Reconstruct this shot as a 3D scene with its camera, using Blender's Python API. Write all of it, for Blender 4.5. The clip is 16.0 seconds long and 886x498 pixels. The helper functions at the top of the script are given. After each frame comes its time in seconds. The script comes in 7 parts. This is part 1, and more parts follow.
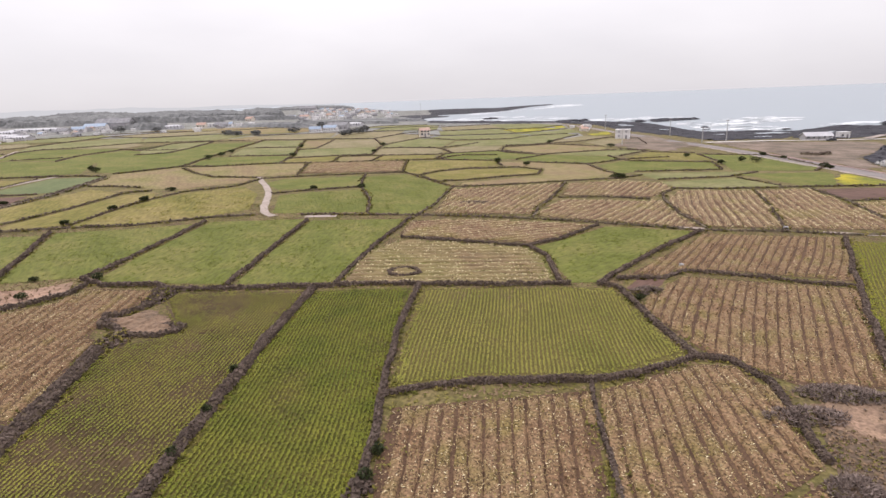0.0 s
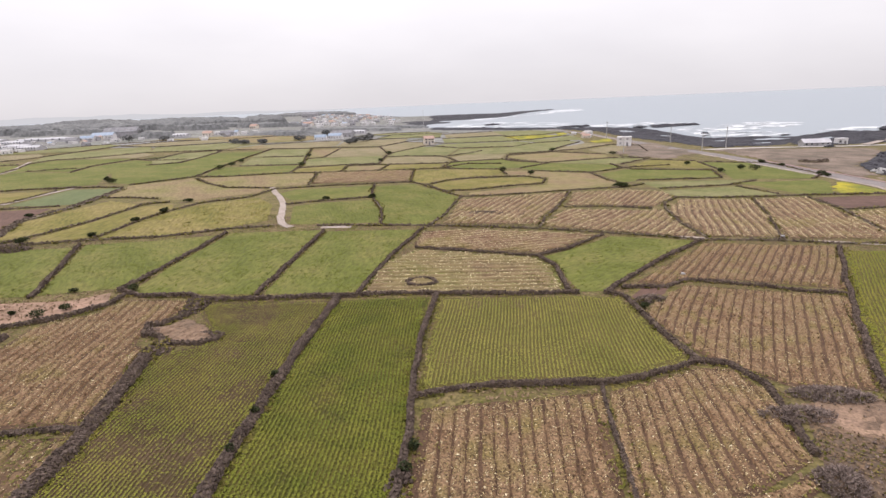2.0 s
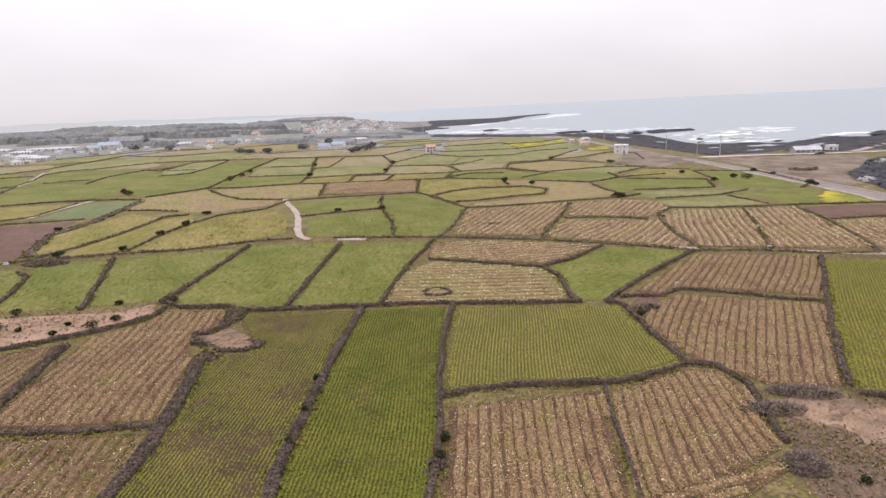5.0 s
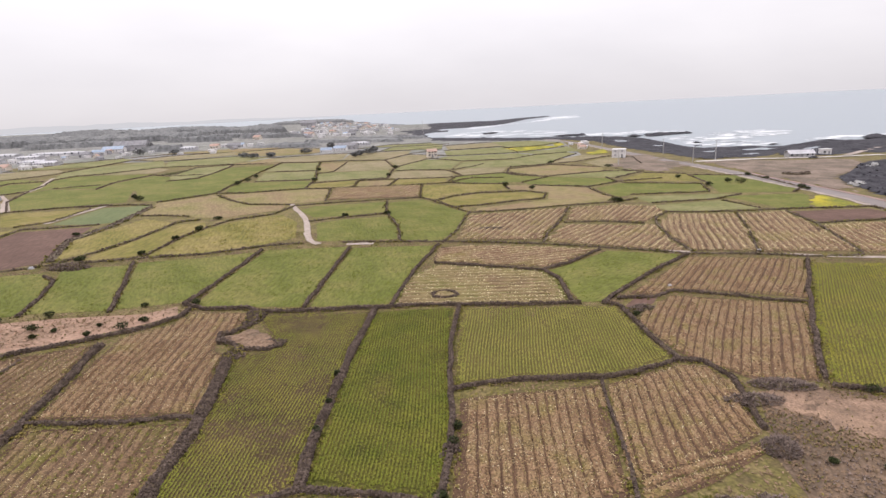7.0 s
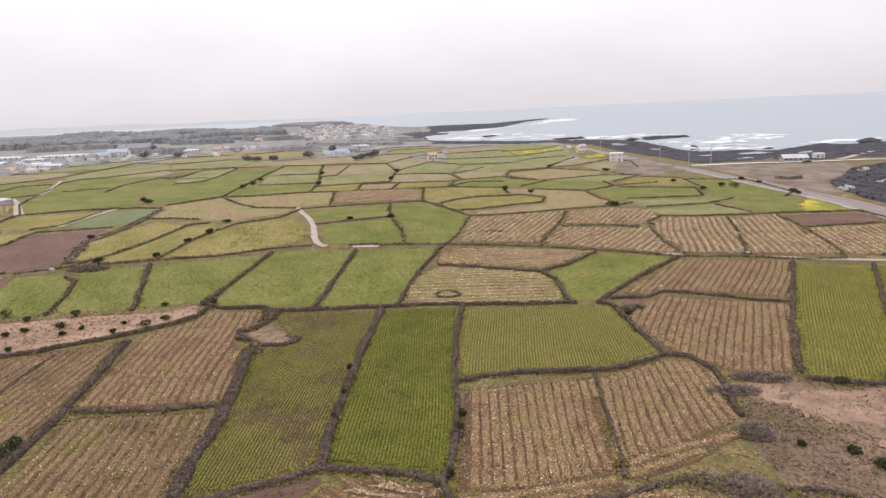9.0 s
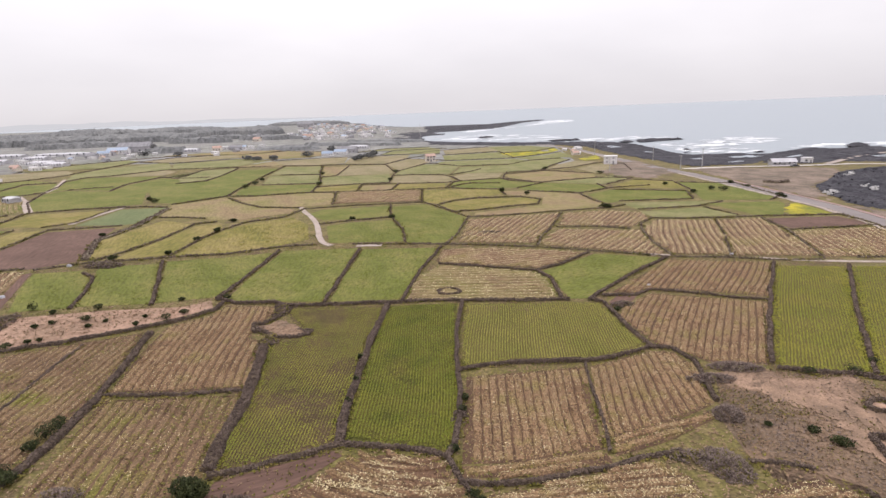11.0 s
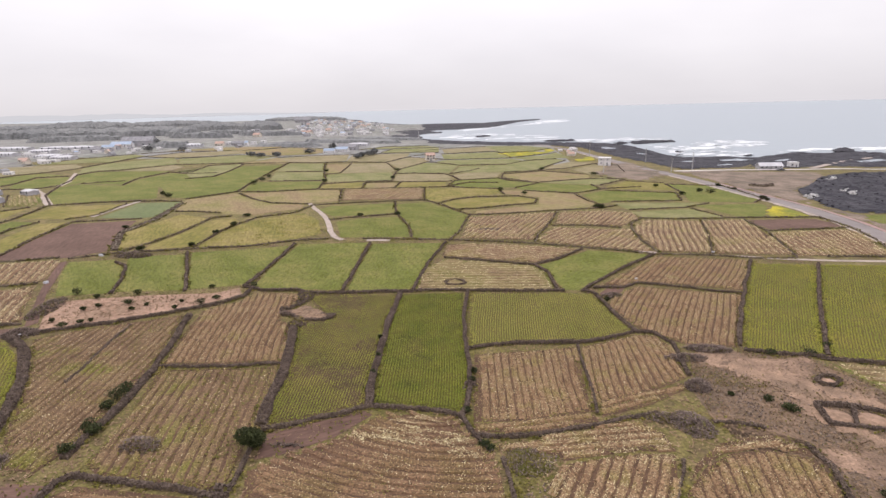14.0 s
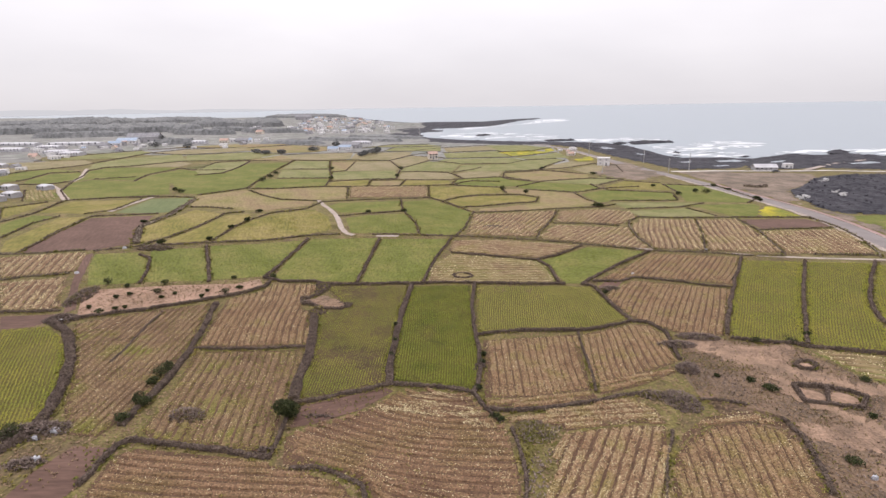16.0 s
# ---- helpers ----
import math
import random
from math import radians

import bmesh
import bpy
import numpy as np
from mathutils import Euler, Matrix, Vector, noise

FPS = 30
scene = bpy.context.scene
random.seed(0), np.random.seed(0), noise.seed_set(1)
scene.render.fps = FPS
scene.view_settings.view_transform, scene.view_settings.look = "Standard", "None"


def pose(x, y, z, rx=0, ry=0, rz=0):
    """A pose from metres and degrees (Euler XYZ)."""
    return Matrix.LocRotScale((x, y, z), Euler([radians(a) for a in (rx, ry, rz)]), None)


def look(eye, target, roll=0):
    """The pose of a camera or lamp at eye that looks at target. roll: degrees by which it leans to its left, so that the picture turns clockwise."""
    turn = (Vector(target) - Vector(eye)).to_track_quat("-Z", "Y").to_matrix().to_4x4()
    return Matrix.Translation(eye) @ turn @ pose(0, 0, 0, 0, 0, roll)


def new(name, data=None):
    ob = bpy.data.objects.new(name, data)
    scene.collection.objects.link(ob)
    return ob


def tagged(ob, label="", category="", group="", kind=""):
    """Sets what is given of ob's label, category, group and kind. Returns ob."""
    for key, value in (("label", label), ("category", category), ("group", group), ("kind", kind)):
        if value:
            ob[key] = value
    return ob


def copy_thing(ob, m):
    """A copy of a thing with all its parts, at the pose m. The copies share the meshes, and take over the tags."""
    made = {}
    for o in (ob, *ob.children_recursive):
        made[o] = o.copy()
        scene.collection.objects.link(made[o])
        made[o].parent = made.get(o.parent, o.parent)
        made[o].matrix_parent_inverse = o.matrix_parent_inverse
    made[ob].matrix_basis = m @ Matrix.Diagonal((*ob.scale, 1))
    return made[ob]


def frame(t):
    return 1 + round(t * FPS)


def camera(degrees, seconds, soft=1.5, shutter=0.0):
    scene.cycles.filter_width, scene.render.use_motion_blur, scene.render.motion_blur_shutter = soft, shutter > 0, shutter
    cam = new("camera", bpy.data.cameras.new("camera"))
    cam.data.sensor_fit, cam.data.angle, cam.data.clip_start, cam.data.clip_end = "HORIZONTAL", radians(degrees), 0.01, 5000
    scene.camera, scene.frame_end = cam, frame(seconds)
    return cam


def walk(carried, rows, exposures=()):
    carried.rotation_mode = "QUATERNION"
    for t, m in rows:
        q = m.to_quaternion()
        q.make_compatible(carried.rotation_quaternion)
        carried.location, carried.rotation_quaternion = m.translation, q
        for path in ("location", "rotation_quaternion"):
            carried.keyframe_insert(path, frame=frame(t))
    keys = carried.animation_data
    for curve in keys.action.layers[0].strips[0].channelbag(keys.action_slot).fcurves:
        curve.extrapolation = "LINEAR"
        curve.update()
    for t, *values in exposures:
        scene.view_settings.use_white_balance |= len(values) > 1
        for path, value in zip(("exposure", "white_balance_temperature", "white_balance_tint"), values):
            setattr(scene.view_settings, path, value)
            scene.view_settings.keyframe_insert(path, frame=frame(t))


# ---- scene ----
cam = camera(79.5, 16.0)
PATH = [
    (0, (1.970, -4.159, 24.362), (0.645, 5.361, 21.602), -2.20),
    (0.5, (1.556, -5.270, 24.886), (0.222, 4.256, 22.151), -2.29),
    (1, (1.206, -6.348, 25.466), (-0.133, 3.180, 22.740), -2.39),
    (1.5, (0.841, -7.421, 26.079), (-0.497, 2.114, 23.379), -2.39),
    (2, (0.483, -8.550, 26.695), (-0.860, 0.990, 24.015), -2.49),
    (2.5, (0.193, -9.742, 27.323), (-1.140, -0.199, 24.647), -2.49),
    (3, (-0.076, -10.933, 27.957), (-1.408, -1.386, 25.298), -2.49),
    (3.5, (-0.393, -12.114, 28.569), (-1.710, -2.560, 25.924), -2.59),
    (4, (-0.673, -13.192, 29.130), (-1.990, -3.637, 26.489), -2.69),
    (6.5, (-1.607, -19.437, 31.969), (-2.892, -9.865, 29.377), -2.89),
    (7, (-1.747, -20.721, 32.324), (-3.032, -11.148, 29.733), -2.89),
    (7.5, (-1.858, -21.991, 32.732), (-3.148, -12.416, 30.151), -2.89),
    (8, (-1.873, -23.233, 33.160), (-3.154, -13.655, 30.587), -2.89),
    (8.5, (-1.827, -24.588, 33.568), (-3.102, -15.006, 31.006), -2.79),
    (9, (-1.856, -25.946, 33.926), (-3.125, -16.363, 31.365), -2.79),
    (11.5, (-2.520, -33.635, 35.901), (-3.674, -24.041, 33.327), -2.19),
    (12, (-2.767, -35.339, 36.238), (-3.897, -25.745, 33.653), -2.09),
    (12.5, (-3.009, -37.090, 36.590), (-4.115, -27.495, 33.998), -1.89),
    (13, (-3.261, -38.838, 36.981), (-4.357, -29.246, 34.374), -1.79),
    (13.5, (-3.559, -40.690, 37.396), (-4.640, -31.099, 34.779), -1.59),
    (14, (-3.857, -42.543, 37.792), (-4.928, -32.953, 35.170), -1.39),
    (14.5, (-4.178, -44.403, 38.133), (-5.239, -34.812, 35.510), -1.19),
    (15, (-4.527, -46.219, 38.477), (-5.584, -36.631, 35.839), -1.10),
    (15.5, (-4.930, -48.015, 38.788), (-5.982, -38.429, 36.140), -1.00),
    (16, (-5.400, -49.822, 39.045), (-6.437, -40.238, 36.387), -0.90),
]
walk(cam, [(t, look(eye, target, roll)) for t, eye, target, roll in PATH])

# ---- world, sun ----
SLOPE = 0.027          # the land falls towards the sea, to the east
SEA = -7.0


def overcast():
    w = bpy.data.worlds.new("overcast_sky")
    scene.world = w
    w.use_nodes = True
    nt = w.node_tree
    nt.nodes.clear()
    N, L = nt.nodes.new, nt.links.new
    out, bg = N("ShaderNodeOutputWorld"), N("ShaderNodeBackground")
    sky = N("ShaderNodeTexSky")
    sky.sky_type, sky.sun_disc = "NISHITA", False
    sky.sun_elevation, sky.sun_rotation = radians(48), radians(-40)
    tc, sep = N("ShaderNodeTexCoord"), N("ShaderNodeSeparateXYZ")
    L(tc.outputs["Generated"], sep.inputs[0])
    # overcast dome: three times brighter overhead than at the horizon
    up = N("ShaderNodeMapRange")
    up.inputs[1].default_value, up.inputs[2].default_value = 0.0, 1.0
    up.inputs[3].default_value, up.inputs[4].default_value = SKY_LOW, SKY_HIGH
    L(sep.outputs["Z"], up.inputs[0])
    mp = N("ShaderNodeMapping")
    mp.inputs["Scale"].default_value = (1.3, 1.3, 4.0)
    L(tc.outputs["Generated"], mp.inputs[0])
    cl = N("ShaderNodeTexNoise")
    cl.inputs["Scale"].default_value, cl.inputs["Detail"].default_value = 1.7, 5.0
    L(mp.outputs[0], cl.inputs["Vector"])
    cr = N("ShaderNodeMapRange")
    cr.inputs[1].default_value, cr.inputs[2].default_value = 0.3, 0.72
    cr.inputs[3].default_value, cr.inputs[4].default_value = 0.96, 1.07
    L(cl.outputs["Fac"], cr.inputs[0])
    mul = N("ShaderNodeMath")
    mul.operation = "MULTIPLY"
    L(up.outputs[0], mul.inputs[0])
    L(cr.outputs[0], mul.inputs[1])
    tint = N("ShaderNodeMix")
    tint.data_type = "RGBA"
    tint.inputs["Factor"].default_value = 0.03
    cloud = N("ShaderNodeMix")
    cloud.data_type = "RGBA"
    cloud.inputs["A"].default_value = (0.95, 0.91, 0.965, 1)
    cloud.inputs["B"].default_value = (1.0, 0.957, 0.995, 1)
    L(cl.outputs["Fac"], cloud.inputs["Factor"])
    sc = N("ShaderNodeVectorMath")
    sc.operation = "SCALE"
    L(cloud.outputs["Result"], sc.inputs[0])
    L(mul.outputs[0], sc.inputs["Scale"])
    dim = N("ShaderNodeVectorMath")
    dim.operation = "SCALE"
    dim.inputs["Scale"].default_value = 0.12
    L(sky.outputs[0], dim.inputs[0])
    L(sc.outputs[0], tint.inputs["A"])
    L(dim.outputs[0], tint.inputs["B"])
    L(tint.outputs["Result"], bg.inputs["Color"])
    L(bg.outputs[0], out.inputs[0])


SKY_LOW, SKY_HIGH = 0.79, 2.42
overcast()
sun_data = bpy.data.lights.new("sun", "SUN")
sun_data.energy, sun_data.angle, sun_data.color = 0.8, radians(25), (1.0, 0.96, 0.9)
sun = new("sun", sun_data)
sun.matrix_basis = look((-60, 70, 110), (0, 0, 0))


# ---- materials ----
def material(name, tones, size=1.0, fine=0.15, rough=0.9, bump=0.3, bump_size=0.2, each=0.0, metal=0.0, contrast=(0.35, 0.65), streak=1.0):
    """A surface of two or three tones mixed by coarse noise, varied by fine noise, with relief."""
    m = bpy.data.materials.new(name)
    m.use_nodes = True
    nt = m.node_tree
    N, L = nt.nodes.new, nt.links.new
    bsdf = nt.nodes["Principled BSDF"]
    bsdf.inputs["Roughness"].default_value = rough
    bsdf.inputs["Metallic"].default_value = metal
    bsdf.inputs["Specular IOR Level"].default_value = 0.2
    tc = N("ShaderNodeTexCoord")
    n1 = N("ShaderNodeTexNoise")
    n1.inputs["Scale"].default_value, n1.inputs["Detail"].default_value = 1 / size, 4.0
    L(tc.outputs["Object"], n1.inputs["Vector"])
    ramp = N("ShaderNodeValToRGB")
    e = ramp.color_ramp.elements
    lo, hi = contrast
    e[0].position, e[1].position = lo, hi
    e[0].color, e[1].color = (*tones[0], 1), (*tones[-1], 1)
    for i, c in enumerate(tones[1:-1]):
        k = e.new(lo + (hi - lo) * (i + 1) / (len(tones) - 1))
        k.color = (*c, 1)
    L(n1.outputs["Fac"], ramp.inputs[0])
    n2 = N("ShaderNodeTexNoise")
    n2.inputs["Scale"].default_value, n2.inputs["Detail"].default_value = 1 / bump_size, 3.0
    mp = N("ShaderNodeMapping")
    mp.inputs["Scale"].default_value = (1 / streak, 1, 1)
    L(tc.outputs["Object"], mp.inputs[0])
    L(mp.outputs[0], n2.inputs["Vector"])
    mr = N("ShaderNodeMapRange")
    mr.inputs[1].default_value, mr.inputs[2].default_value = 0.3, 0.7
    mr.inputs[3].default_value, mr.inputs[4].default_value = 1 - fine, 1 + fine
    L(n2.outputs["Fac"], mr.inputs[0])
    sc = N("ShaderNodeVectorMath")
    sc.operation = "SCALE"
    L(ramp.outputs[0], sc.inputs[0])
    L(mr.outputs[0], sc.inputs["Scale"])
    last = sc.outputs[0]
    if each:
        geo = N("ShaderNodeNewGeometry")
        mr2 = N("ShaderNodeMapRange")
        mr2.inputs[3].default_value, mr2.inputs[4].default_value = 1 - each, 1 + each
        L(geo.outputs["Random Per Island"], mr2.inputs[0])
        sc2 = N("ShaderNodeVectorMath")
        sc2.operation = "SCALE"
        L(last, sc2.inputs[0])
        L(mr2.outputs[0], sc2.inputs["Scale"])
        last = sc2.outputs[0]
    L(last, bsdf.inputs["Base Color"])
    if bump:
        b = N("ShaderNodeBump")
        b.inputs["Strength"].default_value, b.inputs["Distance"].default_value = bump, bump_size * 0.5
        L(n2.outputs["Fac"], b.inputs["Height"])
        L(b.outputs[0], bsdf.inputs["Normal"])
    return m


M = {
    # far ground turned grey, the haze over it put into the base colour
    "town": material("hazed_town_ground", [(0.15, 0.145, 0.135), (0.195, 0.19, 0.178), (0.148, 0.15, 0.128)], 45, 0.35, 0.9, 0.3, 8),
    "ground": material("rough_grass_ground", [(0.105, 0.075, 0.04), (0.115, 0.098, 0.032), (0.16, 0.122, 0.055)], 3.5, 0.4, bump=0.6, bump_size=0.35),
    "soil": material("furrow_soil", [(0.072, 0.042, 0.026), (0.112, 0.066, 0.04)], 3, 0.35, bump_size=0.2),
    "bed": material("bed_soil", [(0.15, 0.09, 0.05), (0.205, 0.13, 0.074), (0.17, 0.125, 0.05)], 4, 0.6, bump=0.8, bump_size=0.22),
    "tan_bed": material("tan_bed_soil", [(0.165, 0.1, 0.06), (0.215, 0.14, 0.085), (0.19, 0.145, 0.06)], 9, 0.5, bump=0.8, bump_size=0.3),
    "moist_bed": material("moist_bed_soil", [(0.115, 0.066, 0.04), (0.165, 0.1, 0.058), (0.13, 0.085, 0.04)], 9, 0.5, bump=0.8, bump_size=0.25),
    "weedy_bed": material("weedy_bed_soil", [(0.128, 0.08, 0.046), (0.16, 0.104, 0.058), (0.125, 0.112, 0.027)], 6, 0.45, bump=0.8, bump_size=0.25),
    "bare": material("bare_soil", [(0.088, 0.051, 0.039), (0.118, 0.07, 0.054)], 7, 0.25, bump_size=0.4, streak=6),
    "crop_soil": material("crop_soil", [(0.064, 0.055, 0.018), (0.115, 0.08, 0.042)], 6, 0.25, bump_size=0.3),
    "leaf_dark": material("thin_crop_leaf", [(0.145, 0.155, 0.017), (0.195, 0.18, 0.027)], 5, 0.2, 0.7, 0, each=0.16),
    "leaf": material("crop_leaf", [(0.105, 0.122, 0.01), (0.158, 0.158, 0.018)], 4, 0.25, 0.7, 0, each=0.16),
    "leaf_pale": material("pale_crop_leaf", [(0.185, 0.19, 0.03), (0.235, 0.22, 0.045)], 7, 0.2, 0.7, 0, each=0.16),
    "leaf_yellow": material("flowering_crop_leaf", [(0.165, 0.178, 0.018), (0.22, 0.205, 0.026)], 7, 0.2, 0.7, 0, each=0.2),
    "grass": material("pasture", [(0.088, 0.099, 0.016), (0.11, 0.116, 0.024), (0.136, 0.128, 0.034)], 9, 0.25, bump=0.5, bump_size=0.5, streak=3),
    # paler, greyer copies of pasture and meadow: distance haze mixed into the tones
    "hazed_grass": material("hazed_pasture", [(0.122, 0.126, 0.042), (0.152, 0.148, 0.057), (0.178, 0.164, 0.074)], 10, 0.25, bump=0.5, bump_size=0.7, streak=3),
    "hazed_dry": material("hazed_meadow", [(0.155, 0.135, 0.065), (0.19, 0.158, 0.085), (0.21, 0.17, 0.1)], 10, 0.25, bump=0.5, bump_size=0.7, streak=3),
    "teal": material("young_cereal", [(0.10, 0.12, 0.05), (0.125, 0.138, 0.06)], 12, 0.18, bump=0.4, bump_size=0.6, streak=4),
    "dry": material("yellowing_meadow", [(0.125, 0.114, 0.024), (0.158, 0.134, 0.036), (0.188, 0.149, 0.052)], 9, 0.3, bump=0.5, bump_size=0.6, streak=4),
    "brown": material("fallow_ground", [(0.18, 0.125, 0.07), (0.2, 0.155, 0.075), (0.16, 0.14, 0.05)], 13, 0.25, bump=0.5, bump_size=0.6, streak=4),
    "waste": material("dry_waste", [(0.105, 0.082, 0.06), (0.15, 0.115, 0.088), (0.2, 0.15, 0.118)], 9, 0.3, bump=0.5, bump_size=0.8),
    "pink": material("dry_pink_grass", [(0.22, 0.145, 0.10), (0.3, 0.195, 0.14)], 7, 0.25, bump=0.7, bump_size=0.6),
    "scrub": material("dry_heath", [(0.095, 0.068, 0.047), (0.14, 0.096, 0.065), (0.2, 0.133, 0.09)], 7, 0.35, bump=0.7, bump_size=0.4),
    "rape": material("rape_bloom", [(0.13, 0.14, 0.022), (0.2, 0.185, 0.022), (0.36, 0.3, 0.022)], 9, 0.25, bump=0.5, bump_size=0.5, streak=2),
    "stone": material("basalt_stone", [(0.066, 0.047, 0.038), (0.118, 0.088, 0.072)], 0.9, 0.25, 0.95, 0.4, 0.08, each=0.3),
    "core": material("wall_core", [(0.068, 0.05, 0.036), (0.115, 0.085, 0.055)], 0.8, 0.3, bump_size=0.2),
    # weedy core of the far walls, paled to put distance haze into the colour
    "overgrown_hazed": material("overgrown_hazed_wall", [(0.105, 0.085, 0.06), (0.16, 0.13, 0.088)], 2.5, 0.3, bump=0.6, bump_size=0.3),
    "lava": material("lava_rock", [(0.022, 0.021, 0.027), (0.044, 0.041, 0.048)], 9, 0.4, 0.85, 0.8, 0.9),
    "asphalt": material("worn_asphalt", [(0.17, 0.148, 0.142), (0.215, 0.188, 0.18)], 8, 0.1, bump_size=0.15),
    "concrete": material("pale_concrete", [(0.42, 0.38, 0.35), (0.52, 0.48, 0.45)], 6, 0.1, bump_size=0.3),
    # weed cover in dark olive, with the shade between crop rows in the colour
    "crop_floor": material("weedy_shaded_floor", [(0.05, 0.052, 0.008), (0.085, 0.068, 0.018)], 4, 0.3, bump_size=0.25),
    "brown_soil": material("brown_crop_soil", [(0.06, 0.042, 0.019), (0.092, 0.06, 0.034)], 5, 0.3, bump_size=0.25),
    "pale_soil": material("pale_crop_soil", [(0.082, 0.07, 0.018), (0.12, 0.09, 0.032)], 6, 0.25, bump_size=0.3),
    "dirt": material("dry_dirt", [(0.17, 0.118, 0.082), (0.24, 0.165, 0.115)], 3, 0.2, bump_size=0.3),
    "lane": material("pale_track", [(0.27, 0.225, 0.19), (0.36, 0.3, 0.265)], 3, 0.15, bump_size=0.3),
    "red": material("red_cycle_lane", [(0.25, 0.165, 0.15), (0.3, 0.2, 0.185)], 4, 0.1, bump=0),
    "bush": material("evergreen_leaf", [(0.03, 0.038, 0.014), (0.055, 0.062, 0.022)], 0.8, 0.3, 0.7, 0, each=0.5),
    "weed": material("weeds", [(0.095, 0.095, 0.016), (0.165, 0.13, 0.035)], 3, 0.3, 0.8, 0, each=0.4),
}


def sea_material():
    m = bpy.data.materials.new("sea_water")
    m.use_nodes = True
    nt = m.node_tree
    N, L = nt.nodes.new, nt.links.new
    b = nt.nodes["Principled BSDF"]
    b.inputs["Base Color"].default_value = (0.215, 0.245, 0.272, 1)
    b.inputs["Roughness"].default_value = 0.45
    tc = N("ShaderNodeTexCoord")
    n = N("ShaderNodeTexNoise")
    n.inputs["Scale"].default_value, n.inputs["Detail"].default_value = 0.06, 6.0
    L(tc.outputs["Object"], n.inputs["Vector"])
    bp = N("ShaderNodeBump")
    bp.inputs["Strength"].default_value, bp.inputs["Distance"].default_value = 0.35, 2.0
    L(n.outputs["Fac"], bp.inputs["Height"])
    L(bp.outputs[0], b.inputs["Normal"])
    return m


def strewn_material(name, stops):
    """Loose bits, each of one tone out of stops: (share of the pieces below it, colour)."""
    m = bpy.data.materials.new(name)
    m.use_nodes = True
    nt = m.node_tree
    b = nt.nodes["Principled BSDF"]
    b.inputs["Roughness"].default_value = 0.9
    b.inputs["Specular IOR Level"].default_value = 0.1
    geo, ramp = nt.nodes.new("ShaderNodeNewGeometry"), nt.nodes.new("ShaderNodeValToRGB")
    e = ramp.color_ramp.elements
    e[0].position, e[0].color = stops[0][0], (*stops[0][1], 1)
    e[1].position, e[1].color = stops[-1][0], (*stops[-1][1], 1)
    for p, c in stops[1:-1]:
        e.new(p).color = (*c, 1)
    nt.links.new(geo.outputs["Random Per Island"], ramp.inputs[0])
    nt.links.new(ramp.outputs[0], b.inputs["Base Color"])
    return m


M["straw"] = strewn_material("dry_leaves", [(0.0, (0.05, 0.03, 0.02)), (0.26, (0.075, 0.045, 0.028)), (0.32, (0.2, 0.132, 0.07)), (0.6, (0.29, 0.205, 0.11)), (0.7, (0.18, 0.155, 0.04)), (0.76, (0.36, 0.27, 0.145)), (0.92, (0.45, 0.36, 0.2)), (1.0, (0.7, 0.62, 0.42))])
M["cream"] = strewn_material("cream_leaves", [(0.0, (0.07, 0.045, 0.028)), (0.18, (0.1, 0.065, 0.035)), (0.24, (0.27, 0.19, 0.11)), (0.5, (0.36, 0.27, 0.16)), (0.55, (0.2, 0.17, 0.05)), (0.6, (0.44, 0.35, 0.2)), (1.0, (0.66, 0.58, 0.36))])
M["heath_tuft"] = strewn_material("heath_grass", [(0.0, (0.13, 0.088, 0.056)), (0.35, (0.185, 0.125, 0.08)), (0.7, (0.25, 0.168, 0.11)), (0.85, (0.145, 0.125, 0.045)), (1.0, (0.32, 0.225, 0.15))])
M["sea"] = sea_material()
M["foam"] = material("sea_foam", [(0.5, 0.52, 0.54), (0.72, 0.73, 0.74)], 6, 0.08, 0.8, 0.4, 0.8)

# ---- the lie of the land ----
COAST = [(900, 60), (296, 406), (276, 421), (283, 446), (255, 412), (239, 433), (206, 405), (183, 377), (179, 407), (138, 404), (129, 433), (129, 472), (126, 518), (108, 558), (75, 578), (24, 592), (-22, 606), (-67, 641), (-108, 691), (-126, 774), (-128, 837), (-95, 815), (-101, 868), (-146, 935), (-91, 924), (-53, 981), (-22, 997), (13, 1152), (42, 1282), (96, 1389), (103, 1484), (16, 1374), (-52, 1238), (-117, 1224), (-163, 1274), (-196, 1213), (-291, 1354), (-407, 1582), (-478, 1790), (-593, 1912), (-715, 1893), (-802, 1795), (-918, 1777), (-1086, 1780), (-1343, 1874), (-1714, 2083), (-2029, 2203), (-2260, 2212)]
LAND = np.array(COAST + [(-4600, 2300), (-4600, -4600), (4600, -4600), (4600, -700)])


def inside(px, py, poly):
    px, py = np.asarray(px, float), np.asarray(py, float)
    c = np.zeros(px.shape, bool)
    n = len(poly)
    for i in range(n):
        (x0, y0), (x1, y1) = poly[i], poly[(i + 1) % n]
        if y0 == y1:
            continue
        c ^= ((y0 > py) != (y1 > py)) & (px < (x1 - x0) * (py - y0) / (y1 - y0) + x0)
    return c


def edge_distance(px, py, pts):
    d = np.full(np.shape(px), 1e9)
    for (x0, y0), (x1, y1) in zip(pts[:-1], pts[1:]):
        L2 = (x1 - x0) ** 2 + (y1 - y0) ** 2 + 1e-9
        t = np.clip(((px - x0) * (x1 - x0) + (py - y0) * (y1 - y0)) / L2, 0, 1)
        d = np.minimum(d, np.hypot(px - x0 - t * (x1 - x0), py - y0 - t * (y1 - y0)))
    return d


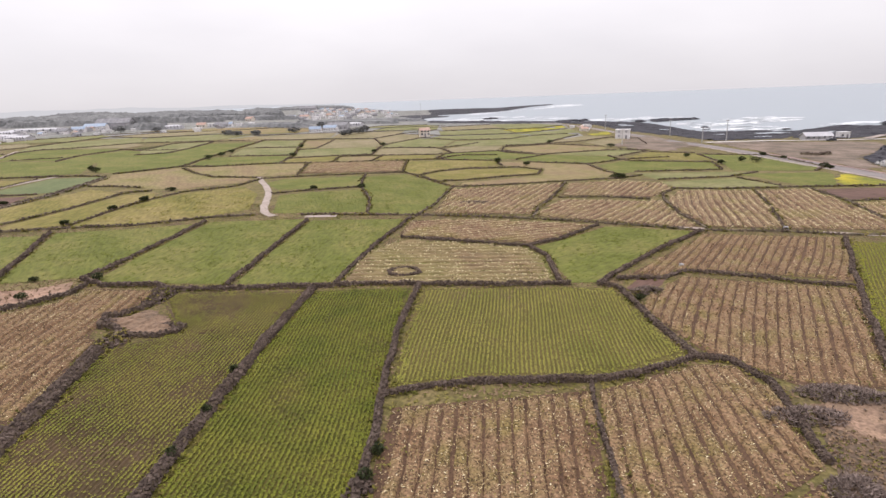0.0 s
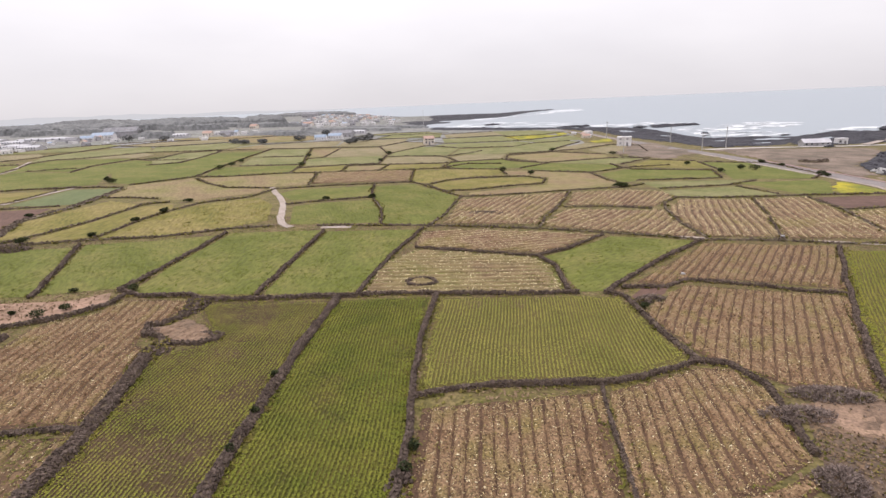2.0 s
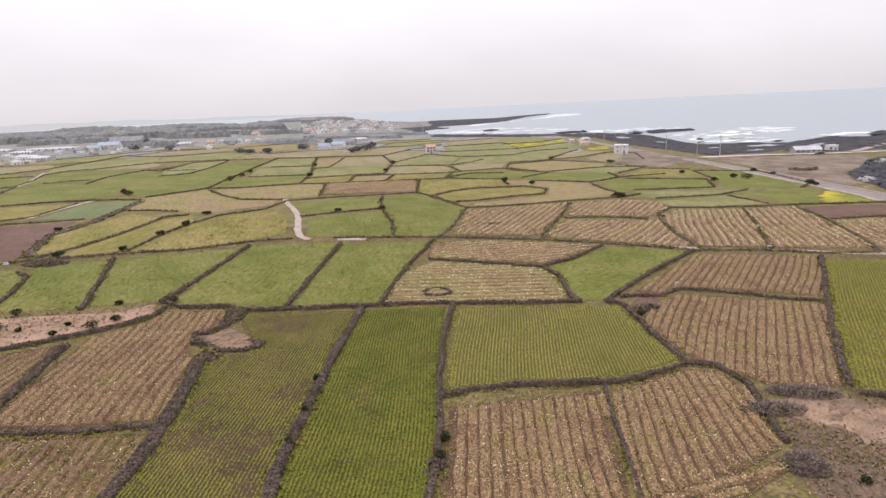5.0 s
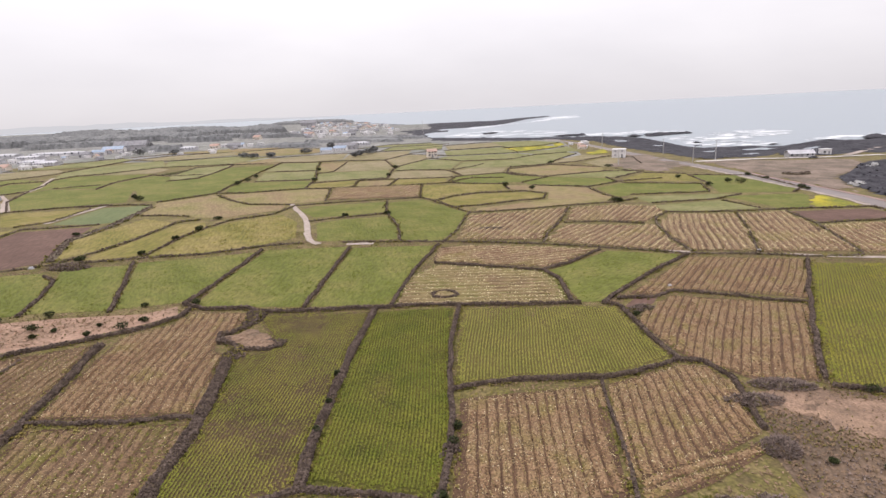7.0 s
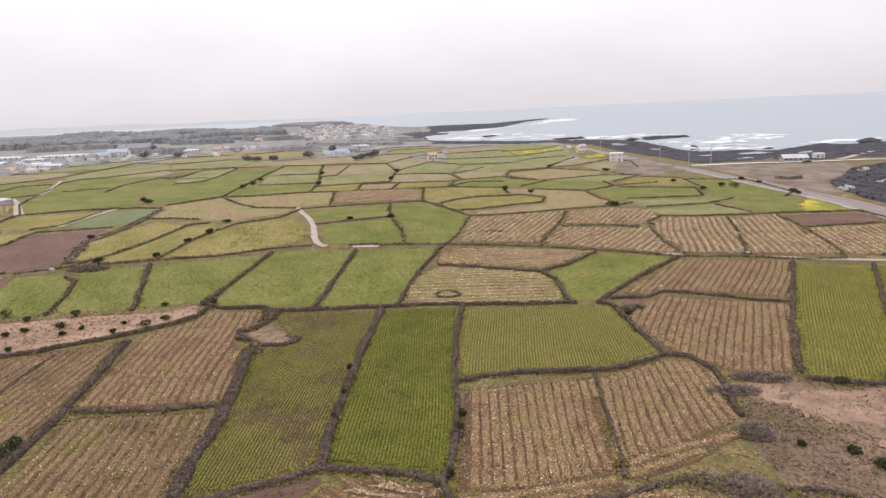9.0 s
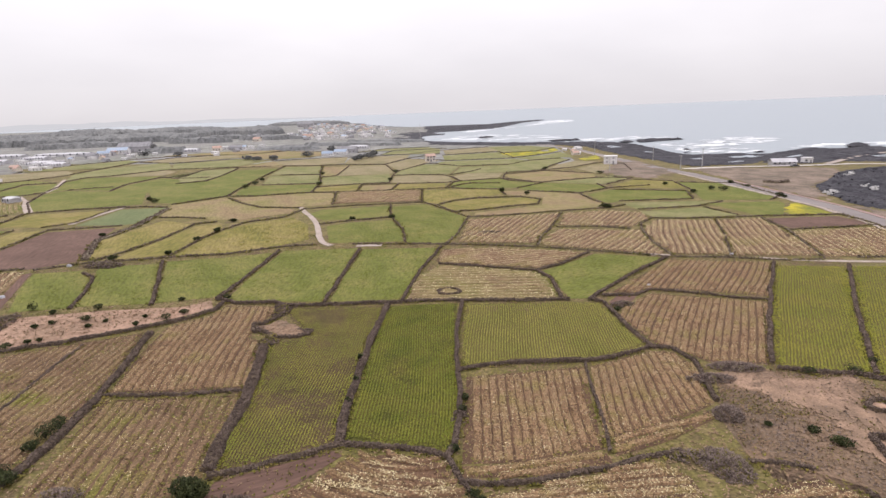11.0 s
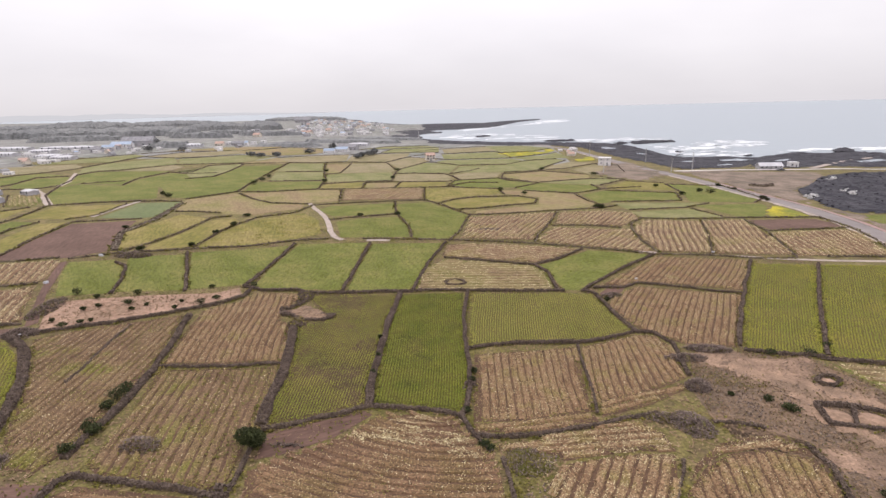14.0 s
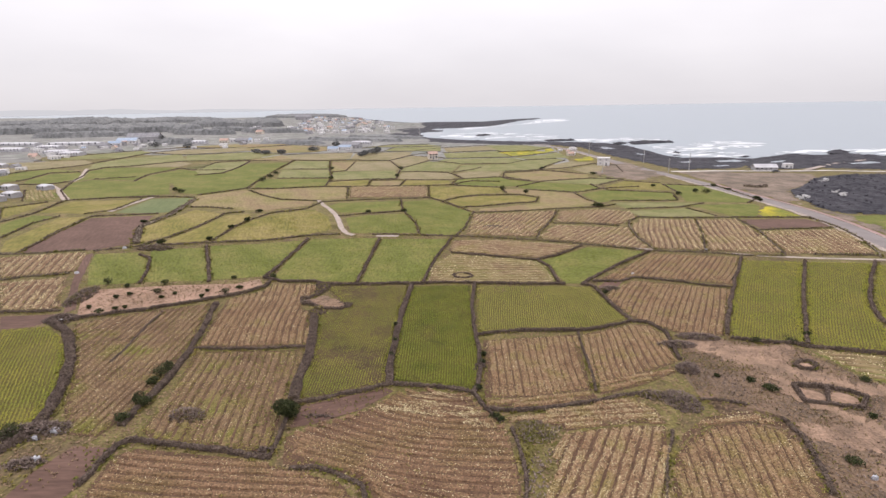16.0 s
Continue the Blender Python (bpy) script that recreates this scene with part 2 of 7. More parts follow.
def land_height(x, y):
    """Height of the ground: a plain that falls gently to the sea, level far inland."""
    x, y = np.asarray(x, float), np.asarray(y, float)
    far = np.clip((y - 430) / 500, 0, 1)
    base = np.clip(-SLOPE * x, SEA + 1.2, 10.5) * (1 - far) + far * np.clip(-0.004 * x - 3, -5, 0)
    d = edge_distance(x, y, COAST)
    s = np.where(inside(x, y, LAND), d, -d)
    k = np.clip(s / 110, 0, 1)
    k = k * k * (3 - 2 * k)
    z = SEA + 0.3 + (base - SEA - 0.3) * k
    return np.where(s < 0, np.maximum(SEA + 0.3 + s * 0.12, SEA - 8), z)


def gz(x, y):
    if y < 330 and x < 130 and x > -390:
        return -SLOPE * x
    return float(land_height(x, y))


def mesh_object(name, verts, faces, mats, parent=None, slots=None, smooth=False):
    me = bpy.data.meshes.new(name)
    me.from_pydata([tuple(v) for v in verts] if not isinstance(verts, np.ndarray) else verts.tolist(), [], faces if not isinstance(faces, np.ndarray) else faces.tolist())
    for m in mats:
        me.materials.append(m)
    if slots is not None:
        me.polygons.foreach_set("material_index", np.asarray(slots, np.int32))
    if smooth:
        me.polygons.foreach_set("use_smooth", np.ones(len(me.polygons), bool))
    me.update()
    ob = new(name, me)
    ob.parent = parent
    return ob


def steps(a, b, near, far):
    """Grid lines from a to b: fine near zero, coarser with distance."""
    out = [0.0]
    while out[-1] < b:
        out.append(out[-1] + near + far * out[-1])
    neg = [0.0]
    while neg[-1] > a:
        neg.append(neg[-1] - near + far * neg[-1])
    return np.array(neg[:0:-1] + out)


TOWN = [(-240.5, 518.9), (-435.3, 1198.5), (-285.0, 1397.5), (-165.1, 991.7), (-121.3, 725.5), (-94.1, 496.0), (-136.7, 455.8), (-182.3, 459.7)]
YARDS = [(-308.1, 206.9), (-435.2, 327.2), (-429.9, 430.8), (-369.4, 517.2), (-255.8, 556.2), (-182.3, 459.7), (-136.7, 455.8), (-136.8, 382.2), (-220.3, 355.9), (-282.7, 311.9), (-301.5, 282.6), (-285.2, 238.8)]
WOODLAND = [(-622.5, 464.6), (-4500, 3600), (-1400, 3000), (-400, 1700), (-300, 1380), (-435.3, 1198.5), (-255.8, 556.2), (-369.4, 517.2), (-429.9, 430.8)]


def build_ground():
    xs, ys = steps(-4600, 4600, 10, 0.035), steps(-4600, 4600, 12, 0.03)
    X, Y = np.meshgrid(xs, ys)
    Z = land_height(X, Y)
    nx, ny = len(xs), len(ys)
    v = np.stack([X.ravel(), Y.ravel(), Z.ravel()], 1)
    i = np.arange(nx * ny).reshape(ny, nx)
    f = np.stack([i[:-1, :-1].ravel(), i[:-1, 1:].ravel(), i[1:, 1:].ravel(), i[1:, :-1].ravel()], 1)
    cx, cy = v[f].mean(1)[:, 0], v[f].mean(1)[:, 1]
    shore = edge_distance(cx, cy, COAST) < 38 + 14 * np.sin(cx * 0.05) * np.cos(cy * 0.04)
    slots = shore.astype(int)
    for outline in (TOWN, YARDS, WOODLAND):
        slots[inside(cx, cy, outline) & ~shore] = 2
    slots[(cy > 310) & (cx < 45) & ~shore] = 2
    ob = mesh_object("ground", v, f, [M["ground"], M["lava"], M["town"]], slots=slots, smooth=True)
    tagged(ob, "coastal plain of rough grass and soil between the fields", "ground", kind="structure")
    s = 4900
    w = mesh_object("water", [(-s, -s, SEA), (s, -s, SEA), (s, s, SEA), (-s, s, SEA)], [(0, 1, 2, 3)], [M["sea"]])
    tagged(w, "pale grey sea with low swell", "sea", kind="structure")


build_ground()


# ---- builders ----
def flat(name, poly, mat, lift=0.05, parent=None, angle=None):
    """A level sheet with the outline poly, laid on the ground; its own x axis runs along the rows."""
    p = np.array(poly, float)
    if angle is None:
        e = np.roll(p, -1, 0) - p
        k = np.argmax(np.hypot(e[:, 0], e[:, 1]))
        angle = math.degrees(math.atan2(e[k, 1], e[k, 0]))
    if (p[:, 0] * np.roll(p[:, 1], -1) - np.roll(p[:, 0], -1) * p[:, 1]).sum() < 0:
        p = p[::-1]
    cx, cy = p.mean(0)
    m = pose(cx, cy, 0, 0, 0, angle)
    inv = m.inverted()
    bm = bmesh.new()
    f = bm.faces.new([bm.verts.new(inv @ Vector((x, y, gz(x, y) + lift))) for x, y in p])
    bmesh.ops.triangulate(bm, faces=bm.faces)
    me = bpy.data.meshes.new(name)
    bm.to_mesh(me)
    bm.free()
    me.materials.append(mat)
    ob = new(name, me)
    ob.matrix_basis = m
    ob.parent = parent
    return ob


def part(name, verts, faces, mats, parent, kind="", label="", slots=None):
    """A mesh given in world places, as a part of the thing parent."""
    ob = mesh_object(name, verts, faces, mats, parent, slots)
    ob.matrix_parent_inverse = parent.matrix_basis.inverted()
    return tagged(ob, label, kind=kind)


def lines_in(poly, angle, spacing, inset, rng, wobble=0.0):
    """Stretches of parallel lines at angle that lie within poly: (start, along, length)."""
    a = radians(angle)
    u, v = np.array((math.cos(a), math.sin(a))), np.array((-math.sin(a), math.cos(a)))
    p = np.array(poly)
    pu, pv = p @ u, p @ v
    out = []
    s = pv.min() + inset
    while s < pv.max() - inset:
        cuts = []
        for i in range(len(p)):
            j = (i + 1) % len(p)
            if (pv[i] > s) != (pv[j] > s):
                cuts.append(pu[i] + (s - pv[i]) / (pv[j] - pv[i]) * (pu[j] - pu[i]))
        cuts.sort()
        for c0, c1 in zip(cuts[::2], cuts[1::2]):
            c0, c1 = c0 + inset, c1 - inset
            if c1 - c0 > 1.5:
                out.append((u * c0 + v * s, u, v, c1 - c0))
        s += spacing * (1 + rng.uniform(-wobble, wobble))
    return out


def tufts(centres, size, leaves, rng, flat_angle=0.5, slim=1.0):
    """Leafy clumps: leaves quads each, fanned round every centre."""
    n = len(centres)
    c = np.repeat(np.asarray(centres, float), leaves, 0)
    k = len(c)
    az = rng.uniform(0, 2 * np.pi, k)
    el = rng.uniform(0.25, 1.2, k) * flat_angle * 2
    ln = size * rng.uniform(0.6, 1.25, k)
    wd = ln * rng.uniform(0.35, 0.6, k) * slim
    d = np.stack([np.cos(az) * np.cos(el), np.sin(az) * np.cos(el), np.sin(el)], 1)
    s = np.stack([-np.sin(az), np.cos(az), np.zeros(k)], 1)
    b = c + s * wd[:, None] * 0.25
    b2 = c - s * wd[:, None] * 0.25
    mid = c + d * ln[:, None] * 0.6
    t1, t2 = mid + s * wd[:, None] * 0.5, mid - s * wd[:, None] * 0.5
    tip = c + d * ln[:, None] * np.array((1, 1, 0.8))
    v = np.stack([b, b2, t2, tip, t1], 1).reshape(-1, 3)
    i = np.arange(k)[:, None] * 5
    return v, [tuple(r) for r in (i + np.array([0, 1, 2, 3, 4])).tolist()]


def patch_noise(x, y, size, seed=0):
    return np.array([noise.noise(Vector((a / size, b / size, seed))) for a, b in zip(x, y)])


SEED = [0]
PLOTS = []


def rng_next():
    SEED[0] += 1
    return np.random.default_rng(SEED[0])


def crop_field(label, poly, angle, leaf="leaf", spacing=0.36, gap=0.085, size=0.16, bald=0.35, soil="crop_soil", edge=0.9, thin=0.35):
    """A field of leafy crop in rows, with a strip sown loosely round its edge."""
    rng = rng_next()
    PLOTS.append(poly)
    f = tagged(flat("crop_field", poly, M[soil], angle=angle), label, "field")
    cs, rv, rf = [], [], []
    for st, u, v, ln in lines_in(poly, angle, spacing, edge, rng):
        def bent(t):
            a = st + t[:, None] * u
            return a + v * (0.9 * patch_noise(a[:, 0], a[:, 1], 25.0, 3))[:, None]
        t = np.arange(0, ln, gap)
        cs.append(bent(t + rng.uniform(-0.04, 0.04, len(t))) + v * rng.normal(0, 0.018, (len(t), 1)))
        # the low ridge of earth that the row stands on
        k = max(2, int(ln / (0.8 if spacing < 0.45 else 1.6)))
        e = bent(np.linspace(0, ln, k + 1))
        b = sum(len(x) for x in rv)
        for o, h in ((-0.28, 0.0), (0.0, 0.1), (0.28, 0.0)):
            w = e + v * (o * spacing)
            rv.append(np.column_stack([w, -SLOPE * w[:, 0] + 0.045 + h * rng.uniform(0.6, 1.2, k + 1)]))
        for r in (0, 1):
            rf += [(b + r * (k + 1) + n, b + r * (k + 1) + n + 1, b + (r + 1) * (k + 1) + n + 1, b + (r + 1) * (k + 1) + n) for n in range(k)]
    part("earth_ridges", np.concatenate(rv), rf, [M[soil]], f, "stuff")
    p = np.concatenate(cs)
    nz = patch_noise(p[:, 0], p[:, 1], 7.0, SEED[0]) + 0.5 * patch_noise(p[:, 0], p[:, 1], 2.0, SEED[0])
    p = p[(nz + rng.normal(0, 0.12, len(p)) < bald) | (rng.random(len(p)) < thin)]
    vv, ff = tufts(np.column_stack([p, -SLOPE * p[:, 0] + 0.12]), size, 3, rng, 0.25)
    part("crop_rows", vv, ff, [M[leaf]], f, "stuff")
    q = scatter(poly, 9.0, rng)
    d = edge_distance(q[:, 0], q[:, 1], list(poly) + [poly[0]])
    q = q[d < edge * 1.1 + 0.25 * rng.normal(size=len(q))]
    if len(q):
        vv, ff = tufts(np.column_stack([q, -SLOPE * q[:, 0] + 0.06]), size * 1.2, 4, rng, 0.3)
        part("headland_plants", vv, ff, [M[leaf]], f, "stuff")
    return f


def leaf_litter(label, poly, angle, density, mat="cream", size=0.17):
    """Cabbage leaves raked into loose bands over a stretch of field."""
    rng = rng_next()
    q = scatter(poly, density, rng)
    a = radians(angle)
    along, across = q[:, 0] * math.cos(a) + q[:, 1] * math.sin(a), q[:, 1] * math.cos(a) - q[:, 0] * math.sin(a)
    nz = patch_noise(along / 4, across, 0.7, SEED[0]) + 0.6 * patch_noise(q[:, 0], q[:, 1], 3.0, SEED[0])
    d = edge_distance(q[:, 0], q[:, 1], list(poly) + [poly[0]])
    q = q[nz + 0.3 * np.clip(d - 1.0, -1, 0) > 0.02]
    vv, ff = tufts(np.column_stack([q, -SLOPE * q[:, 0] + rng.uniform(0.2, 0.3, len(q))]), size, 1, rng, 0.2)
    tagged(mesh_object("leaf_litter", vv, ff, [M[mat]]), label, "leaf litter", kind="stuff")


def scatter(poly, density, rng):
    """Random points in poly, so many to the square metre."""
    p = np.array(poly)
    lo, hi = p.min(0), p.max(0)
    n = int(np.prod(hi - lo) * density)
    q = lo + rng.random((n, 2)) * (hi - lo)
    return q[inside(q[:, 0], q[:, 1], poly)]


def bed_field(label, poly, angle, spacing=1.15, straw=24.0, detail=1.0, soil="soil", bed="bed", leaves="straw", weedy=0.0, curve=0.0, worn=0.0):
    """A harvested field: raised beds with furrows between, strewn with dry leaves."""
    rng = rng_next()
    PLOTS.append(poly)
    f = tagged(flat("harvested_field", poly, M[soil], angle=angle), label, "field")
    bits, ring = [], list(poly) + [poly[0]]
    for st, u, v, ln in lines_in(poly, angle, spacing, 0.5, rng, 0.06):
        n = max(3, int(ln / (0.7 * detail)))
        top = (0.15 + 0.06 * spacing) * (rng.uniform(0.25, 0.6) if rng.random() < worn else 1.0)
        prof = [(-0.4, 0.0), (-0.28, top * 0.8), (0.0, top), (0.28, top * 0.8), (0.4, 0.0)]
        verts, faces = [], []
        q = st + u * (ln * np.arange(n + 1) / n)[:, None]
        bend = 1.1 * patch_noise(q[:, 0], q[:, 1], 22.0, 4) + 0.12 * patch_noise(q[:, 0], q[:, 1], 2.0, 6) + curve * (np.arange(n + 1) / n - 0.5) ** 2 * 4
        for i in range(n + 1):
            for o, h in prof:
                x, y = q[i] + v * (o * spacing * rng.uniform(0.86, 1.1) + bend[i])
                hh = h * (0.2 if i in (0, n) else rng.uniform(0.6, 1.25))
                verts.append((x, y, -SLOPE * x + 0.045 + hh))
        w = len(prof)
        for i in range(n):
            for j in range(w - 1):
                a = i * w + j
                faces.append((a, a + w, a + w + 1, a + 1))
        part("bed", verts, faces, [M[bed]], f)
        k = int(ln * spacing * straw * (2.0 if detail < 1.5 else 1.6))
        t = rng.uniform(0, ln, k)
        crest = np.where(rng.random(k) < 0.5, -0.2, 0.2) if detail < 1.5 else 0.0
        o = np.where(rng.random(k) < 0.6, crest + rng.normal(0, 0.075, k), rng.uniform(-0.47, 0.47, k)) * spacing
        p = st + t[:, None] * u + v * (o + np.interp(t, ln * np.arange(n + 1) / n, bend))[:, None]
        bits.append(np.column_stack([p, -SLOPE * p[:, 0] + 0.06 + top * 0.85 * (np.abs(o) < 0.34 * spacing) + rng.uniform(0.0, 0.06, k)]))
    # loose leaves and clods on the turning strip round the beds
    q = scatter(poly, straw, rng)
    q = q[edge_distance(q[:, 0], q[:, 1], ring) < 1.3]
    bits.append(np.column_stack([q, -SLOPE * q[:, 0] + 0.07]))
    c = np.concatenate(bits)
    nz = patch_noise(c[:, 0], c[:, 1], 4.5, SEED[0]) + 0.5 * patch_noise(c[:, 0], c[:, 1], 1.2, SEED[0])
    keep = rng.random(len(c)) < np.clip(0.62 + nz * 0.8, 0.2, 1)
    vv, ff = tufts(c[keep], (0.155 if detail < 1.5 else 0.17) * detail, 1, rng, 0.2)
    part("dry_leaves", vv, ff, [M[leaves]], f, "stuff", "pale dry cabbage leaves left on the soil")
    big = c[~keep][::14]
    if detail < 1.5 and len(big):
        vv, ff = stones(big, 0.16 * rng.uniform(0.5, 1.4, (len(big), 3)), rng)
        part("clods", vv, ff, [M[bed]], f, "stuff")
    q = scatter(poly, 3.0 + 14 * weedy, rng)
    nz = patch_noise(q[:, 0], q[:, 1], 6, SEED[0] + 3)
    q = q[(edge_distance(q[:, 0], q[:, 1], ring) < 0.5 + 0.5 * rng.random(len(q))) | ((nz > 0.4 - weedy) & (rng.random(len(q)) < 0.6))]
    if len(q):
        vv, ff = tufts(np.column_stack([q, -SLOPE * q[:, 0] + 0.06 + 0.12]), 0.2 * detail ** 0.5, 4, rng, 0.25)
        part("undergrowth", vv, ff, [M["weed"]], f, "stuff")
    return f


TUFT = {"grass": (0.094, 0.104, 0.018), "dry": (0.148, 0.13, 0.032), "teal": (0.115, 0.132, 0.056), "brown": (0.19, 0.145, 0.075), "scrub": (0.17, 0.115, 0.075), "pink": (0.28, 0.18, 0.125), "rape": (0.34, 0.28, 0.015), "bare": (0.12, 0.068, 0.056)}


def meadow(label, poly, mat, name="meadow"):
    """A plot under grass or bare: a sheet of ground, and the tufts that stand on it."""
    rng = rng_next()
    PLOTS.append(poly)
    p = np.array(poly)
    far = np.hypot(p[:, 0], p[:, 1] + 20).min()
    f = tagged(flat(name, poly, M[mat], 0.02 if mat in ("scrub", "pink") else 0.05 + max(0.0, far - 250) / 700), label, "field")
    size = 0.3 if far < 70 else 0.42 if far < 130 else 0.7
    q = scatter(poly, (0.4 if far < 70 else 0.25) / size ** 2 if far < 135 and mat != "bare" else 0.0, rng)
    nz = patch_noise(q[:, 0], q[:, 1], 6, SEED[0])
    q = q[rng.random(len(q)) < 0.5 + nz]
    if len(q):
        if mat + "_tuft" not in M:
            r, g, b = TUFT[mat]
            M[mat + "_tuft"] = strewn_material(mat + "_tufts", [(0.0, (r * 0.9, g * 0.92, b * 0.9)), (0.6, (r * 1.1, g * 1.1, b * 1.05)), (1.0, (r * 1.22, g * 1.18, b * 1.25))])
        z = np.array([gz(x, y) for x, y in q])
        vv, ff = tufts(np.column_stack([q, z + 0.05]), size, 3, rng, 0.13)
        part("grass_cover", vv, ff, [M[mat + "_tuft"]], f, "stuff")
    return f


CUBE = np.array([(x, y, z) for z in (-1, 1) for y in (-1, 1) for x in (-1, 1)], float)
QUADS = np.array([(0, 2, 3, 1), (4, 5, 7, 6), (0, 1, 5, 4), (2, 6, 7, 3), (0, 4, 6, 2), (1, 3, 7, 5)])


def stones(centres, sizes, rng):
    """Rough blocks with knocked-in corners, turned at random."""
    n = len(centres)
    v = np.repeat(CUBE[None], n, 0) * rng.uniform(0.62, 1.0, (n, 8, 3))
    q = rng.normal(size=(n, 4)) * 0.35 + np.array((1.0, 0, 0, 0))
    q /= np.linalg.norm(q, axis=1)[:, None]
    a = rng.uniform(0, 2 * np.pi, n)
    w, x, y, z = q.T
    R = np.stack([1 - 2 * (y * y + z * z), 2 * (x * y - z * w), 2 * (x * z + y * w), 2 * (x * y + z * w), 1 - 2 * (x * x + z * z), 2 * (y * z - x * w),
                  2 * (x * z - y * w), 2 * (y * z + x * w), 1 - 2 * (x * x + y * y)], 1).reshape(n, 3, 3)
    Z = np.zeros((n, 3, 3))
    Z[:, 0, 0], Z[:, 0, 1], Z[:, 1, 0], Z[:, 1, 1], Z[:, 2, 2] = np.cos(a), -np.sin(a), np.sin(a), np.cos(a), 1
    v = v * np.asarray(sizes)[:, None, :] * 0.5
    v = np.einsum("nij,nkj->nki", R @ Z, v) + np.asarray(centres)[:, None, :]
    f = (np.arange(n)[:, None, None] * 8 + QUADS).reshape(-1, 4)
    return v.reshape(-1, 3), f


def stone_wall(width, height, pts, label="dry-stone field wall of dark basalt"):
    """A dry-stone wall along pts: an earth core, and loose stones over it."""
    rng = rng_next()
    p = np.array(pts, float)
    seg = np.hypot(*np.diff(p, axis=0).T)
    cum = np.concatenate([[0], np.cumsum(seg)])
    far = np.hypot(p[:, 0], p[:, 1] + 20).min()
    far_off = far > 110          # outlying walls: low and thin to suit the camera's view, haze in their core colour
    height *= 0.42 if far_off else 0.55
    width *= (0.72 if width > 1.7 else 0.6 if width > 1.4 else 0.43) * (0.85 if far_off else 1.0)
    size = 0.2 if far < 65 else 0.26 if far < 115 else 0.34 if far < 200 else 0.42
    n = max(2, int(cum[-1] / size))
    t = np.linspace(0, cum[-1], n + 1)
    line = np.column_stack([np.interp(t, cum, p[:, 0]), np.interp(t, cum, p[:, 1])])
    line += np.stack([patch_noise(line[:, 0], line[:, 1], 5, 1), patch_noise(line[:, 0], line[:, 1], 5, 2)], 1) * 0.3
    d = np.gradient(line, axis=0)
    d /= np.linalg.norm(d, axis=1)[:, None] + 1e-9
    s = np.stack([-d[:, 1], d[:, 0]], 1)
    base = np.array([gz(x, y) for x, y in line])
    hh = height * (1 + 0.45 * patch_noise(line[:, 0], line[:, 1], 2.2, 5))
    ww = width * (1 + 0.35 * patch_noise(line[:, 0], line[:, 1], 3.1, 7))
    # core
    prof = ((-0.46, -0.05), (-0.34, 0.82), (0.34, 0.82), (0.46, -0.05))
    cv = np.concatenate([np.column_stack([line + s * (o * ww)[:, None], base + h * hh]) for o, h in prof])
    m = n + 1
    cf = [(j * m + i, j * m + i + 1, (j + 1) * m + i + 1, (j + 1) * m + i) for j in range(3) for i in range(n)]
    cf += [(0, m, 2 * m, 3 * m), (m - 1, 4 * m - 1, 3 * m - 1, 2 * m - 1)]
    # stones over the sides and the top
    k = max(1, round(height / size))
    kt = max(1, round(width * 0.7 / size))
    spots = [(-1, (j + 0.5) / k) for j in range(k)] + [(1, (j + 0.5) / k) for j in range(k)] + [(0, (j + 0.5) / kt - 0.5) for j in range(kt)]
    cs, ss = [], []
    for kind, a in spots:
        if kind:
            o, h = kind * ww * (0.47 - 0.12 * a), a * 0.92 * hh
        else:
            o, h = a * 0.72 * ww, 0.93 * hh
        q = line + s * (o + rng.normal(0, 0.12 * size, m))[:, None] + d * rng.uniform(-0.4, 0.4, m)[:, None] * size
        cs.append(np.column_stack([q, base + h + rng.normal(0, 0.14 * size, m)]))
        ss.append(size * rng.uniform(0.7, 1.35, (m, 3)))
    cs, ss = np.concatenate(cs), np.concatenate(ss)
    on = rng.random(len(cs)) < (0.3 if far_off else 0.72)
    cs, ss = cs[on], ss[on]
    sv, sf = stones(cs, ss, rng)
    v = np.concatenate([cv, sv])
    f = cf + (sf + len(cv)).tolist()
    ob = tagged(mesh_object("field_wall", v, f, [M["overgrown_hazed" if far_off else "core"], M["stone"]], slots=[0] * len(cf) + [1] * len(sf)), label, "stone wall", "field walls")
    # weeds along both feet and here and there on top
    if far < 230:
        k = int(cum[-1] * (7 if far < 110 else 2.5))
        i = rng.integers(0, m, k)
        o = rng.choice((-1.0, 1.0), k) * (ww[i] * 0.52 + np.abs(rng.normal(0, 0.28, k)))
        q = line[i] + s[i] * o[:, None] + rng.uniform(-0.3, 0.3, (k, 2))
        nz = patch_noise(q[:, 0], q[:, 1], 5, 11)
        on = (nz > -0.15)
        vv, ff = tufts(np.column_stack([q, base[i] + 0.03])[on], 0.34 if far < 110 else 0.6, 5, rng, 0.5)
        part("undergrowth", vv, ff, [M["weed"]], ob, "stuff")
    return ob


# ---- fields ----
crop_field("green crop rows with bald brown patches of soil", [(-43.1, 55.2), (-24.3, 57.9), (-22.8, 33.1), (-20.9, 17.2), (-26.9, 13.3), (-31.9, 10.7), (-35.9, 29.2), (-39.1, 39.9), (-34.7, 43.3), (-36.0, 46.1)], 95, leaf="leaf_dark", bald=0.2, thin=0.25, soil="brown_soil")
crop_field("dense bright green leafy crop in narrow rows", [(-23.8, 57.9), (-11.4, 60.4), (-10.3, 42.3), (-9.1, 34.5), (-8.1, 24.7), (-8.6, 16.8), (-14.1, 17.1), (-20.4, 17.2), (-22.2, 28.8)], 96, leaf="leaf", bald=0.42, size=0.19, spacing=0.38, soil="crop_floor")
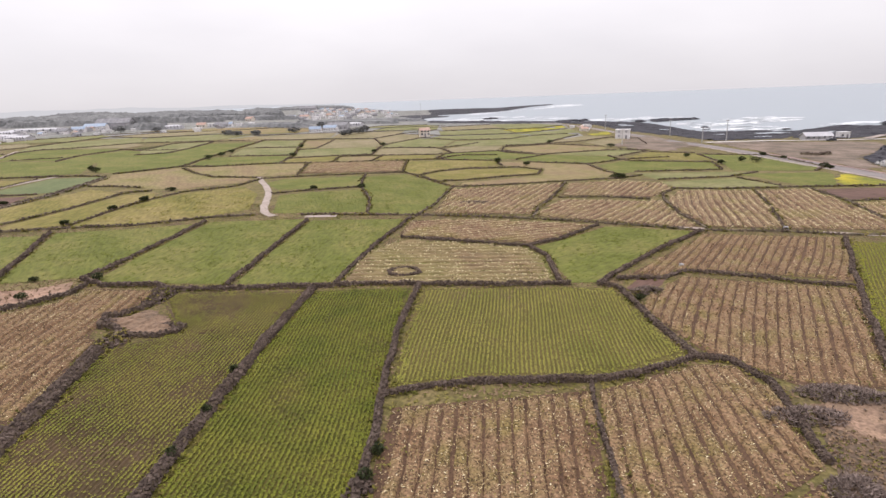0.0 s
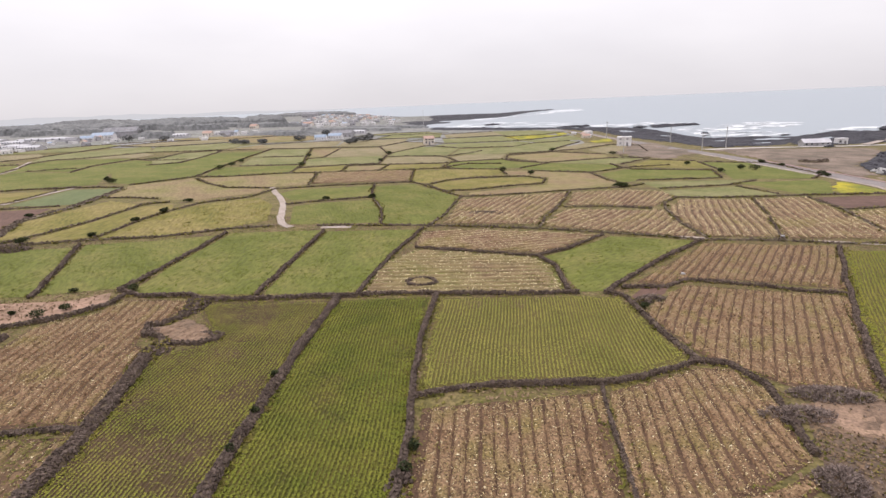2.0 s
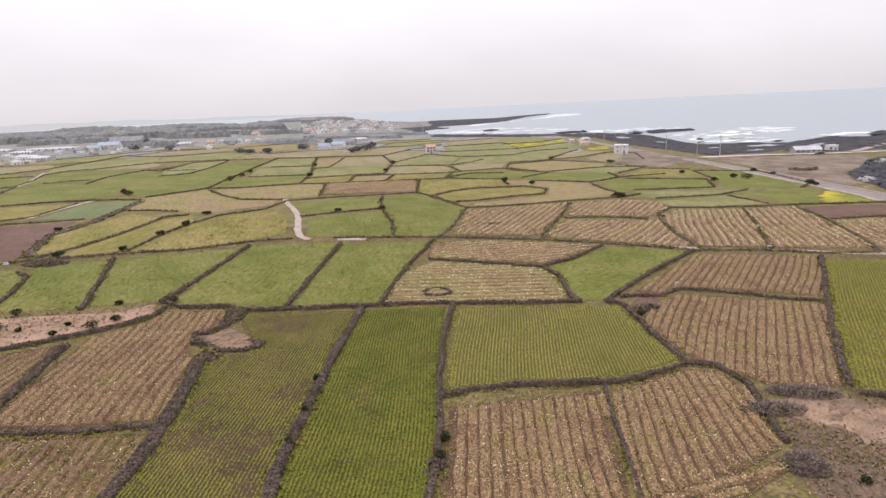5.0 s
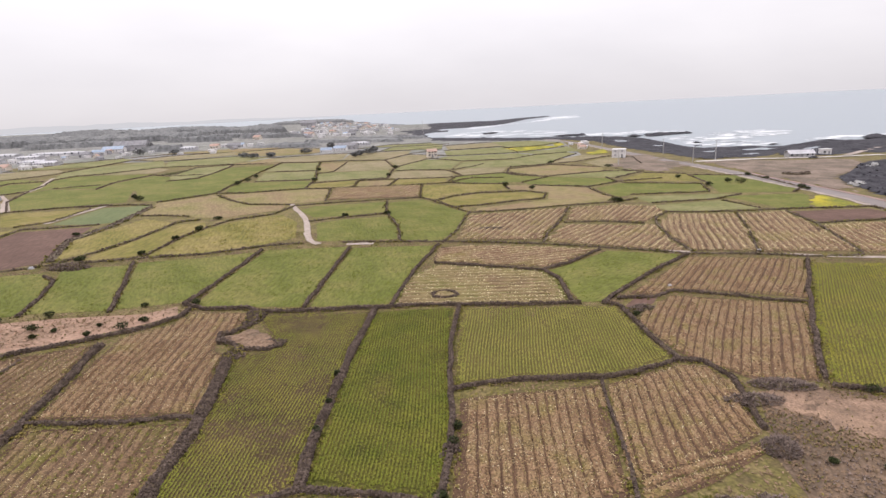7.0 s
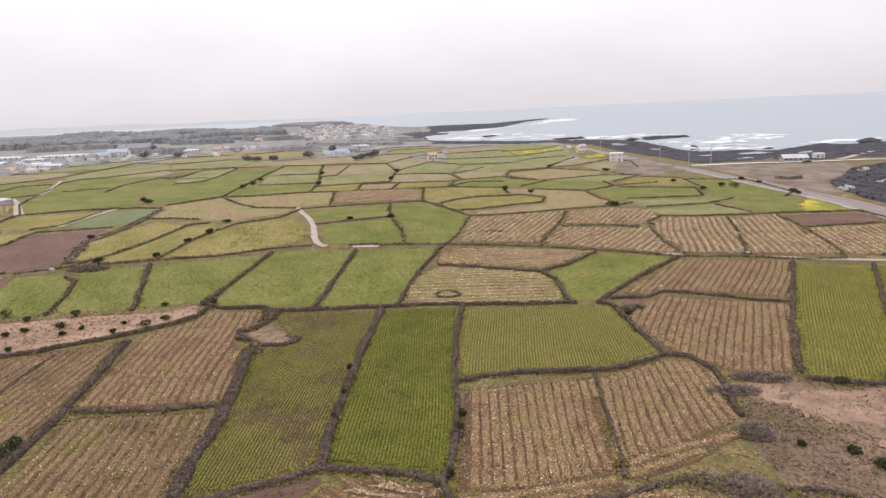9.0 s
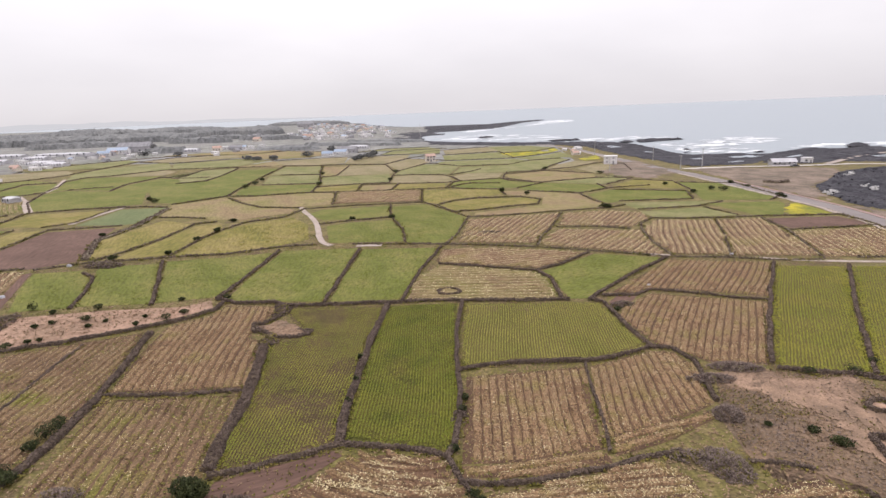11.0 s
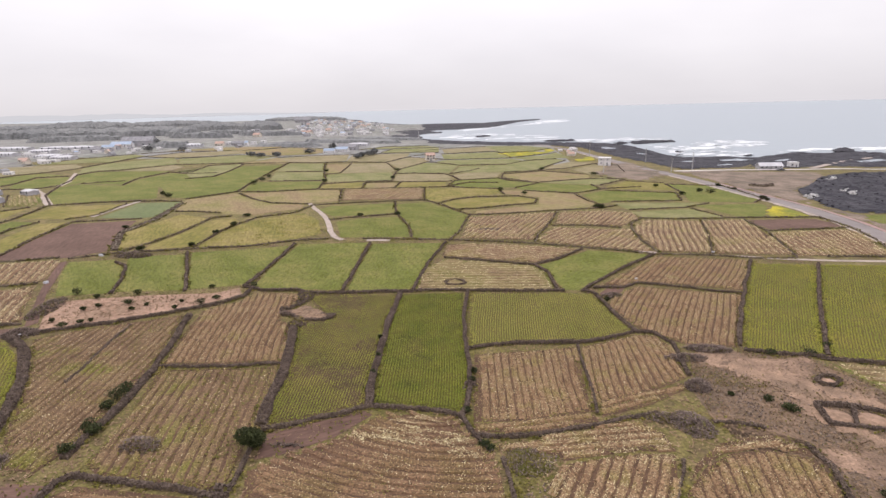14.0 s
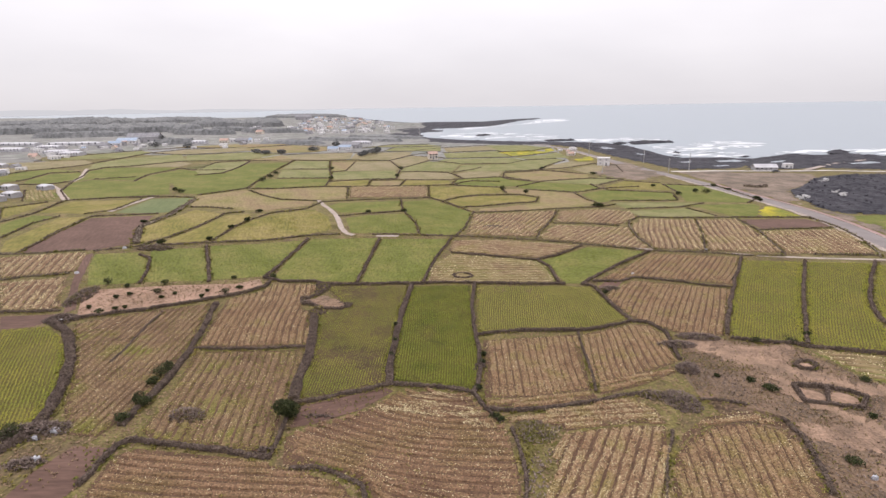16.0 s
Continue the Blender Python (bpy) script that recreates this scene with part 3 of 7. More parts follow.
crop_field("olive green crop in fine straight rows", [(-10.1, 60.2), (9.2, 62.5), (14.6, 62.6), (15.6, 58.1), (16.7, 51.8), (18.5, 44.8), (12.7, 41.0), (6.5, 38.9), (-1.5, 38.1), (-8.6, 35.5)], 90, leaf="leaf_pale", bald=0.9, spacing=0.42, soil="pale_soil")
bed_field("harvested brown field in raised beds strewn with pale leaves", [(-7.1, 14.4), (0.0, 15.3), (7.9, 17.9), (8.4, 16.3), (0.7, 13.6), (-6.9, 12.6)], 14)
bed_field("harvested brown field in raised beds strewn with pale leaves", [(-7.8, 32.8), (8.2, 37.2), (7.8, 18.6), (0.0, 15.7), (-7.0, 14.7)], 94)
bed_field("harvested brown field in raised beds strewn with pale leaves", [(9.2, 37.4), (18.9, 43.1), (22.0, 43.0), (23.6, 38.8), (22.9, 32.2), (22.2, 28.6), (15.3, 23.4), (9.1, 20.3)], 91)
bed_field("harvested brown field in raised beds strewn with pale leaves", [(9.2, 19.7), (15.2, 22.7), (22.1, 27.8), (21.8, 25.8), (14.7, 20.5), (8.8, 17.5)], 29)
bed_field("harvested brown field in raised beds strewn with pale leaves", [(16.6, 56.8), (22.4, 65.5), (25.0, 68.6), (45.4, 65.7), (33.9, 40.1), (26.1, 40.1), (20.2, 45.9)], 68, straw=21)
bed_field("harvested brown field in raised beds strewn with pale leaves", [(18.1, 68.9), (35.7, 92.8), (57.6, 92.2), (46.7, 68.5), (33.2, 71.4), (25.8, 72.0), (22.5, 68.7)], 60, straw=20)
crop_field("yellow-green leafy crop in close rows", [(57.0, 89.0), (72.1, 89.7), (55.1, 57.0), (46.5, 39.0), (39.5, 38.6), (34.7, 39.8), (42.5, 58.4)], 65, leaf="leaf_yellow", bald=0.9, spacing=0.45, gap=0.16, size=0.22, soil="pale_soil")
crop_field("yellow-green leafy crop in close rows", [(73.2, 89.9), (90.1, 91.3), (78.2, 74.1), (68.9, 58.8), (65.5, 51.1), (64.4, 45.8), (58.7, 37.2), (46.8, 38.2), (56.2, 57.1)], 62, leaf="leaf_yellow", bald=0.9, spacing=0.45, gap=0.16, size=0.22, soil="pale_soil")
crop_field("yellow-green leafy crop in close rows", [(90.1, 89.8), (111.0, 91.9), (74.2, 43.6), (65.8, 48.5), (72.0, 62.5)], 62, leaf="leaf_yellow", bald=0.9, spacing=0.45, gap=0.16, size=0.22, soil="pale_soil")
bed_field("harvested field with pale leafy rows on green soil", [(45.8, 35.1), (57.0, 34.6), (51.0, 25.3), (49.4, 27.1), (47.7, 30.9)], -4, straw=7, detail=1.8, spacing=1.7, soil="grass", bed="brown", leaves="cream")
bed_field("harvested brown field in raised beds strewn with pale leaves", [(-58.9, 45.2), (-53.9, 51.2), (-53.9, 55.6), (-44.6, 56.1), (-43.7, 51.6), (-44.4, 45.9), (-42.7, 42.2), (-40.4, 41.1), (-36.0, 27.4), (-45.4, 25.4), (-53.6, 24.5), (-57.0, 36.1)], 104)
bed_field("harvested brown field in raised beds strewn with pale leaves", [(-53.0, 22.7), (-36.2, 25.5), (-34.5, 17.8), (-33.2, 11.7), (-32.3, 5.2), (-31.5, 0.1), (-37.5, 0.1), (-45.5, 0.7), (-47.9, 2.1), (-49.1, 9.7)], 103, weedy=0.5, worn=0.5, bed="weedy_bed", straw=11)
bed_field("harvested brown field in raised beds strewn with pale leaves", [(-79.8, 30.0), (-75.5, 34.2), (-61.6, 42.9), (-56.5, 28.7), (-53.0, 14.6), (-51.9, 4.6), (-52.4, 0.4), (-56.1, 0.5), (-60.9, 5.5), (-66.5, 13.7), (-74.5, 24.1)], 98, weedy=0.3, worn=0.4, straw=14, bed="weedy_bed")
crop_field("yellow-green leafy crop in close rows", [(-90.2, 26.1), (-83.3, 28.5), (-77.7, 24.8), (-71.5, 18.4), (-66.8, 12.0), (-63.7, 6.5), (-62.0, 1.8), (-61.3, -1.7), (-64.5, -4.2), (-78.6, 6.0), (-92.0, 21.8)], 123, leaf="leaf_yellow", bald=0.9, spacing=0.45, gap=0.16, size=0.22, soil="pale_soil")
bed_field("harvested brown field in raised beds strewn with pale leaves", [(-47.0, -7.8), (-48.0, -2.7), (-46.5, -1.0), (-34.1, -1.3), (-29.9, -2.0), (-21.8, -3.7), (-18.4, -7.4), (-29.5, -12.9), (-44.5, -12.6)], 1, worn=0.3, straw=9, bed="moist_bed")
bed_field("harvested brown field in raised beds strewn with pale leaves", [(-28.4, 4.5), (-22.6, 8.9), (-19.2, 14.2), (-13.9, 15.9), (-9.1, 14.7), (-6.7, 10.2), (-3.9, 6.4), (-2.9, 0.3), (-2.5, -5.5), (-17.3, -7.3), (-20.7, -3.3), (-25.0, -1.4), (-28.7, -1.8), (-30.4, 3.1)], -7, curve=1.5, worn=0.3, straw=14, bed="moist_bed")
bed_field("harvested brown field in raised beds strewn with pale leaves", [(3.1, 7.8), (7.2, 9.3), (11.6, 10.6), (15.6, 10.9), (14.5, 6.4), (11.5, -3.9), (-0.8, -5.3), (1.5, 0.9), (1.0, 4.2)], 66, straw=21, leaves="cream")
bed_field("turning strip strewn with cream cabbage leaves", [(-4.4, 10.4), (0.5, 11.9), (8.2, 15.0), (13.1, 17.0), (15.5, 14.9), (15.9, 11.5), (11.7, 11.1), (7.3, 9.8), (3.2, 8.4), (2.1, 9.4), (-3.9, 9.4)], 13, leaves="cream", straw=26)
bed_field("turning strip strewn with cream cabbage leaves", [(15.8, 6.6), (17.5, 9.7), (21.5, 13.7), (27.2, 15.9), (30.8, 13.7), (30.7, 12.2), (26.2, 13.4), (21.6, 12.1), (18.1, 9.3)], 18, leaves="cream", straw=26)
bed_field("harvested brown field in raised beds strewn with pale leaves", [(15.0, 4.9), (18.2, 9.1), (21.6, 11.7), (26.0, 13.0), (30.4, 11.8), (30.5, 7.3), (29.1, 1.5), (28.3, -1.9), (12.0, -3.8)], 82, straw=24)
meadow("bare ploughed mauve-brown soil", [(-54.7, -5.9), (-53.8, -1.4), (-49.0, -1.3), (-48.6, -6.1), (-48.3, -10.9), (-54.2, -11.6)], "bare", "bare_field")
meadow("bare ploughed mauve-brown soil", [(-95.4, 31.5), (-84.5, 34.3), (-83.6, 32.5), (-85.9, 28.4), (-90.2, 26.1)], "bare", "bare_field")
meadow("bare ploughed mauve-brown soil", [(-99.0, 53.1), (-109.7, 69.8), (-109.1, 72.0), (-99.5, 57.1), (-95.0, 49.8), (-84.7, 36.5), (-85.5, 34.4)], "bare", "bare_field")
meadow("strip of dry pink grass with dark shrubs", [(-90.7, 46.1), (-75.4, 51.5), (-61.8, 54.5), (-58.3, 58.1), (-56.0, 54.5), (-59.4, 49.8), (-67.6, 42.7), (-77.1, 36.4), (-82.4, 33.8)], "pink", "heath")
meadow("dry pinkish heath grass with low shrubs", [(25.7, 37.2), (33.9, 38.3), (43.2, 36.9), (44.6, 34.3), (46.8, 30.8), (49.0, 26.3), (51.9, 23.8), (38.0, -0.7), (28.3, -1.9), (31.7, 8.5), (31.7, 15.0), (27.7, 17.0), (22.5, 18.6), (22.2, 25.0)], "scrub", "heath")
bed_field("harvested brown field in raised beds strewn with pale leaves", [(-18.8, 98.6), (-5.8, 100.5), (17.1, 97.7), (9.9, 88.5), (4.4, 83.9), (-8.7, 85.7), (-18.6, 87.0)], 24, straw=11, detail=1.9, spacing=1.7, bed="tan_bed", leaves="cream")
bed_field("harvested field with pale leafy rows on green soil", [(-21.5, 60.9), (-21.9, 73.6), (-17.5, 83.9), (-8.6, 82.5), (3.5, 80.7), (6.6, 75.4), (7.5, 65.4)], 8, straw=7, detail=1.8, spacing=1.7, soil="grass", bed="brown", leaves="cream")
meadow("green pasture plot between stone walls", [(19.3, 96.8), (34.7, 94.4), (24.6, 81.8), (17.3, 71.7), (13.2, 65.0), (9.6, 64.5), (8.6, 68.3), (7.5, 77.9), (5.4, 81.5), (10.4, 86.4)], "grass", "meadow")
meadow("green pasture plot between stone walls", [(-96.8, 77.1), (-83.8, 80.7), (-69.1, 55.4), (-82.5, 52.7), (-86.3, 61.2)], "grass", "meadow")
meadow("green pasture plot between stone walls", [(-107.9, 71.1), (-98.2, 74.1), (-91.1, 67.4), (-86.0, 59.1), (-83.1, 51.9), (-92.4, 49.1), (-101.7, 61.2)], "grass", "meadow")
meadow("green pasture plot between stone walls", [(-83.2, 82.6), (-71.2, 86.8), (-60.3, 92.3), (-59.0, 74.6), (-57.9, 60.2), (-68.4, 55.9)], "grass", "meadow")
meadow("green pasture plot between stone walls", [(-58.8, 93.8), (-40.6, 97.9), (-38.3, 75.1), (-36.7, 59.2), (-55.6, 58.1), (-57.5, 73.3)], "grass", "meadow")
meadow("green pasture plot between stone walls", [(-38.7, 96.9), (-19.7, 99.8), (-21.8, 80.1), (-22.5, 61.5), (-35.4, 59.3), (-37.2, 75.3)], "grass", "meadow")
bed_field("harvested brown field in raised beds strewn with pale leaves", [(-128.4, 65.0), (-111.7, 72.6), (-102.6, 56.7), (-109.4, 54.1), (-114.3, 50.6)], 118, straw=11, detail=1.9, spacing=1.7, bed="tan_bed", leaves="cream")
bed_field("harvested brown field in raised beds strewn with pale leaves", [(-111.6, 47.9), (-101.0, 53.6), (-88.3, 36.3), (-97.6, 33.7)], 118, straw=11, detail=1.9, spacing=1.7, bed="tan_bed", leaves="cream")
meadow("bare ploughed mauve-brown soil", [(-127.6, 69.7), (-134.3, 89.7), (-139.3, 109.5), (-122.3, 116.9), (-115.3, 99.3), (-105.6, 81.6), (-111.0, 74.4)], "bare", "bare_field")
meadow("yellowing meadow plot between stone walls", [(-104.7, 83.0), (-114.7, 100.9), (-114.2, 114.5), (-114.1, 128.2), (-100.4, 122.4), (-100.0, 104.8), (-100.9, 91.3)], "dry", "meadow")
meadow("yellowing meadow plot between stone walls", [(-97.7, 82.8), (-98.3, 89.1), (-97.7, 102.0), (-98.2, 120.8), (-91.9, 123.8), (-88.3, 118.7), (-88.6, 105.0), (-86.5, 88.3)], "dry", "meadow")
meadow("yellowing meadow plot between stone walls", [(-84.9, 87.9), (-86.3, 102.3), (-86.4, 113.6), (-83.5, 124.2), (-72.6, 135.1), (-63.6, 124.6), (-56.7, 106.2), (-62.6, 98.7), (-73.1, 91.0)], "dry", "meadow")
meadow("green pasture plot between stone walls", [(-57.1, 122.8), (-51.1, 128.5), (-39.2, 133.4), (-33.3, 119.6), (-30.1, 105.8), (-49.7, 102.8)], "grass", "meadow")
meadow("green pasture plot between stone walls", [(-43.2, 156.2), (-32.4, 161.9), (-15.2, 138.4), (-16.8, 112.4), (-19.3, 103.9), (-28.7, 104.6), (-32.7, 120.5), (-39.5, 137.4)], "grass", "meadow")
bed_field("harvested brown field in raised beds strewn with pale leaves", [(-14.0, 135.6), (15.8, 147.7), (11.7, 129.4), (6.8, 112.3), (5.5, 106.3), (-15.2, 106.0)], 72, straw=11, detail=1.9, spacing=1.7, bed="tan_bed", leaves="cream")
bed_field("harvested brown field in raised beds strewn with pale leaves", [(17.3, 147.9), (32.0, 152.5), (42.8, 150.0), (42.7, 140.9), (37.7, 131.8), (35.0, 127.9), (13.5, 128.8)], 66, straw=11, detail=1.9, spacing=1.7, bed="tan_bed", leaves="cream")
bed_field("harvested brown field in raised beds strewn with pale leaves", [(12.8, 123.5), (33.0, 122.6), (36.2, 124.7), (35.4, 106.8), (36.1, 96.9), (19.9, 101.2), (6.6, 104.4)], 61, straw=11, detail=1.9, spacing=1.7, bed="tan_bed", leaves="cream")
bed_field("harvested brown field in raised beds strewn with pale leaves", [(44.0, 138.3), (61.6, 138.3), (57.8, 120.2), (51.0, 98.5), (38.1, 97.8), (37.0, 109.8), (37.3, 123.3)], 77, straw=11, detail=1.9, spacing=1.7, bed="tan_bed", leaves="cream")
bed_field("harvested brown field in raised beds strewn with pale leaves", [(63.0, 138.5), (76.3, 142.6), (75.7, 123.0), (71.6, 98.7), (51.8, 97.5)], 79, straw=11, detail=1.9, spacing=1.7, bed="tan_bed", leaves="cream")
meadow("bare ploughed mauve-brown soil", [(78.0, 141.9), (102.2, 146.7), (105.4, 135.6), (79.4, 128.3)], "bare", "bare_field")
bed_field("harvested brown field in raised beds strewn with pale leaves", [(78.2, 124.2), (103.8, 131.3), (102.1, 118.4), (96.6, 101.3), (72.6, 97.7), (74.1, 107.5)], 80, straw=11, detail=1.9, spacing=1.7, bed="tan_bed", leaves="cream")
meadow("bluish green plot of young cereal", [(-137.8, 119.1), (-141.8, 145.5), (-127.6, 150.6), (-124.3, 139.8), (-120.5, 123.0), (-124.1, 120.4)], "teal", "cereal_field")
meadow("yellowing meadow plot between stone walls", [(-164.3, 114.8), (-166.8, 134.9), (-145.2, 143.6), (-141.4, 122.6), (-146.7, 115.7)], "dry", "meadow")
meadow("yellowing meadow plot between stone walls", [(-181.6, 119.0), (-175.0, 132.3), (-169.3, 117.9), (-167.0, 104.1)], "dry", "meadow")
meadow("green pasture plot between stone walls", [(-159.9, 96.9), (-160.9, 110.5), (-152.7, 110.0), (-147.4, 84.2)], "grass", "meadow")
meadow("yellowing meadow plot between stone walls", [(-140.9, 79.3), (-149.4, 107.9), (-143.0, 111.6), (-136.5, 91.5), (-128.1, 70.8), (-132.9, 69.5)], "dry", "meadow")
bed_field("harvested field with pale leafy rows on green soil", [(-205.4, 155.0), (-198.1, 162.5), (-182.5, 146.2), (-176.6, 136.9), (-185.9, 132.8)], 136, straw=7, detail=1.8, spacing=1.7, soil="grass", bed="brown", leaves="cream")
meadow("green pasture plot between stone walls", [(30.7, 186.9), (42.7, 200.0), (72.0, 197.3), (68.6, 178.1), (39.8, 171.8), (34.7, 165.8)], "grass", "meadow")
meadow("green pasture plot between stone walls, distance haze in its colour", [(39.5, 167.9), (66.9, 172.6), (77.2, 173.1), (64.8, 162.6), (43.0, 155.5)], "hazed_grass", "meadow")
meadow("green pasture plot between stone walls, distance haze in its colour", [(42.4, 151.0), (66.3, 160.5), (72.6, 146.8), (51.8, 142.4), (44.6, 143.2)], "hazed_grass", "meadow")
meadow("green pasture plot between stone walls", [(75.0, 223.5), (100.3, 220.8), (103.7, 186.9), (96.4, 177.7), (71.3, 175.9), (75.1, 199.4)], "grass", "meadow")
meadow("green pasture plot between stone walls", [(68.7, 168.0), (97.0, 174.0), (97.0, 169.2), (86.7, 148.1), (78.4, 146.7), (71.6, 163.7)], "grass", "meadow")
meadow("bright yellow rape in bloom", [(98.5, 168.8), (102.2, 171.2), (103.6, 149.8), (88.5, 148.2), (90.0, 151.5), (89.2, 154.0), (93.0, 157.5), (92.4, 160.5), (96.6, 164.5)], "rape", "rape_field")
meadow("yellowing meadow plot between stone walls", [(58.5, 232.1), (75.5, 227.4), (74.0, 204.0), (49.0, 206.1), (44.7, 210.5)], "dry", "meadow")
meadow("bare trodden mauve-brown soil beside the wall", [(-31.0, 9.6), (-27.0, 12.0), (-20.8, 15.6), (-19.6, 14.9), (-22.9, 9.9), (-28.0, 6.0), (-30.5, 5.0)], "bare", "bare_field")
meadow("bare trodden mauve-brown soil at a field corner", [(16.3, 63.0), (18.6, 66.8), (22.4, 67.6), (21.2, 64.8), (18.0, 60.3)], "bare", "bare_field")
LITTER = "bands of cream cabbage leaves raked over brown soil"
leaf_litter(LITTER, [(-23.5, 8.5), (-19.2, 14.0), (-13.9, 15.7), (-9.3, 14.5), (-7.0, 10.6), (-4.6, 6.8), (-9.0, 7.4), (-15.0, 9.5)], -9, 70, size=0.19)
leaf_litter(LITTER, [(-4.6, 6.8), (-4.2, 2.0), (-3.4, -3.0), (-6.5, -2.0), (-9.0, 7.4)], 80, 12)
leaf_litter(LITTER, [(0.3, 12.0), (8.2, 15.2), (12.8, 17.0), (15.4, 14.8), (15.6, 11.6), (7.3, 9.6), (3.2, 8.6), (1.2, 4.0), (-0.2, 7.0)], 18, 22)
leaf_litter(LITTER, [(-59.5, 46.0), (-54.2, 51.0), (-54.0, 55.2), (-44.8, 55.8), (-44.0, 51.0), (-47.0, 47.0), (-52.0, 43.0)], 104, 10)
leaf_litter(LITTER, [(-7.6, 32.2), (7.8, 36.6), (7.7, 33.5), (-7.5, 28.0)], 94, 9)
leaf_litter(LITTER, [(10.0, 37.2), (18.9, 42.6), (21.6, 42.6), (23.2, 38.8), (20.5, 37.0)], 91, 9)
leaf_litter("patch of yellowed crop plants", [(-7.7, 60.8), (-1.3, 61.9), (4.8, 61.8), (5.9, 59.2), (1.1, 56.6), (-5.8, 56.2)], 0, 16, "heath_tuft", 0.2)
# the outlying plots
meadow("fallow brown plot with thin dry grass", [(-128.0, 155.2), (-115.4, 171.9), (-102.2, 158.3), (-91.5, 151.0), (-78.0, 150.8), (-76.8, 142.7), (-83.0, 137.2), (-88.9, 130.9), (-98.2, 130.4), (-109.7, 133.9), (-119.5, 134.5)], "brown", "fallow_field")
meadow("green pasture plot between stone walls", [(-69.4, 141.6), (-67.2, 148.9), (-44.8, 157.6), (-41.1, 139.8), (-52.3, 133.8), (-61.0, 131.4)], "grass", "meadow")
meadow("green pasture plot between stone walls", [(-173.2, 139.6), (-190.3, 157.1), (-202.3, 177.8), (-200.0, 187.5), (-177.3, 186.1), (-158.9, 184.0), (-141.9, 156.9), (-159.7, 147.1)], "grass", "meadow")
meadow("green pasture plot between stone walls", [(-204.4, 181.1), (-215.1, 200.9), (-224.2, 215.0), (-224.2, 230.0), (-205.6, 236.5), (-188.1, 240.0), (-187.5, 210.6), (-180.1, 189.3), (-202.7, 190.9)], "grass", "meadow")
meadow("green pasture plot between stone walls", [(-177.3, 186.1), (-183.6, 204.8), (-182.3, 230.7), (-171.7, 227.8), (-160.1, 211.4), (-151.4, 219.9), (-159.2, 266.3), (-136.6, 277.4), (-127.5, 224.5), (-122.7, 198.1), (-118.4, 177.7), (-126.0, 164.0), (-130.6, 158.9), (-139.4, 160.2), (-157.7, 184.2)], "grass", "meadow")
meadow("green pasture plot between stone walls, distance haze in its colour", [(-184.0, 235.5), (-172.7, 235.2), (-179.1, 265.2), (-164.7, 278.0), (-154.8, 241.4), (-153.3, 224.2), (-162.4, 215.4), (-173.0, 230.0)], "hazed_grass", "meadow")
meadow("yellowing meadow plot between stone walls, distance haze in its colour", [(-226.0, 232.3), (-215.7, 237.1), (-203.4, 266.4), (-191.9, 259.4), (-189.5, 242.5), (-205.6, 236.5)], "hazed_dry", "meadow")
meadow("green pasture plot between stone walls, distance haze in its colour", [(-228.1, 219.0), (-245.4, 245.2), (-247.6, 270.2), (-231.1, 312.0), (-203.6, 273.0), (-219.8, 241.9), (-228.3, 234.5)], "hazed_grass", "meadow")
meadow("green pasture plot between stone walls", [(-254.8, 193.2), (-254.0, 209.1), (-248.8, 219.9), (-229.0, 214.0), (-237.7, 205.3), (-231.5, 181.6), (-232.4, 170.5)], "grass", "meadow")
meadow("green pasture plot between stone walls", [(-221.4, 170.8), (-229.0, 182.1), (-234.4, 201.5), (-225.7, 210.0), (-215.9, 200.7), (-207.5, 184.2), (-210.5, 171.1)], "grass", "meadow")
meadow("yellowing meadow plot between stone walls, distance haze in its colour", [(-258.3, 196.9), (-298.0, 237.2), (-284.4, 246.1), (-265.2, 263.1), (-249.5, 250.4), (-246.0, 239.3), (-252.6, 224.3), (-257.7, 213.1)], "hazed_dry", "meadow")
meadow("green pasture plot between stone walls, distance haze in its colour", [(-289.2, 251.3), (-284.9, 287.6), (-270.0, 325.1), (-257.1, 319.0), (-252.1, 276.3), (-267.5, 265.9)], "hazed_grass", "meadow")
meadow("yellowing meadow plot between stone walls, distance haze in its colour", [(-252.0, 311.5), (-244.0, 340.9), (-212.6, 369.3), (-195.3, 342.8), (-225.1, 309.2)], "hazed_dry", "meadow")
meadow("green pasture plot between stone walls, distance haze in its colour", [(-220.9, 302.0), (-191.4, 334.4), (-162.5, 327.8), (-169.1, 287.3), (-201.8, 270.0)], "hazed_grass", "meadow")
meadow("fallow brown plot with thin dry grass", [(-167.6, 284.1), (-159.4, 320.0), (-142.1, 296.7), (-139.3, 283.4)], "brown", "fallow_field")
meadow("fallow brown plot with thin dry grass", [(-267.2, 355.8), (-232.4, 399.5), (-186.2, 411.4), (-208.3, 370.3)], "brown", "fallow_field")
meadow("fallow brown plot with thin dry grass", [(-210.3, 364.4), (-181.8, 400.1), (-133.8, 388.7), (-143.3, 345.7), (-164.2, 331.7), (-195.3, 342.8)], "brown", "fallow_field")
meadow("yellowing meadow plot between stone walls, distance haze in its colour", [(-140.9, 293.4), (-157.9, 316.2), (-139.0, 333.2), (-115.4, 347.5), (-105.8, 304.7), (-121.8, 294.0)], "hazed_dry", "meadow")
meadow("green pasture plot between stone walls, distance haze in its colour", [(-129.5, 246.5), (-136.5, 284.0), (-115.5, 288.5), (-103.5, 251.7)], "hazed_grass", "meadow")
meadow("green pasture plot between stone walls, distance haze in its colour", [(-117.3, 209.0), (-127.6, 241.6), (-101.9, 246.7), (-91.4, 218.1)], "hazed_grass", "meadow")
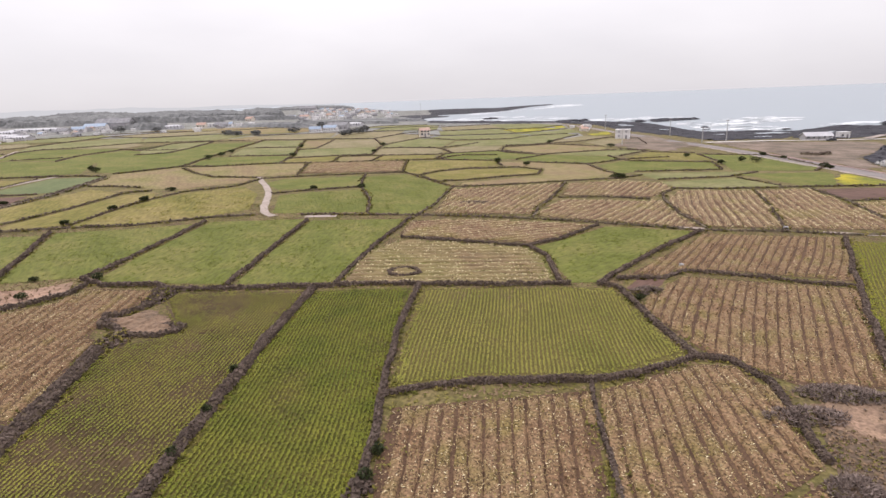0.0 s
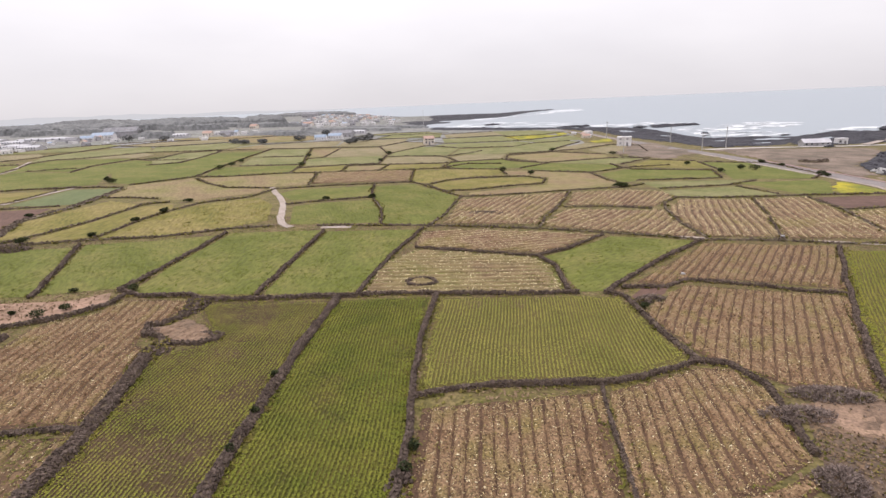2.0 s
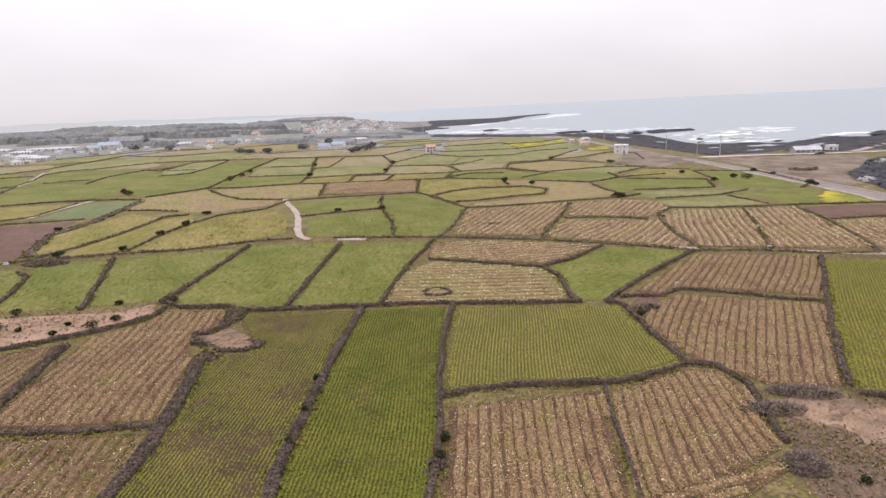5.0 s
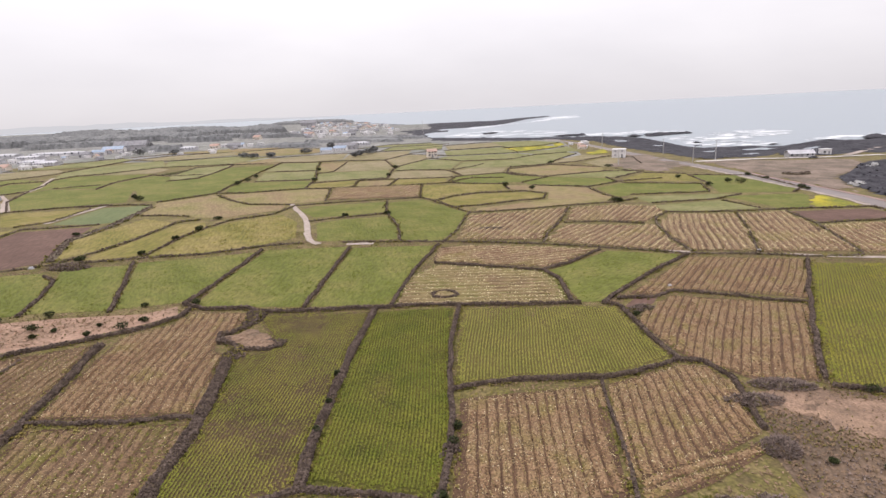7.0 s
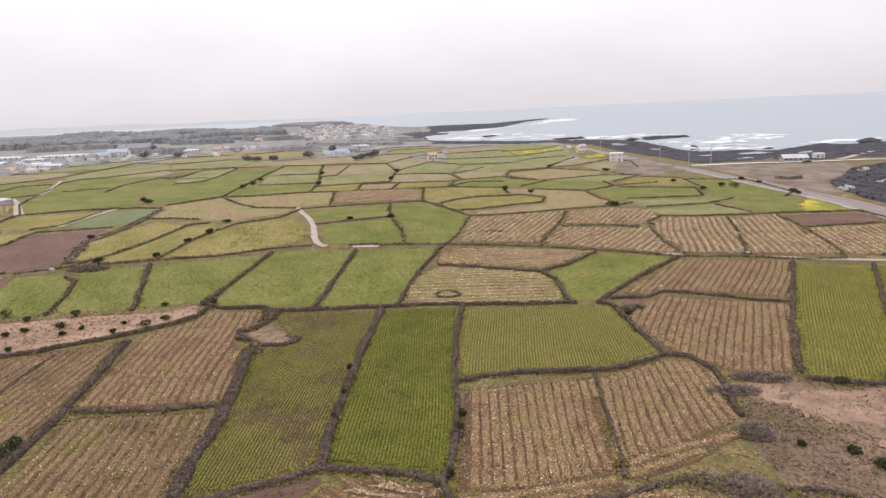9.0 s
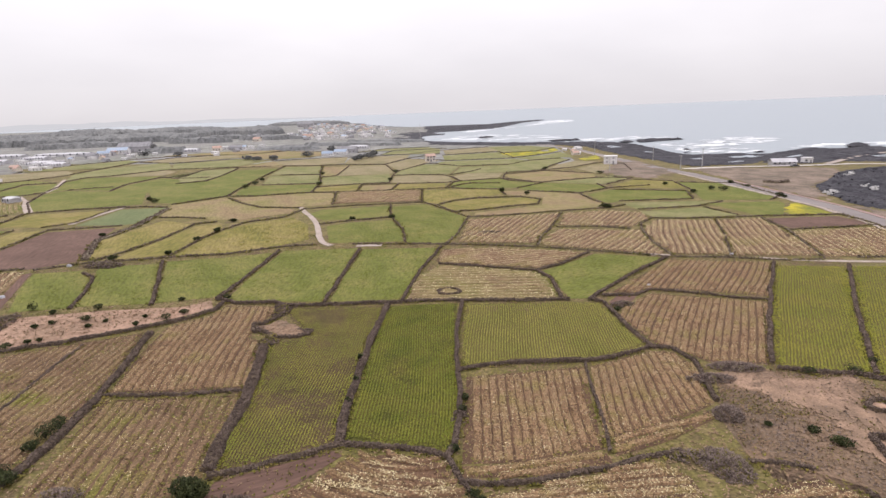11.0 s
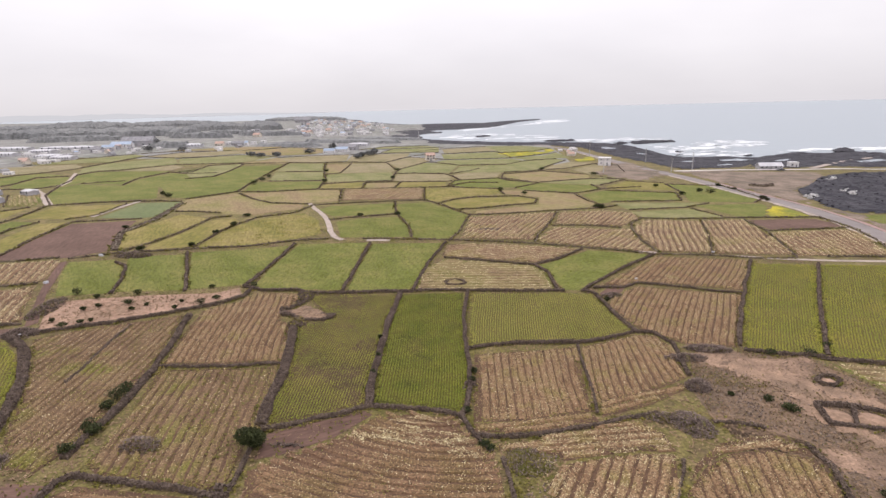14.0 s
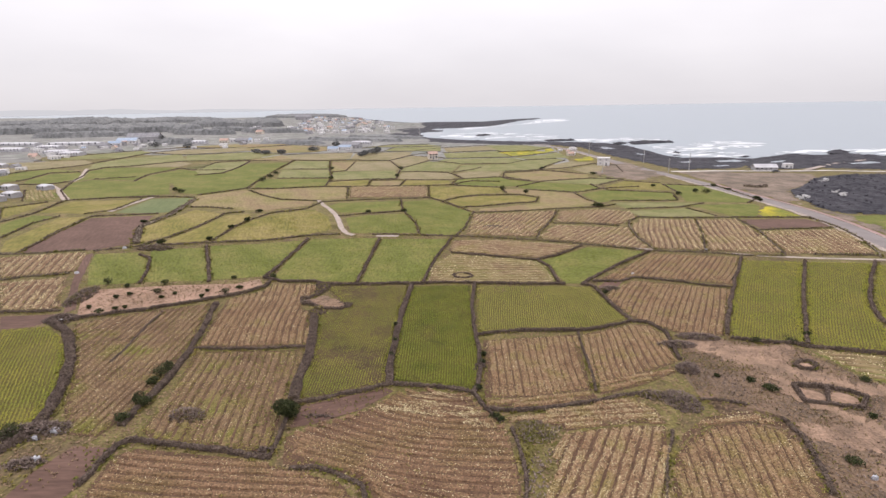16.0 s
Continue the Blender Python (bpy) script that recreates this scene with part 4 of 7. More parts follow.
meadow("green pasture plot between stone walls", [(-115.0, 178.3), (-120.3, 192.9), (-121.1, 204.2), (-89.6, 212.2), (-86.3, 190.2), (-107.0, 178.1)], "grass", "meadow")
meadow("fallow brown plot with thin dry grass", [(-114.2, 172.1), (-105.8, 175.2), (-84.7, 185.4), (-74.9, 187.2), (-67.3, 160.2), (-78.1, 154.5), (-92.9, 154.6), (-103.9, 162.1)], "brown", "fallow_field")
bed_field("harvested field with pale leafy rows on green soil", [(-73.3, 189.1), (-39.4, 197.0), (-35.1, 168.5), (-67.2, 161.6)], 81, straw=13, detail=1.8, spacing=2.3, bed="tan_bed", leaves="cream")
meadow("yellowing meadow plot between stone walls", [(-85.5, 190.4), (-86.1, 203.0), (-71.3, 211.6), (-65.3, 192.3)], "dry", "meadow")
meadow("fallow brown plot with thin dry grass", [(-69.1, 208.1), (-52.7, 213.1), (-52.1, 194.7), (-65.0, 192.3)], "brown", "fallow_field")
meadow("yellowing meadow plot between stone walls", [(-52.1, 213.2), (-30.6, 217.2), (-29.1, 200.6), (-51.6, 194.8)], "dry", "meadow")
meadow("green pasture plot between stone walls, distance haze in its colour", [(-88.4, 210.4), (-96.7, 235.2), (-90.8, 241.3), (-64.6, 251.6), (-57.8, 220.3), (-72.3, 215.4)], "hazed_grass", "meadow")
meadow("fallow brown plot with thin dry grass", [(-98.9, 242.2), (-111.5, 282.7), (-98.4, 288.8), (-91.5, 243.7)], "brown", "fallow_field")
meadow("yellowing meadow plot between stone walls, distance haze in its colour", [(-90.9, 243.8), (-97.7, 288.9), (-76.3, 296.9), (-63.7, 257.1), (-64.6, 251.6)], "hazed_dry", "meadow")
meadow("yellowing meadow plot between stone walls, distance haze in its colour", [(-57.2, 220.4), (-59.7, 242.5), (-52.4, 246.4), (-31.6, 245.6), (-28.0, 223.8), (-32.2, 218.9), (-52.4, 215.1)], "hazed_dry", "meadow")
meadow("green pasture plot between stone walls, distance haze in its colour", [(-60.0, 247.4), (-63.5, 259.8), (-51.6, 302.2), (-47.5, 299.6), (-30.1, 290.2), (-32.3, 252.9), (-53.1, 251.3)], "hazed_grass", "meadow")
meadow("yellowing meadow plot between stone walls, distance haze in its colour", [(-77.0, 300.2), (-68.4, 336.4), (-46.6, 325.2), (-53.1, 305.3), (-62.2, 265.6)], "hazed_dry", "meadow")
meadow("yellowing meadow plot between stone walls, distance haze in its colour", [(-104.8, 301.2), (-112.2, 343.7), (-73.3, 366.8), (-70.4, 336.0), (-78.4, 303.4)], "hazed_dry", "meadow")
meadow("green pasture plot between stone walls, distance haze in its colour", [(-95.6, 366.4), (-92.8, 398.8), (-56.8, 419.5), (-52.1, 376.7), (-74.0, 371.5)], "hazed_grass", "meadow")
meadow("green pasture plot between stone walls, distance haze in its colour", [(-120.2, 392.1), (-102.0, 420.3), (-68.8, 435.9), (-57.4, 425.4), (-93.9, 404.3)], "hazed_grass", "meadow")
meadow("yellowing meadow plot between stone walls, distance haze in its colour", [(-52.6, 403.1), (-17.8, 435.9), (-7.5, 397.7), (-46.8, 368.2)], "hazed_dry", "meadow")
meadow("green pasture plot between stone walls, distance haze in its colour", [(-48.0, 358.6), (-7.5, 387.3), (3.0, 344.2), (-42.3, 322.3)], "hazed_grass", "meadow")
meadow("green pasture plot between stone walls, distance haze in its colour", [(-47.2, 303.1), (-41.9, 318.6), (2.8, 336.1), (12.2, 323.0), (0.3, 299.8), (-29.1, 290.4)], "hazed_grass", "meadow")
meadow("green pasture plot between stone walls, distance haze in its colour", [(-30.4, 253.2), (-28.7, 284.3), (0.3, 296.5), (12.8, 296.0), (-1.9, 261.5)], "hazed_grass", "meadow")
meadow("yellowing meadow plot between stone walls, distance haze in its colour", [(-29.0, 243.7), (-21.3, 257.6), (-3.5, 258.6), (-6.0, 238.8), (-24.1, 226.6)], "hazed_dry", "meadow")
meadow("green pasture plot between stone walls", [(-29.0, 206.0), (-27.7, 219.7), (-24.0, 224.5), (-5.1, 234.5), (-0.7, 226.8), (11.8, 219.2), (4.3, 204.9), (-14.4, 201.5)], "grass", "meadow")
meadow("yellowing meadow plot between stone walls", [(-38.6, 195.4), (-14.3, 199.8), (-5.1, 198.0), (-3.8, 185.4), (-16.0, 178.8), (-25.1, 170.2), (-27.9, 163.0), (-34.4, 167.2)], "dry", "meadow")
meadow("yellowing meadow plot between stone walls", [(-26.4, 159.5), (-21.3, 168.1), (-13.4, 173.6), (3.4, 177.9), (10.2, 173.5), (8.9, 166.7), (-2.8, 161.0), (-12.6, 153.3), (-20.8, 150.8)], "dry", "meadow")
meadow("fallow brown plot with thin dry grass", [(-12.4, 146.6), (-1.8, 152.8), (10.6, 162.0), (12.2, 178.0), (-2.6, 185.7), (-3.8, 194.9), (6.5, 195.1), (27.2, 187.8), (30.8, 171.7), (33.9, 163.4), (26.5, 157.5), (16.4, 153.6), (-1.9, 144.0), (-13.2, 140.1)], "brown", "fallow_field")
meadow("fallow brown plot with thin dry grass", [(-2.6, 248.8), (19.4, 265.7), (43.7, 255.4), (41.7, 239.1), (16.3, 223.9), (0.8, 229.2)], "brown", "fallow_field")
meadow("green pasture plot between stone walls", [(2.9, 202.9), (14.6, 219.7), (38.8, 214.7), (41.6, 204.7), (29.1, 192.7), (6.6, 196.8)], "grass", "meadow")
meadow("green pasture plot between stone walls, distance haze in its colour", [(16.2, 221.9), (41.4, 236.9), (53.5, 250.2), (59.3, 238.1), (41.0, 216.9)], "hazed_grass", "meadow")
meadow("green pasture plot between stone walls, distance haze in its colour", [(0.4, 306.4), (14.2, 323.4), (34.9, 339.2), (39.6, 328.9), (29.7, 305.9), (16.7, 273.2), (-1.9, 258.9)], "hazed_grass", "meadow")
meadow("yellowing meadow plot between stone walls, distance haze in its colour", [(31.3, 303.0), (42.6, 322.3), (56.5, 314.9), (34.3, 282.3), (18.2, 270.8)], "hazed_dry", "meadow")
meadow("yellowing meadow plot between stone walls, distance haze in its colour", [(37.1, 277.3), (54.8, 304.7), (69.0, 304.5), (65.1, 269.5), (45.3, 255.7)], "hazed_dry", "meadow")
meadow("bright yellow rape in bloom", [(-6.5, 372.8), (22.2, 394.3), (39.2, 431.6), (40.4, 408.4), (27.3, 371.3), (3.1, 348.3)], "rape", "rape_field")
meadow("green pasture plot between stone walls, distance haze in its colour", [(2.9, 340.1), (26.6, 362.2), (40.0, 390.7), (45.5, 345.5), (35.3, 343.2), (14.4, 327.1)], "hazed_grass", "meadow")
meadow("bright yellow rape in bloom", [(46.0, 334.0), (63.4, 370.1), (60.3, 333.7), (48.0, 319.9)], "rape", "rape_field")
meadow("green pasture plot between stone walls, distance haze in its colour", [(-18.0, 442.8), (18.0, 452.3), (39.8, 438.3), (20.2, 399.0), (-6.5, 382.5)], "hazed_grass", "meadow")

# ---- field walls ----
stone_wall(1, 1, [(-9.0, 34.5), (-5.4, 36.4), (-1.5, 37.4), (8.4, 38.7), (12.6, 40.2), (17.0, 42.8), (19.2, 44.4)])
stone_wall(1.2, 1, [(19.2, 44.4), (18.2, 48.4), (17.1, 53.7), (16.2, 59.2), (15.3, 63.0), (13.0, 64.2)])
stone_wall(1.2, 1, [(-10.6, 61.7), (-10.5, 51.2), (-10.1, 42.4), (-9.0, 34.5), (-8.2, 28.5), (-7.8, 22.9), (-8.0, 17.8), (-8.6, 15.9)])
stone_wall(0.6, 0.8, [(8.7, 38.2), (8.5, 32.8), (8.5, 26.8), (8.5, 22.4), (8.2, 18.3)])
stone_wall(1.3, 1, [(19.2, 44.4), (22.3, 44.0), (24.1, 40.5), (23.7, 34.8), (23.1, 29.6)])
stone_wall(1.1, 1, [(-18.6, 60.9), (-10.6, 61.7), (-3.1, 62.3), (9.3, 63.7)])
stone_wall(1, 0.8, [(-7.1, 12.0), (-3.8, 12.0), (0.6, 12.8), (4.4, 14.3), (8.3, 15.7), (11.6, 17.4), (15.7, 18.7)])
stone_wall(1.7, 1, [(-24.2, 58.6), (-23.7, 49.4), (-23.3, 40.6), (-22.8, 34.3), (-22.0, 26.7), (-21.4, 21.2), (-20.7, 16.9)])
stone_wall(2.2, 1.1, [(-43.7, 55.5), (-42.0, 52.9)])
stone_wall(2, 1.2, [(-39.2, 39.0), (-36.7, 31.3), (-35.1, 25.1), (-34.2, 19.5), (-33.3, 14.7), (-32.4, 11.1)])
stone_wall(0.9, 0.8, [(-31.6, 6.8), (-31.1, 2.8), (-30.8, -0.1)])
stone_wall(1.4, 0.9, [(-31.9, 10.3), (-29.3, 11.3), (-26.7, 12.9), (-23.9, 14.3), (-20.6, 16.6)])
stone_wall(1.2, 0.9, [(-20.6, 16.6), (-18.0, 16.6), (-14.0, 16.6), (-10.8, 16.4), (-8.6, 15.6), (-7.4, 12.8)])
stone_wall(0.9, 0.7, [(-7.4, 12.8), (-6.0, 10.8), (-4.7, 9.1)])
stone_wall(0.7, 0.7, [(-3.5, 7.8), (-2.8, 4.8), (-2.3, 2.1), (-2.2, -1.4), (-2.3, -4.7)])
stone_wall(0.9, 0.8, [(-53.6, 23.7), (-48.6, 24.1), (-44.2, 24.7), (-38.2, 26.3), (-36.2, 26.5)])
stone_wall(1.5, 1.1, [(-60.3, 42.5), (-58.0, 36.0), (-55.4, 27.7), (-53.5, 20.7), (-52.5, 15.5), (-51.9, 10.5), (-51.5, 6.4), (-51.2, 2.9)])
stone_wall(1.3, 1, [(-81.5, 32.0), (-76.4, 35.4), (-71.5, 38.0), (-66.9, 41.6), (-61.9, 45.4), (-57.6, 48.6), (-54.9, 52.9), (-55.2, 56.9)])
stone_wall(1.3, 1, [(-57.4, 59.0), (-52.6, 56.9), (-45.5, 57.9), (-42.9, 56.0), (-35.0, 57.5), (-24.3, 59.4), (-18.6, 60.9)])
stone_wall(2, 1.2, [(-84.2, 30.4), (-80.0, 28.0), (-75.6, 24.0), (-70.8, 18.5), (-66.8, 12.8), (-64.2, 8.5), (-62.1, 4.7), (-61.0, 1.1), (-60.7, -1.7), (-61.4, -3.8)])
stone_wall(1.2, 1, [(-48.2, -7.6), (-48.4, -5.1), (-48.6, -2.8), (-48.9, -0.8), (-47.8, 0.3), (-45.5, 0.1), (-43.0, -0.0), (-39.3, -0.3), (-35.9, -0.4), (-33.1, -0.7), (-30.5, -0.7)])
stone_wall(0.7, 0.7, [(-68.0, 37.1), (-66.0, 28.4), (-64.1, 20.9), (-63.5, 17.6)])
stone_wall(0.9, 0.7, [(-27.6, -2.2), (-24.8, -1.9), (-22.7, -2.5), (-20.6, -3.4), (-19.3, -4.0), (-18.0, -6.6)])
stone_wall(0.6, 0.5, [(16.2, 10.0), (14.3, 5.3), (13.1, 1.3), (11.7, -3.1)])
stone_wall(0.9, 0.9, [(31.2, 14.3), (31.6, 10.7), (31.1, 7.4), (30.4, 3.9), (29.4, 0.3)])
stone_wall(0.8, 0.6, [(22.2, 17.9), (25.1, 17.8), (27.8, 17.2)])
stone_wall(1.3, 0.9, [(34.7, 39.1), (38.5, 38.2), (43.9, 38.3), (46.1, 37.2), (52.0, 36.7), (57.9, 35.9)])
stone_wall(1.2, 0.9, [(73.4, 90.9), (59.2, 64.1), (52.6, 50.8), (46.7, 38.6)])
stone_wall(1.3, 1, [(57.8, 91.2), (50.4, 76.3), (42.2, 58.4), (37.9, 48.8), (34.6, 40.7)])
stone_wall(1.4, 0.9, [(91.7, 93.0), (80.1, 76.4), (71.3, 62.4), (66.8, 52.7), (65.8, 48.0)])
stone_wall(0.9, 0.8, [(15.9, 66.5), (22.2, 67.4), (25.5, 70.7), (32.7, 69.7), (39.4, 67.5), (46.2, 66.6)])
stone_wall(1.2, 1, [(13.0, 64.2), (18.0, 71.8), (25.3, 81.9), (35.4, 94.5)])
stone_wall(1.2, 0.9, [(-42.8, 101.7), (-29.4, 103.1), (-15.9, 103.7), (-5.8, 103.2), (7.2, 101.9), (19.6, 99.3), (28.6, 97.6), (35.6, 95.1), (50.5, 95.6), (58.7, 94.0), (70.6, 95.2)])
stone_wall(1.2, 0.9, [(79.0, 97.5), (88.3, 98.9), (96.9, 99.1)])
stone_wall(1, 0.8, [(-17.7, 85.5), (-8.7, 84.1), (-2.8, 82.9), (4.3, 81.8), (9.7, 86.8), (17.9, 97.8)])
stone_wall(1.2, 0.8, [(4.3, 81.8), (7.3, 76.0), (8.0, 65.0)])
stone_wall(1.2, 1, [(-59.9, 93.6), (-58.3, 74.7), (-57.4, 59.0)])
stone_wall(1.2, 1, [(-39.6, 96.7), (-37.8, 75.2), (-36.3, 58.8)])
stone_wall(1.2, 1, [(-84.4, 82.4), (-75.4, 67.3), (-68.3, 54.7)])
stone_wall(1, 0.9, [(-96.3, 71.7), (-92.2, 69.8), (-86.0, 59.9), (-82.5, 51.6)])
stone_wall(1.2, 1, [(-110.2, 73.4), (-104.7, 77.6), (-101.4, 79.9), (-94.7, 82.0), (-85.5, 85.9), (-72.5, 89.7), (-61.3, 97.5), (-52.9, 100.9)])
stone_wall(1, 0.9, [(-19.0, 101.2), (-21.3, 80.2), (-22.0, 60.8)])
stone_wall(1.1, 0.9, [(-101.8, 80.4), (-99.8, 90.2), (-98.8, 103.4), (-100.0, 123.4), (-95.2, 127.2)])
stone_wall(3.4, 1.1, [(-104.4, 81.8), (-115.8, 100.7), (-117.2, 117.7), (-125.1, 147.1)])
stone_wall(1, 0.9, [(-85.7, 87.7), (-87.5, 103.6), (-87.5, 115.2), (-85.1, 126.8), (-76.0, 135.6), (-74.5, 143.6)])
stone_wall(1, 0.9, [(-113.3, 49.5), (-108.4, 53.0), (-102.1, 55.5)])
stone_wall(0.8, 0.7, [(-97.1, 33.2), (-91.3, 34.2), (-87.1, 35.3)])
stone_wall(1.2, 0.9, [(-127.4, 68.7), (-135.1, 90.2), (-141.5, 111.9), (-122.6, 119.7)])
stone_wall(1.1, 0.9, [(-130.6, 67.2), (-120.9, 70.2), (-113.2, 74.1)])
stone_wall(1.2, 1, [(-127.1, 150.6), (-138.4, 151.3), (-158.3, 145.2), (-171.6, 136.5), (-163.1, 113.0), (-162.7, 99.7)])
stone_wall(1, 0.9, [(-145.1, 81.9), (-151.8, 100.6), (-151.4, 110.3)])
stone_wall(1, 0.9, [(-60.4, 126.0), (-51.8, 131.3), (-39.7, 137.4), (-32.9, 120.5), (-29.2, 104.5)])
stone_wall(1, 0.9, [(-32.9, 165.8), (-23.5, 152.3), (-14.6, 139.5), (-16.5, 112.5), (-18.3, 102.7)])
stone_wall(1.2, 1, [(16.3, 148.8), (12.1, 129.5), (7.1, 112.3), (5.7, 103.6)])
stone_wall(1.1, 0.9, [(12.7, 126.0), (23.9, 127.0), (33.6, 125.1)])
stone_wall(1.2, 1, [(43.7, 141.1), (38.3, 131.9), (36.7, 123.2), (36.1, 109.7), (37.2, 97.1)])
stone_wall(1, 0.9, [(62.7, 140.3), (58.1, 120.3), (51.0, 97.4)])
stone_wall(1.3, 1, [(43.7, 141.1), (51.2, 140.4), (63.3, 142.3), (78.0, 145.7), (104.9, 150.0)])
stone_wall(1.3, 1, [(77.6, 143.7), (77.3, 124.8), (73.5, 107.4), (71.2, 96.4)])
stone_wall(1.1, 0.9, [(78.2, 126.5), (92.9, 130.4), (105.3, 134.0)])
stone_wall(1.4, 1.1, [(104.9, 150.0), (106.3, 135.8), (103.9, 120.0), (100.2, 107.7), (95.8, 97.3)])
stone_wall(1.1, 0.9, [(-145.2, 143.6), (-141.4, 122.6), (-146.7, 115.7)])
stone_wall(1.1, 0.9, [(-181.6, 119.0), (-175.0, 132.3)])
stone_wall(1.1, 0.9, [(-167.0, 104.1), (-181.6, 119.0)])
stone_wall(1.1, 0.9, [(-185.9, 132.8), (-205.4, 155.0)])
stone_wall(1.1, 0.9, [(48.4, 247.4), (58.0, 236.2), (42.9, 215.6)])
stone_wall(1.1, 0.9, [(42.7, 200.0), (72.0, 197.3), (68.6, 178.1), (39.8, 171.8)])
stone_wall(1.1, 0.9, [(77.2, 173.1), (64.8, 162.6), (43.0, 155.5)])
stone_wall(1.1, 0.9, [(66.3, 160.5), (72.6, 146.8)])
stone_wall(1.1, 0.9, [(75.0, 223.5), (100.3, 220.8), (103.7, 186.9), (96.4, 177.7)])
stone_wall(1.1, 0.9, [(75.1, 199.4), (75.0, 223.5)])
stone_wall(1.1, 0.9, [(58.5, 232.1), (75.5, 227.4)])

stone_wall(0.9, 0.8, [(-11.2, 66.1), (-11.9, 67.4), (-13.5, 68.0), (-15.1, 67.4), (-15.8, 66.1), (-15.1, 64.8), (-13.5, 64.2), (-11.9, 64.8), (-11.2, 66.1)], "small ring of stones round a grave in the field")
# walls of the outlying plots
stone_wall(1.1, 0.9, [(-253.0, 191.5), (-255.8, 211.1), (-250.7, 222.1), (-246.0, 239.3), (-247.4, 247.8), (-249.8, 273.2), (-254.5, 315.2), (-246.6, 345.2), (-215.0, 374.2)])
stone_wall(1.1, 0.9, [(-229.5, 176.4), (-230.5, 183.7), (-238.2, 205.2), (-226.7, 212.1)])
stone_wall(1.1, 0.9, [(-225.3, 163.4), (-220.0, 169.3), (-209.2, 169.6), (-206.2, 182.6), (-213.9, 199.0), (-226.1, 217.0), (-226.6, 232.2), (-217.4, 239.5), (-211.1, 255.4), (-203.5, 269.7), (-167.6, 284.1)])
stone_wall(1.1, 0.9, [(-172.5, 138.5), (-190.7, 157.0), (-204.9, 181.0)])
stone_wall(1.1, 0.9, [(-178.9, 187.6), (-186.2, 208.6), (-185.2, 235.3), (-173.0, 230.0), (-157.9, 235.6)])
stone_wall(1.1, 0.9, [(-201.3, 189.2), (-187.0, 199.9)])
stone_wall(1.1, 0.9, [(-174.5, 229.7), (-174.0, 237.5), (-180.6, 268.1), (-166.2, 281.0), (-139.6, 290.2)])
stone_wall(1.1, 0.9, [(-162.1, 211.1), (-152.5, 222.0), (-155.4, 243.9), (-163.7, 278.2)])
stone_wall(1.1, 0.9, [(-129.2, 156.4), (-117.5, 176.3), (-121.9, 196.3), (-126.6, 220.1), (-132.5, 251.3), (-138.9, 290.3)])
stone_wall(1.1, 0.9, [(-117.5, 176.3), (-106.4, 176.6), (-89.0, 186.3), (-75.3, 188.8), (-38.3, 198.9), (-28.7, 202.4), (-14.3, 199.8), (-5.1, 199.7), (-2.6, 185.7)])
stone_wall(1.1, 0.9, [(-114.7, 172.0), (-103.3, 160.8), (-91.9, 152.2), (-77.3, 152.1)])
stone_wall(1.1, 0.9, [(-138.9, 290.3), (-120.8, 290.8), (-103.9, 297.9), (-77.7, 300.0), (-69.1, 340.5), (-52.1, 376.7)])
stone_wall(1.1, 0.9, [(-123.0, 245.2), (-102.4, 249.3)])
stone_wall(1.1, 0.9, [(-117.3, 209.0), (-90.2, 214.1)])
stone_wall(1.1, 0.9, [(-115.5, 291.9), (-102.7, 249.2), (-90.8, 216.1), (-85.7, 188.6)])
stone_wall(1.1, 0.9, [(-97.4, 237.5), (-91.5, 243.7), (-98.5, 292.1)])
stone_wall(1.1, 0.9, [(-87.5, 202.7), (-71.8, 213.5), (-57.7, 218.2), (-62.0, 249.5), (-61.9, 265.7), (-52.0, 305.5), (-46.1, 303.3)])
stone_wall(1.1, 0.9, [(-77.7, 300.0), (-63.5, 259.8), (-61.9, 265.7)])
stone_wall(1.1, 0.9, [(-66.6, 192.1), (-69.0, 210.0), (-52.4, 215.1), (-52.1, 194.7)])
stone_wall(1.1, 0.9, [(-52.4, 215.1), (-32.2, 218.9), (-27.8, 221.8)])
stone_wall(1.1, 0.9, [(-61.1, 244.7), (-52.8, 248.8), (-35.0, 247.3), (-29.5, 238.9), (-24.0, 224.5), (-5.1, 234.5), (-0.7, 226.8), (12.8, 221.3)])
stone_wall(1.1, 0.9, [(-28.7, 202.4), (-27.1, 219.8), (-24.0, 224.5)])
stone_wall(1.1, 0.9, [(-28.0, 204.3), (-19.2, 217.3), (-5.1, 218.0)])
stone_wall(1.1, 0.9, [(-31.9, 248.0), (-21.5, 262.8), (-17.0, 274.8)])
stone_wall(1.1, 0.9, [(-46.1, 303.3), (-29.1, 290.4), (0.3, 299.8), (12.2, 323.0), (34.9, 339.2)])
stone_wall(1.1, 0.9, [(-1.9, 258.9), (16.5, 270.4), (29.7, 305.9), (39.6, 328.9)])
stone_wall(1.1, 0.9, [(-3.6, 234.8), (-2.9, 251.2), (19.6, 268.4), (43.7, 255.4)])
stone_wall(1.1, 0.9, [(-3.6, 234.8), (13.3, 221.4), (41.7, 239.1), (59.3, 238.1)])
stone_wall(1.1, 0.9, [(18.2, 270.8), (34.3, 282.3), (55.9, 311.4), (69.0, 304.5), (65.8, 269.6)])
stone_wall(1.1, 0.9, [(2.9, 202.9), (14.6, 219.7)])
stone_wall(1.1, 0.9, [(6.5, 195.1), (28.8, 191.2), (41.3, 203.0), (46.7, 207.3), (61.2, 213.4)])
stone_wall(1.1, 0.9, [(39.1, 216.6), (41.6, 204.7)])
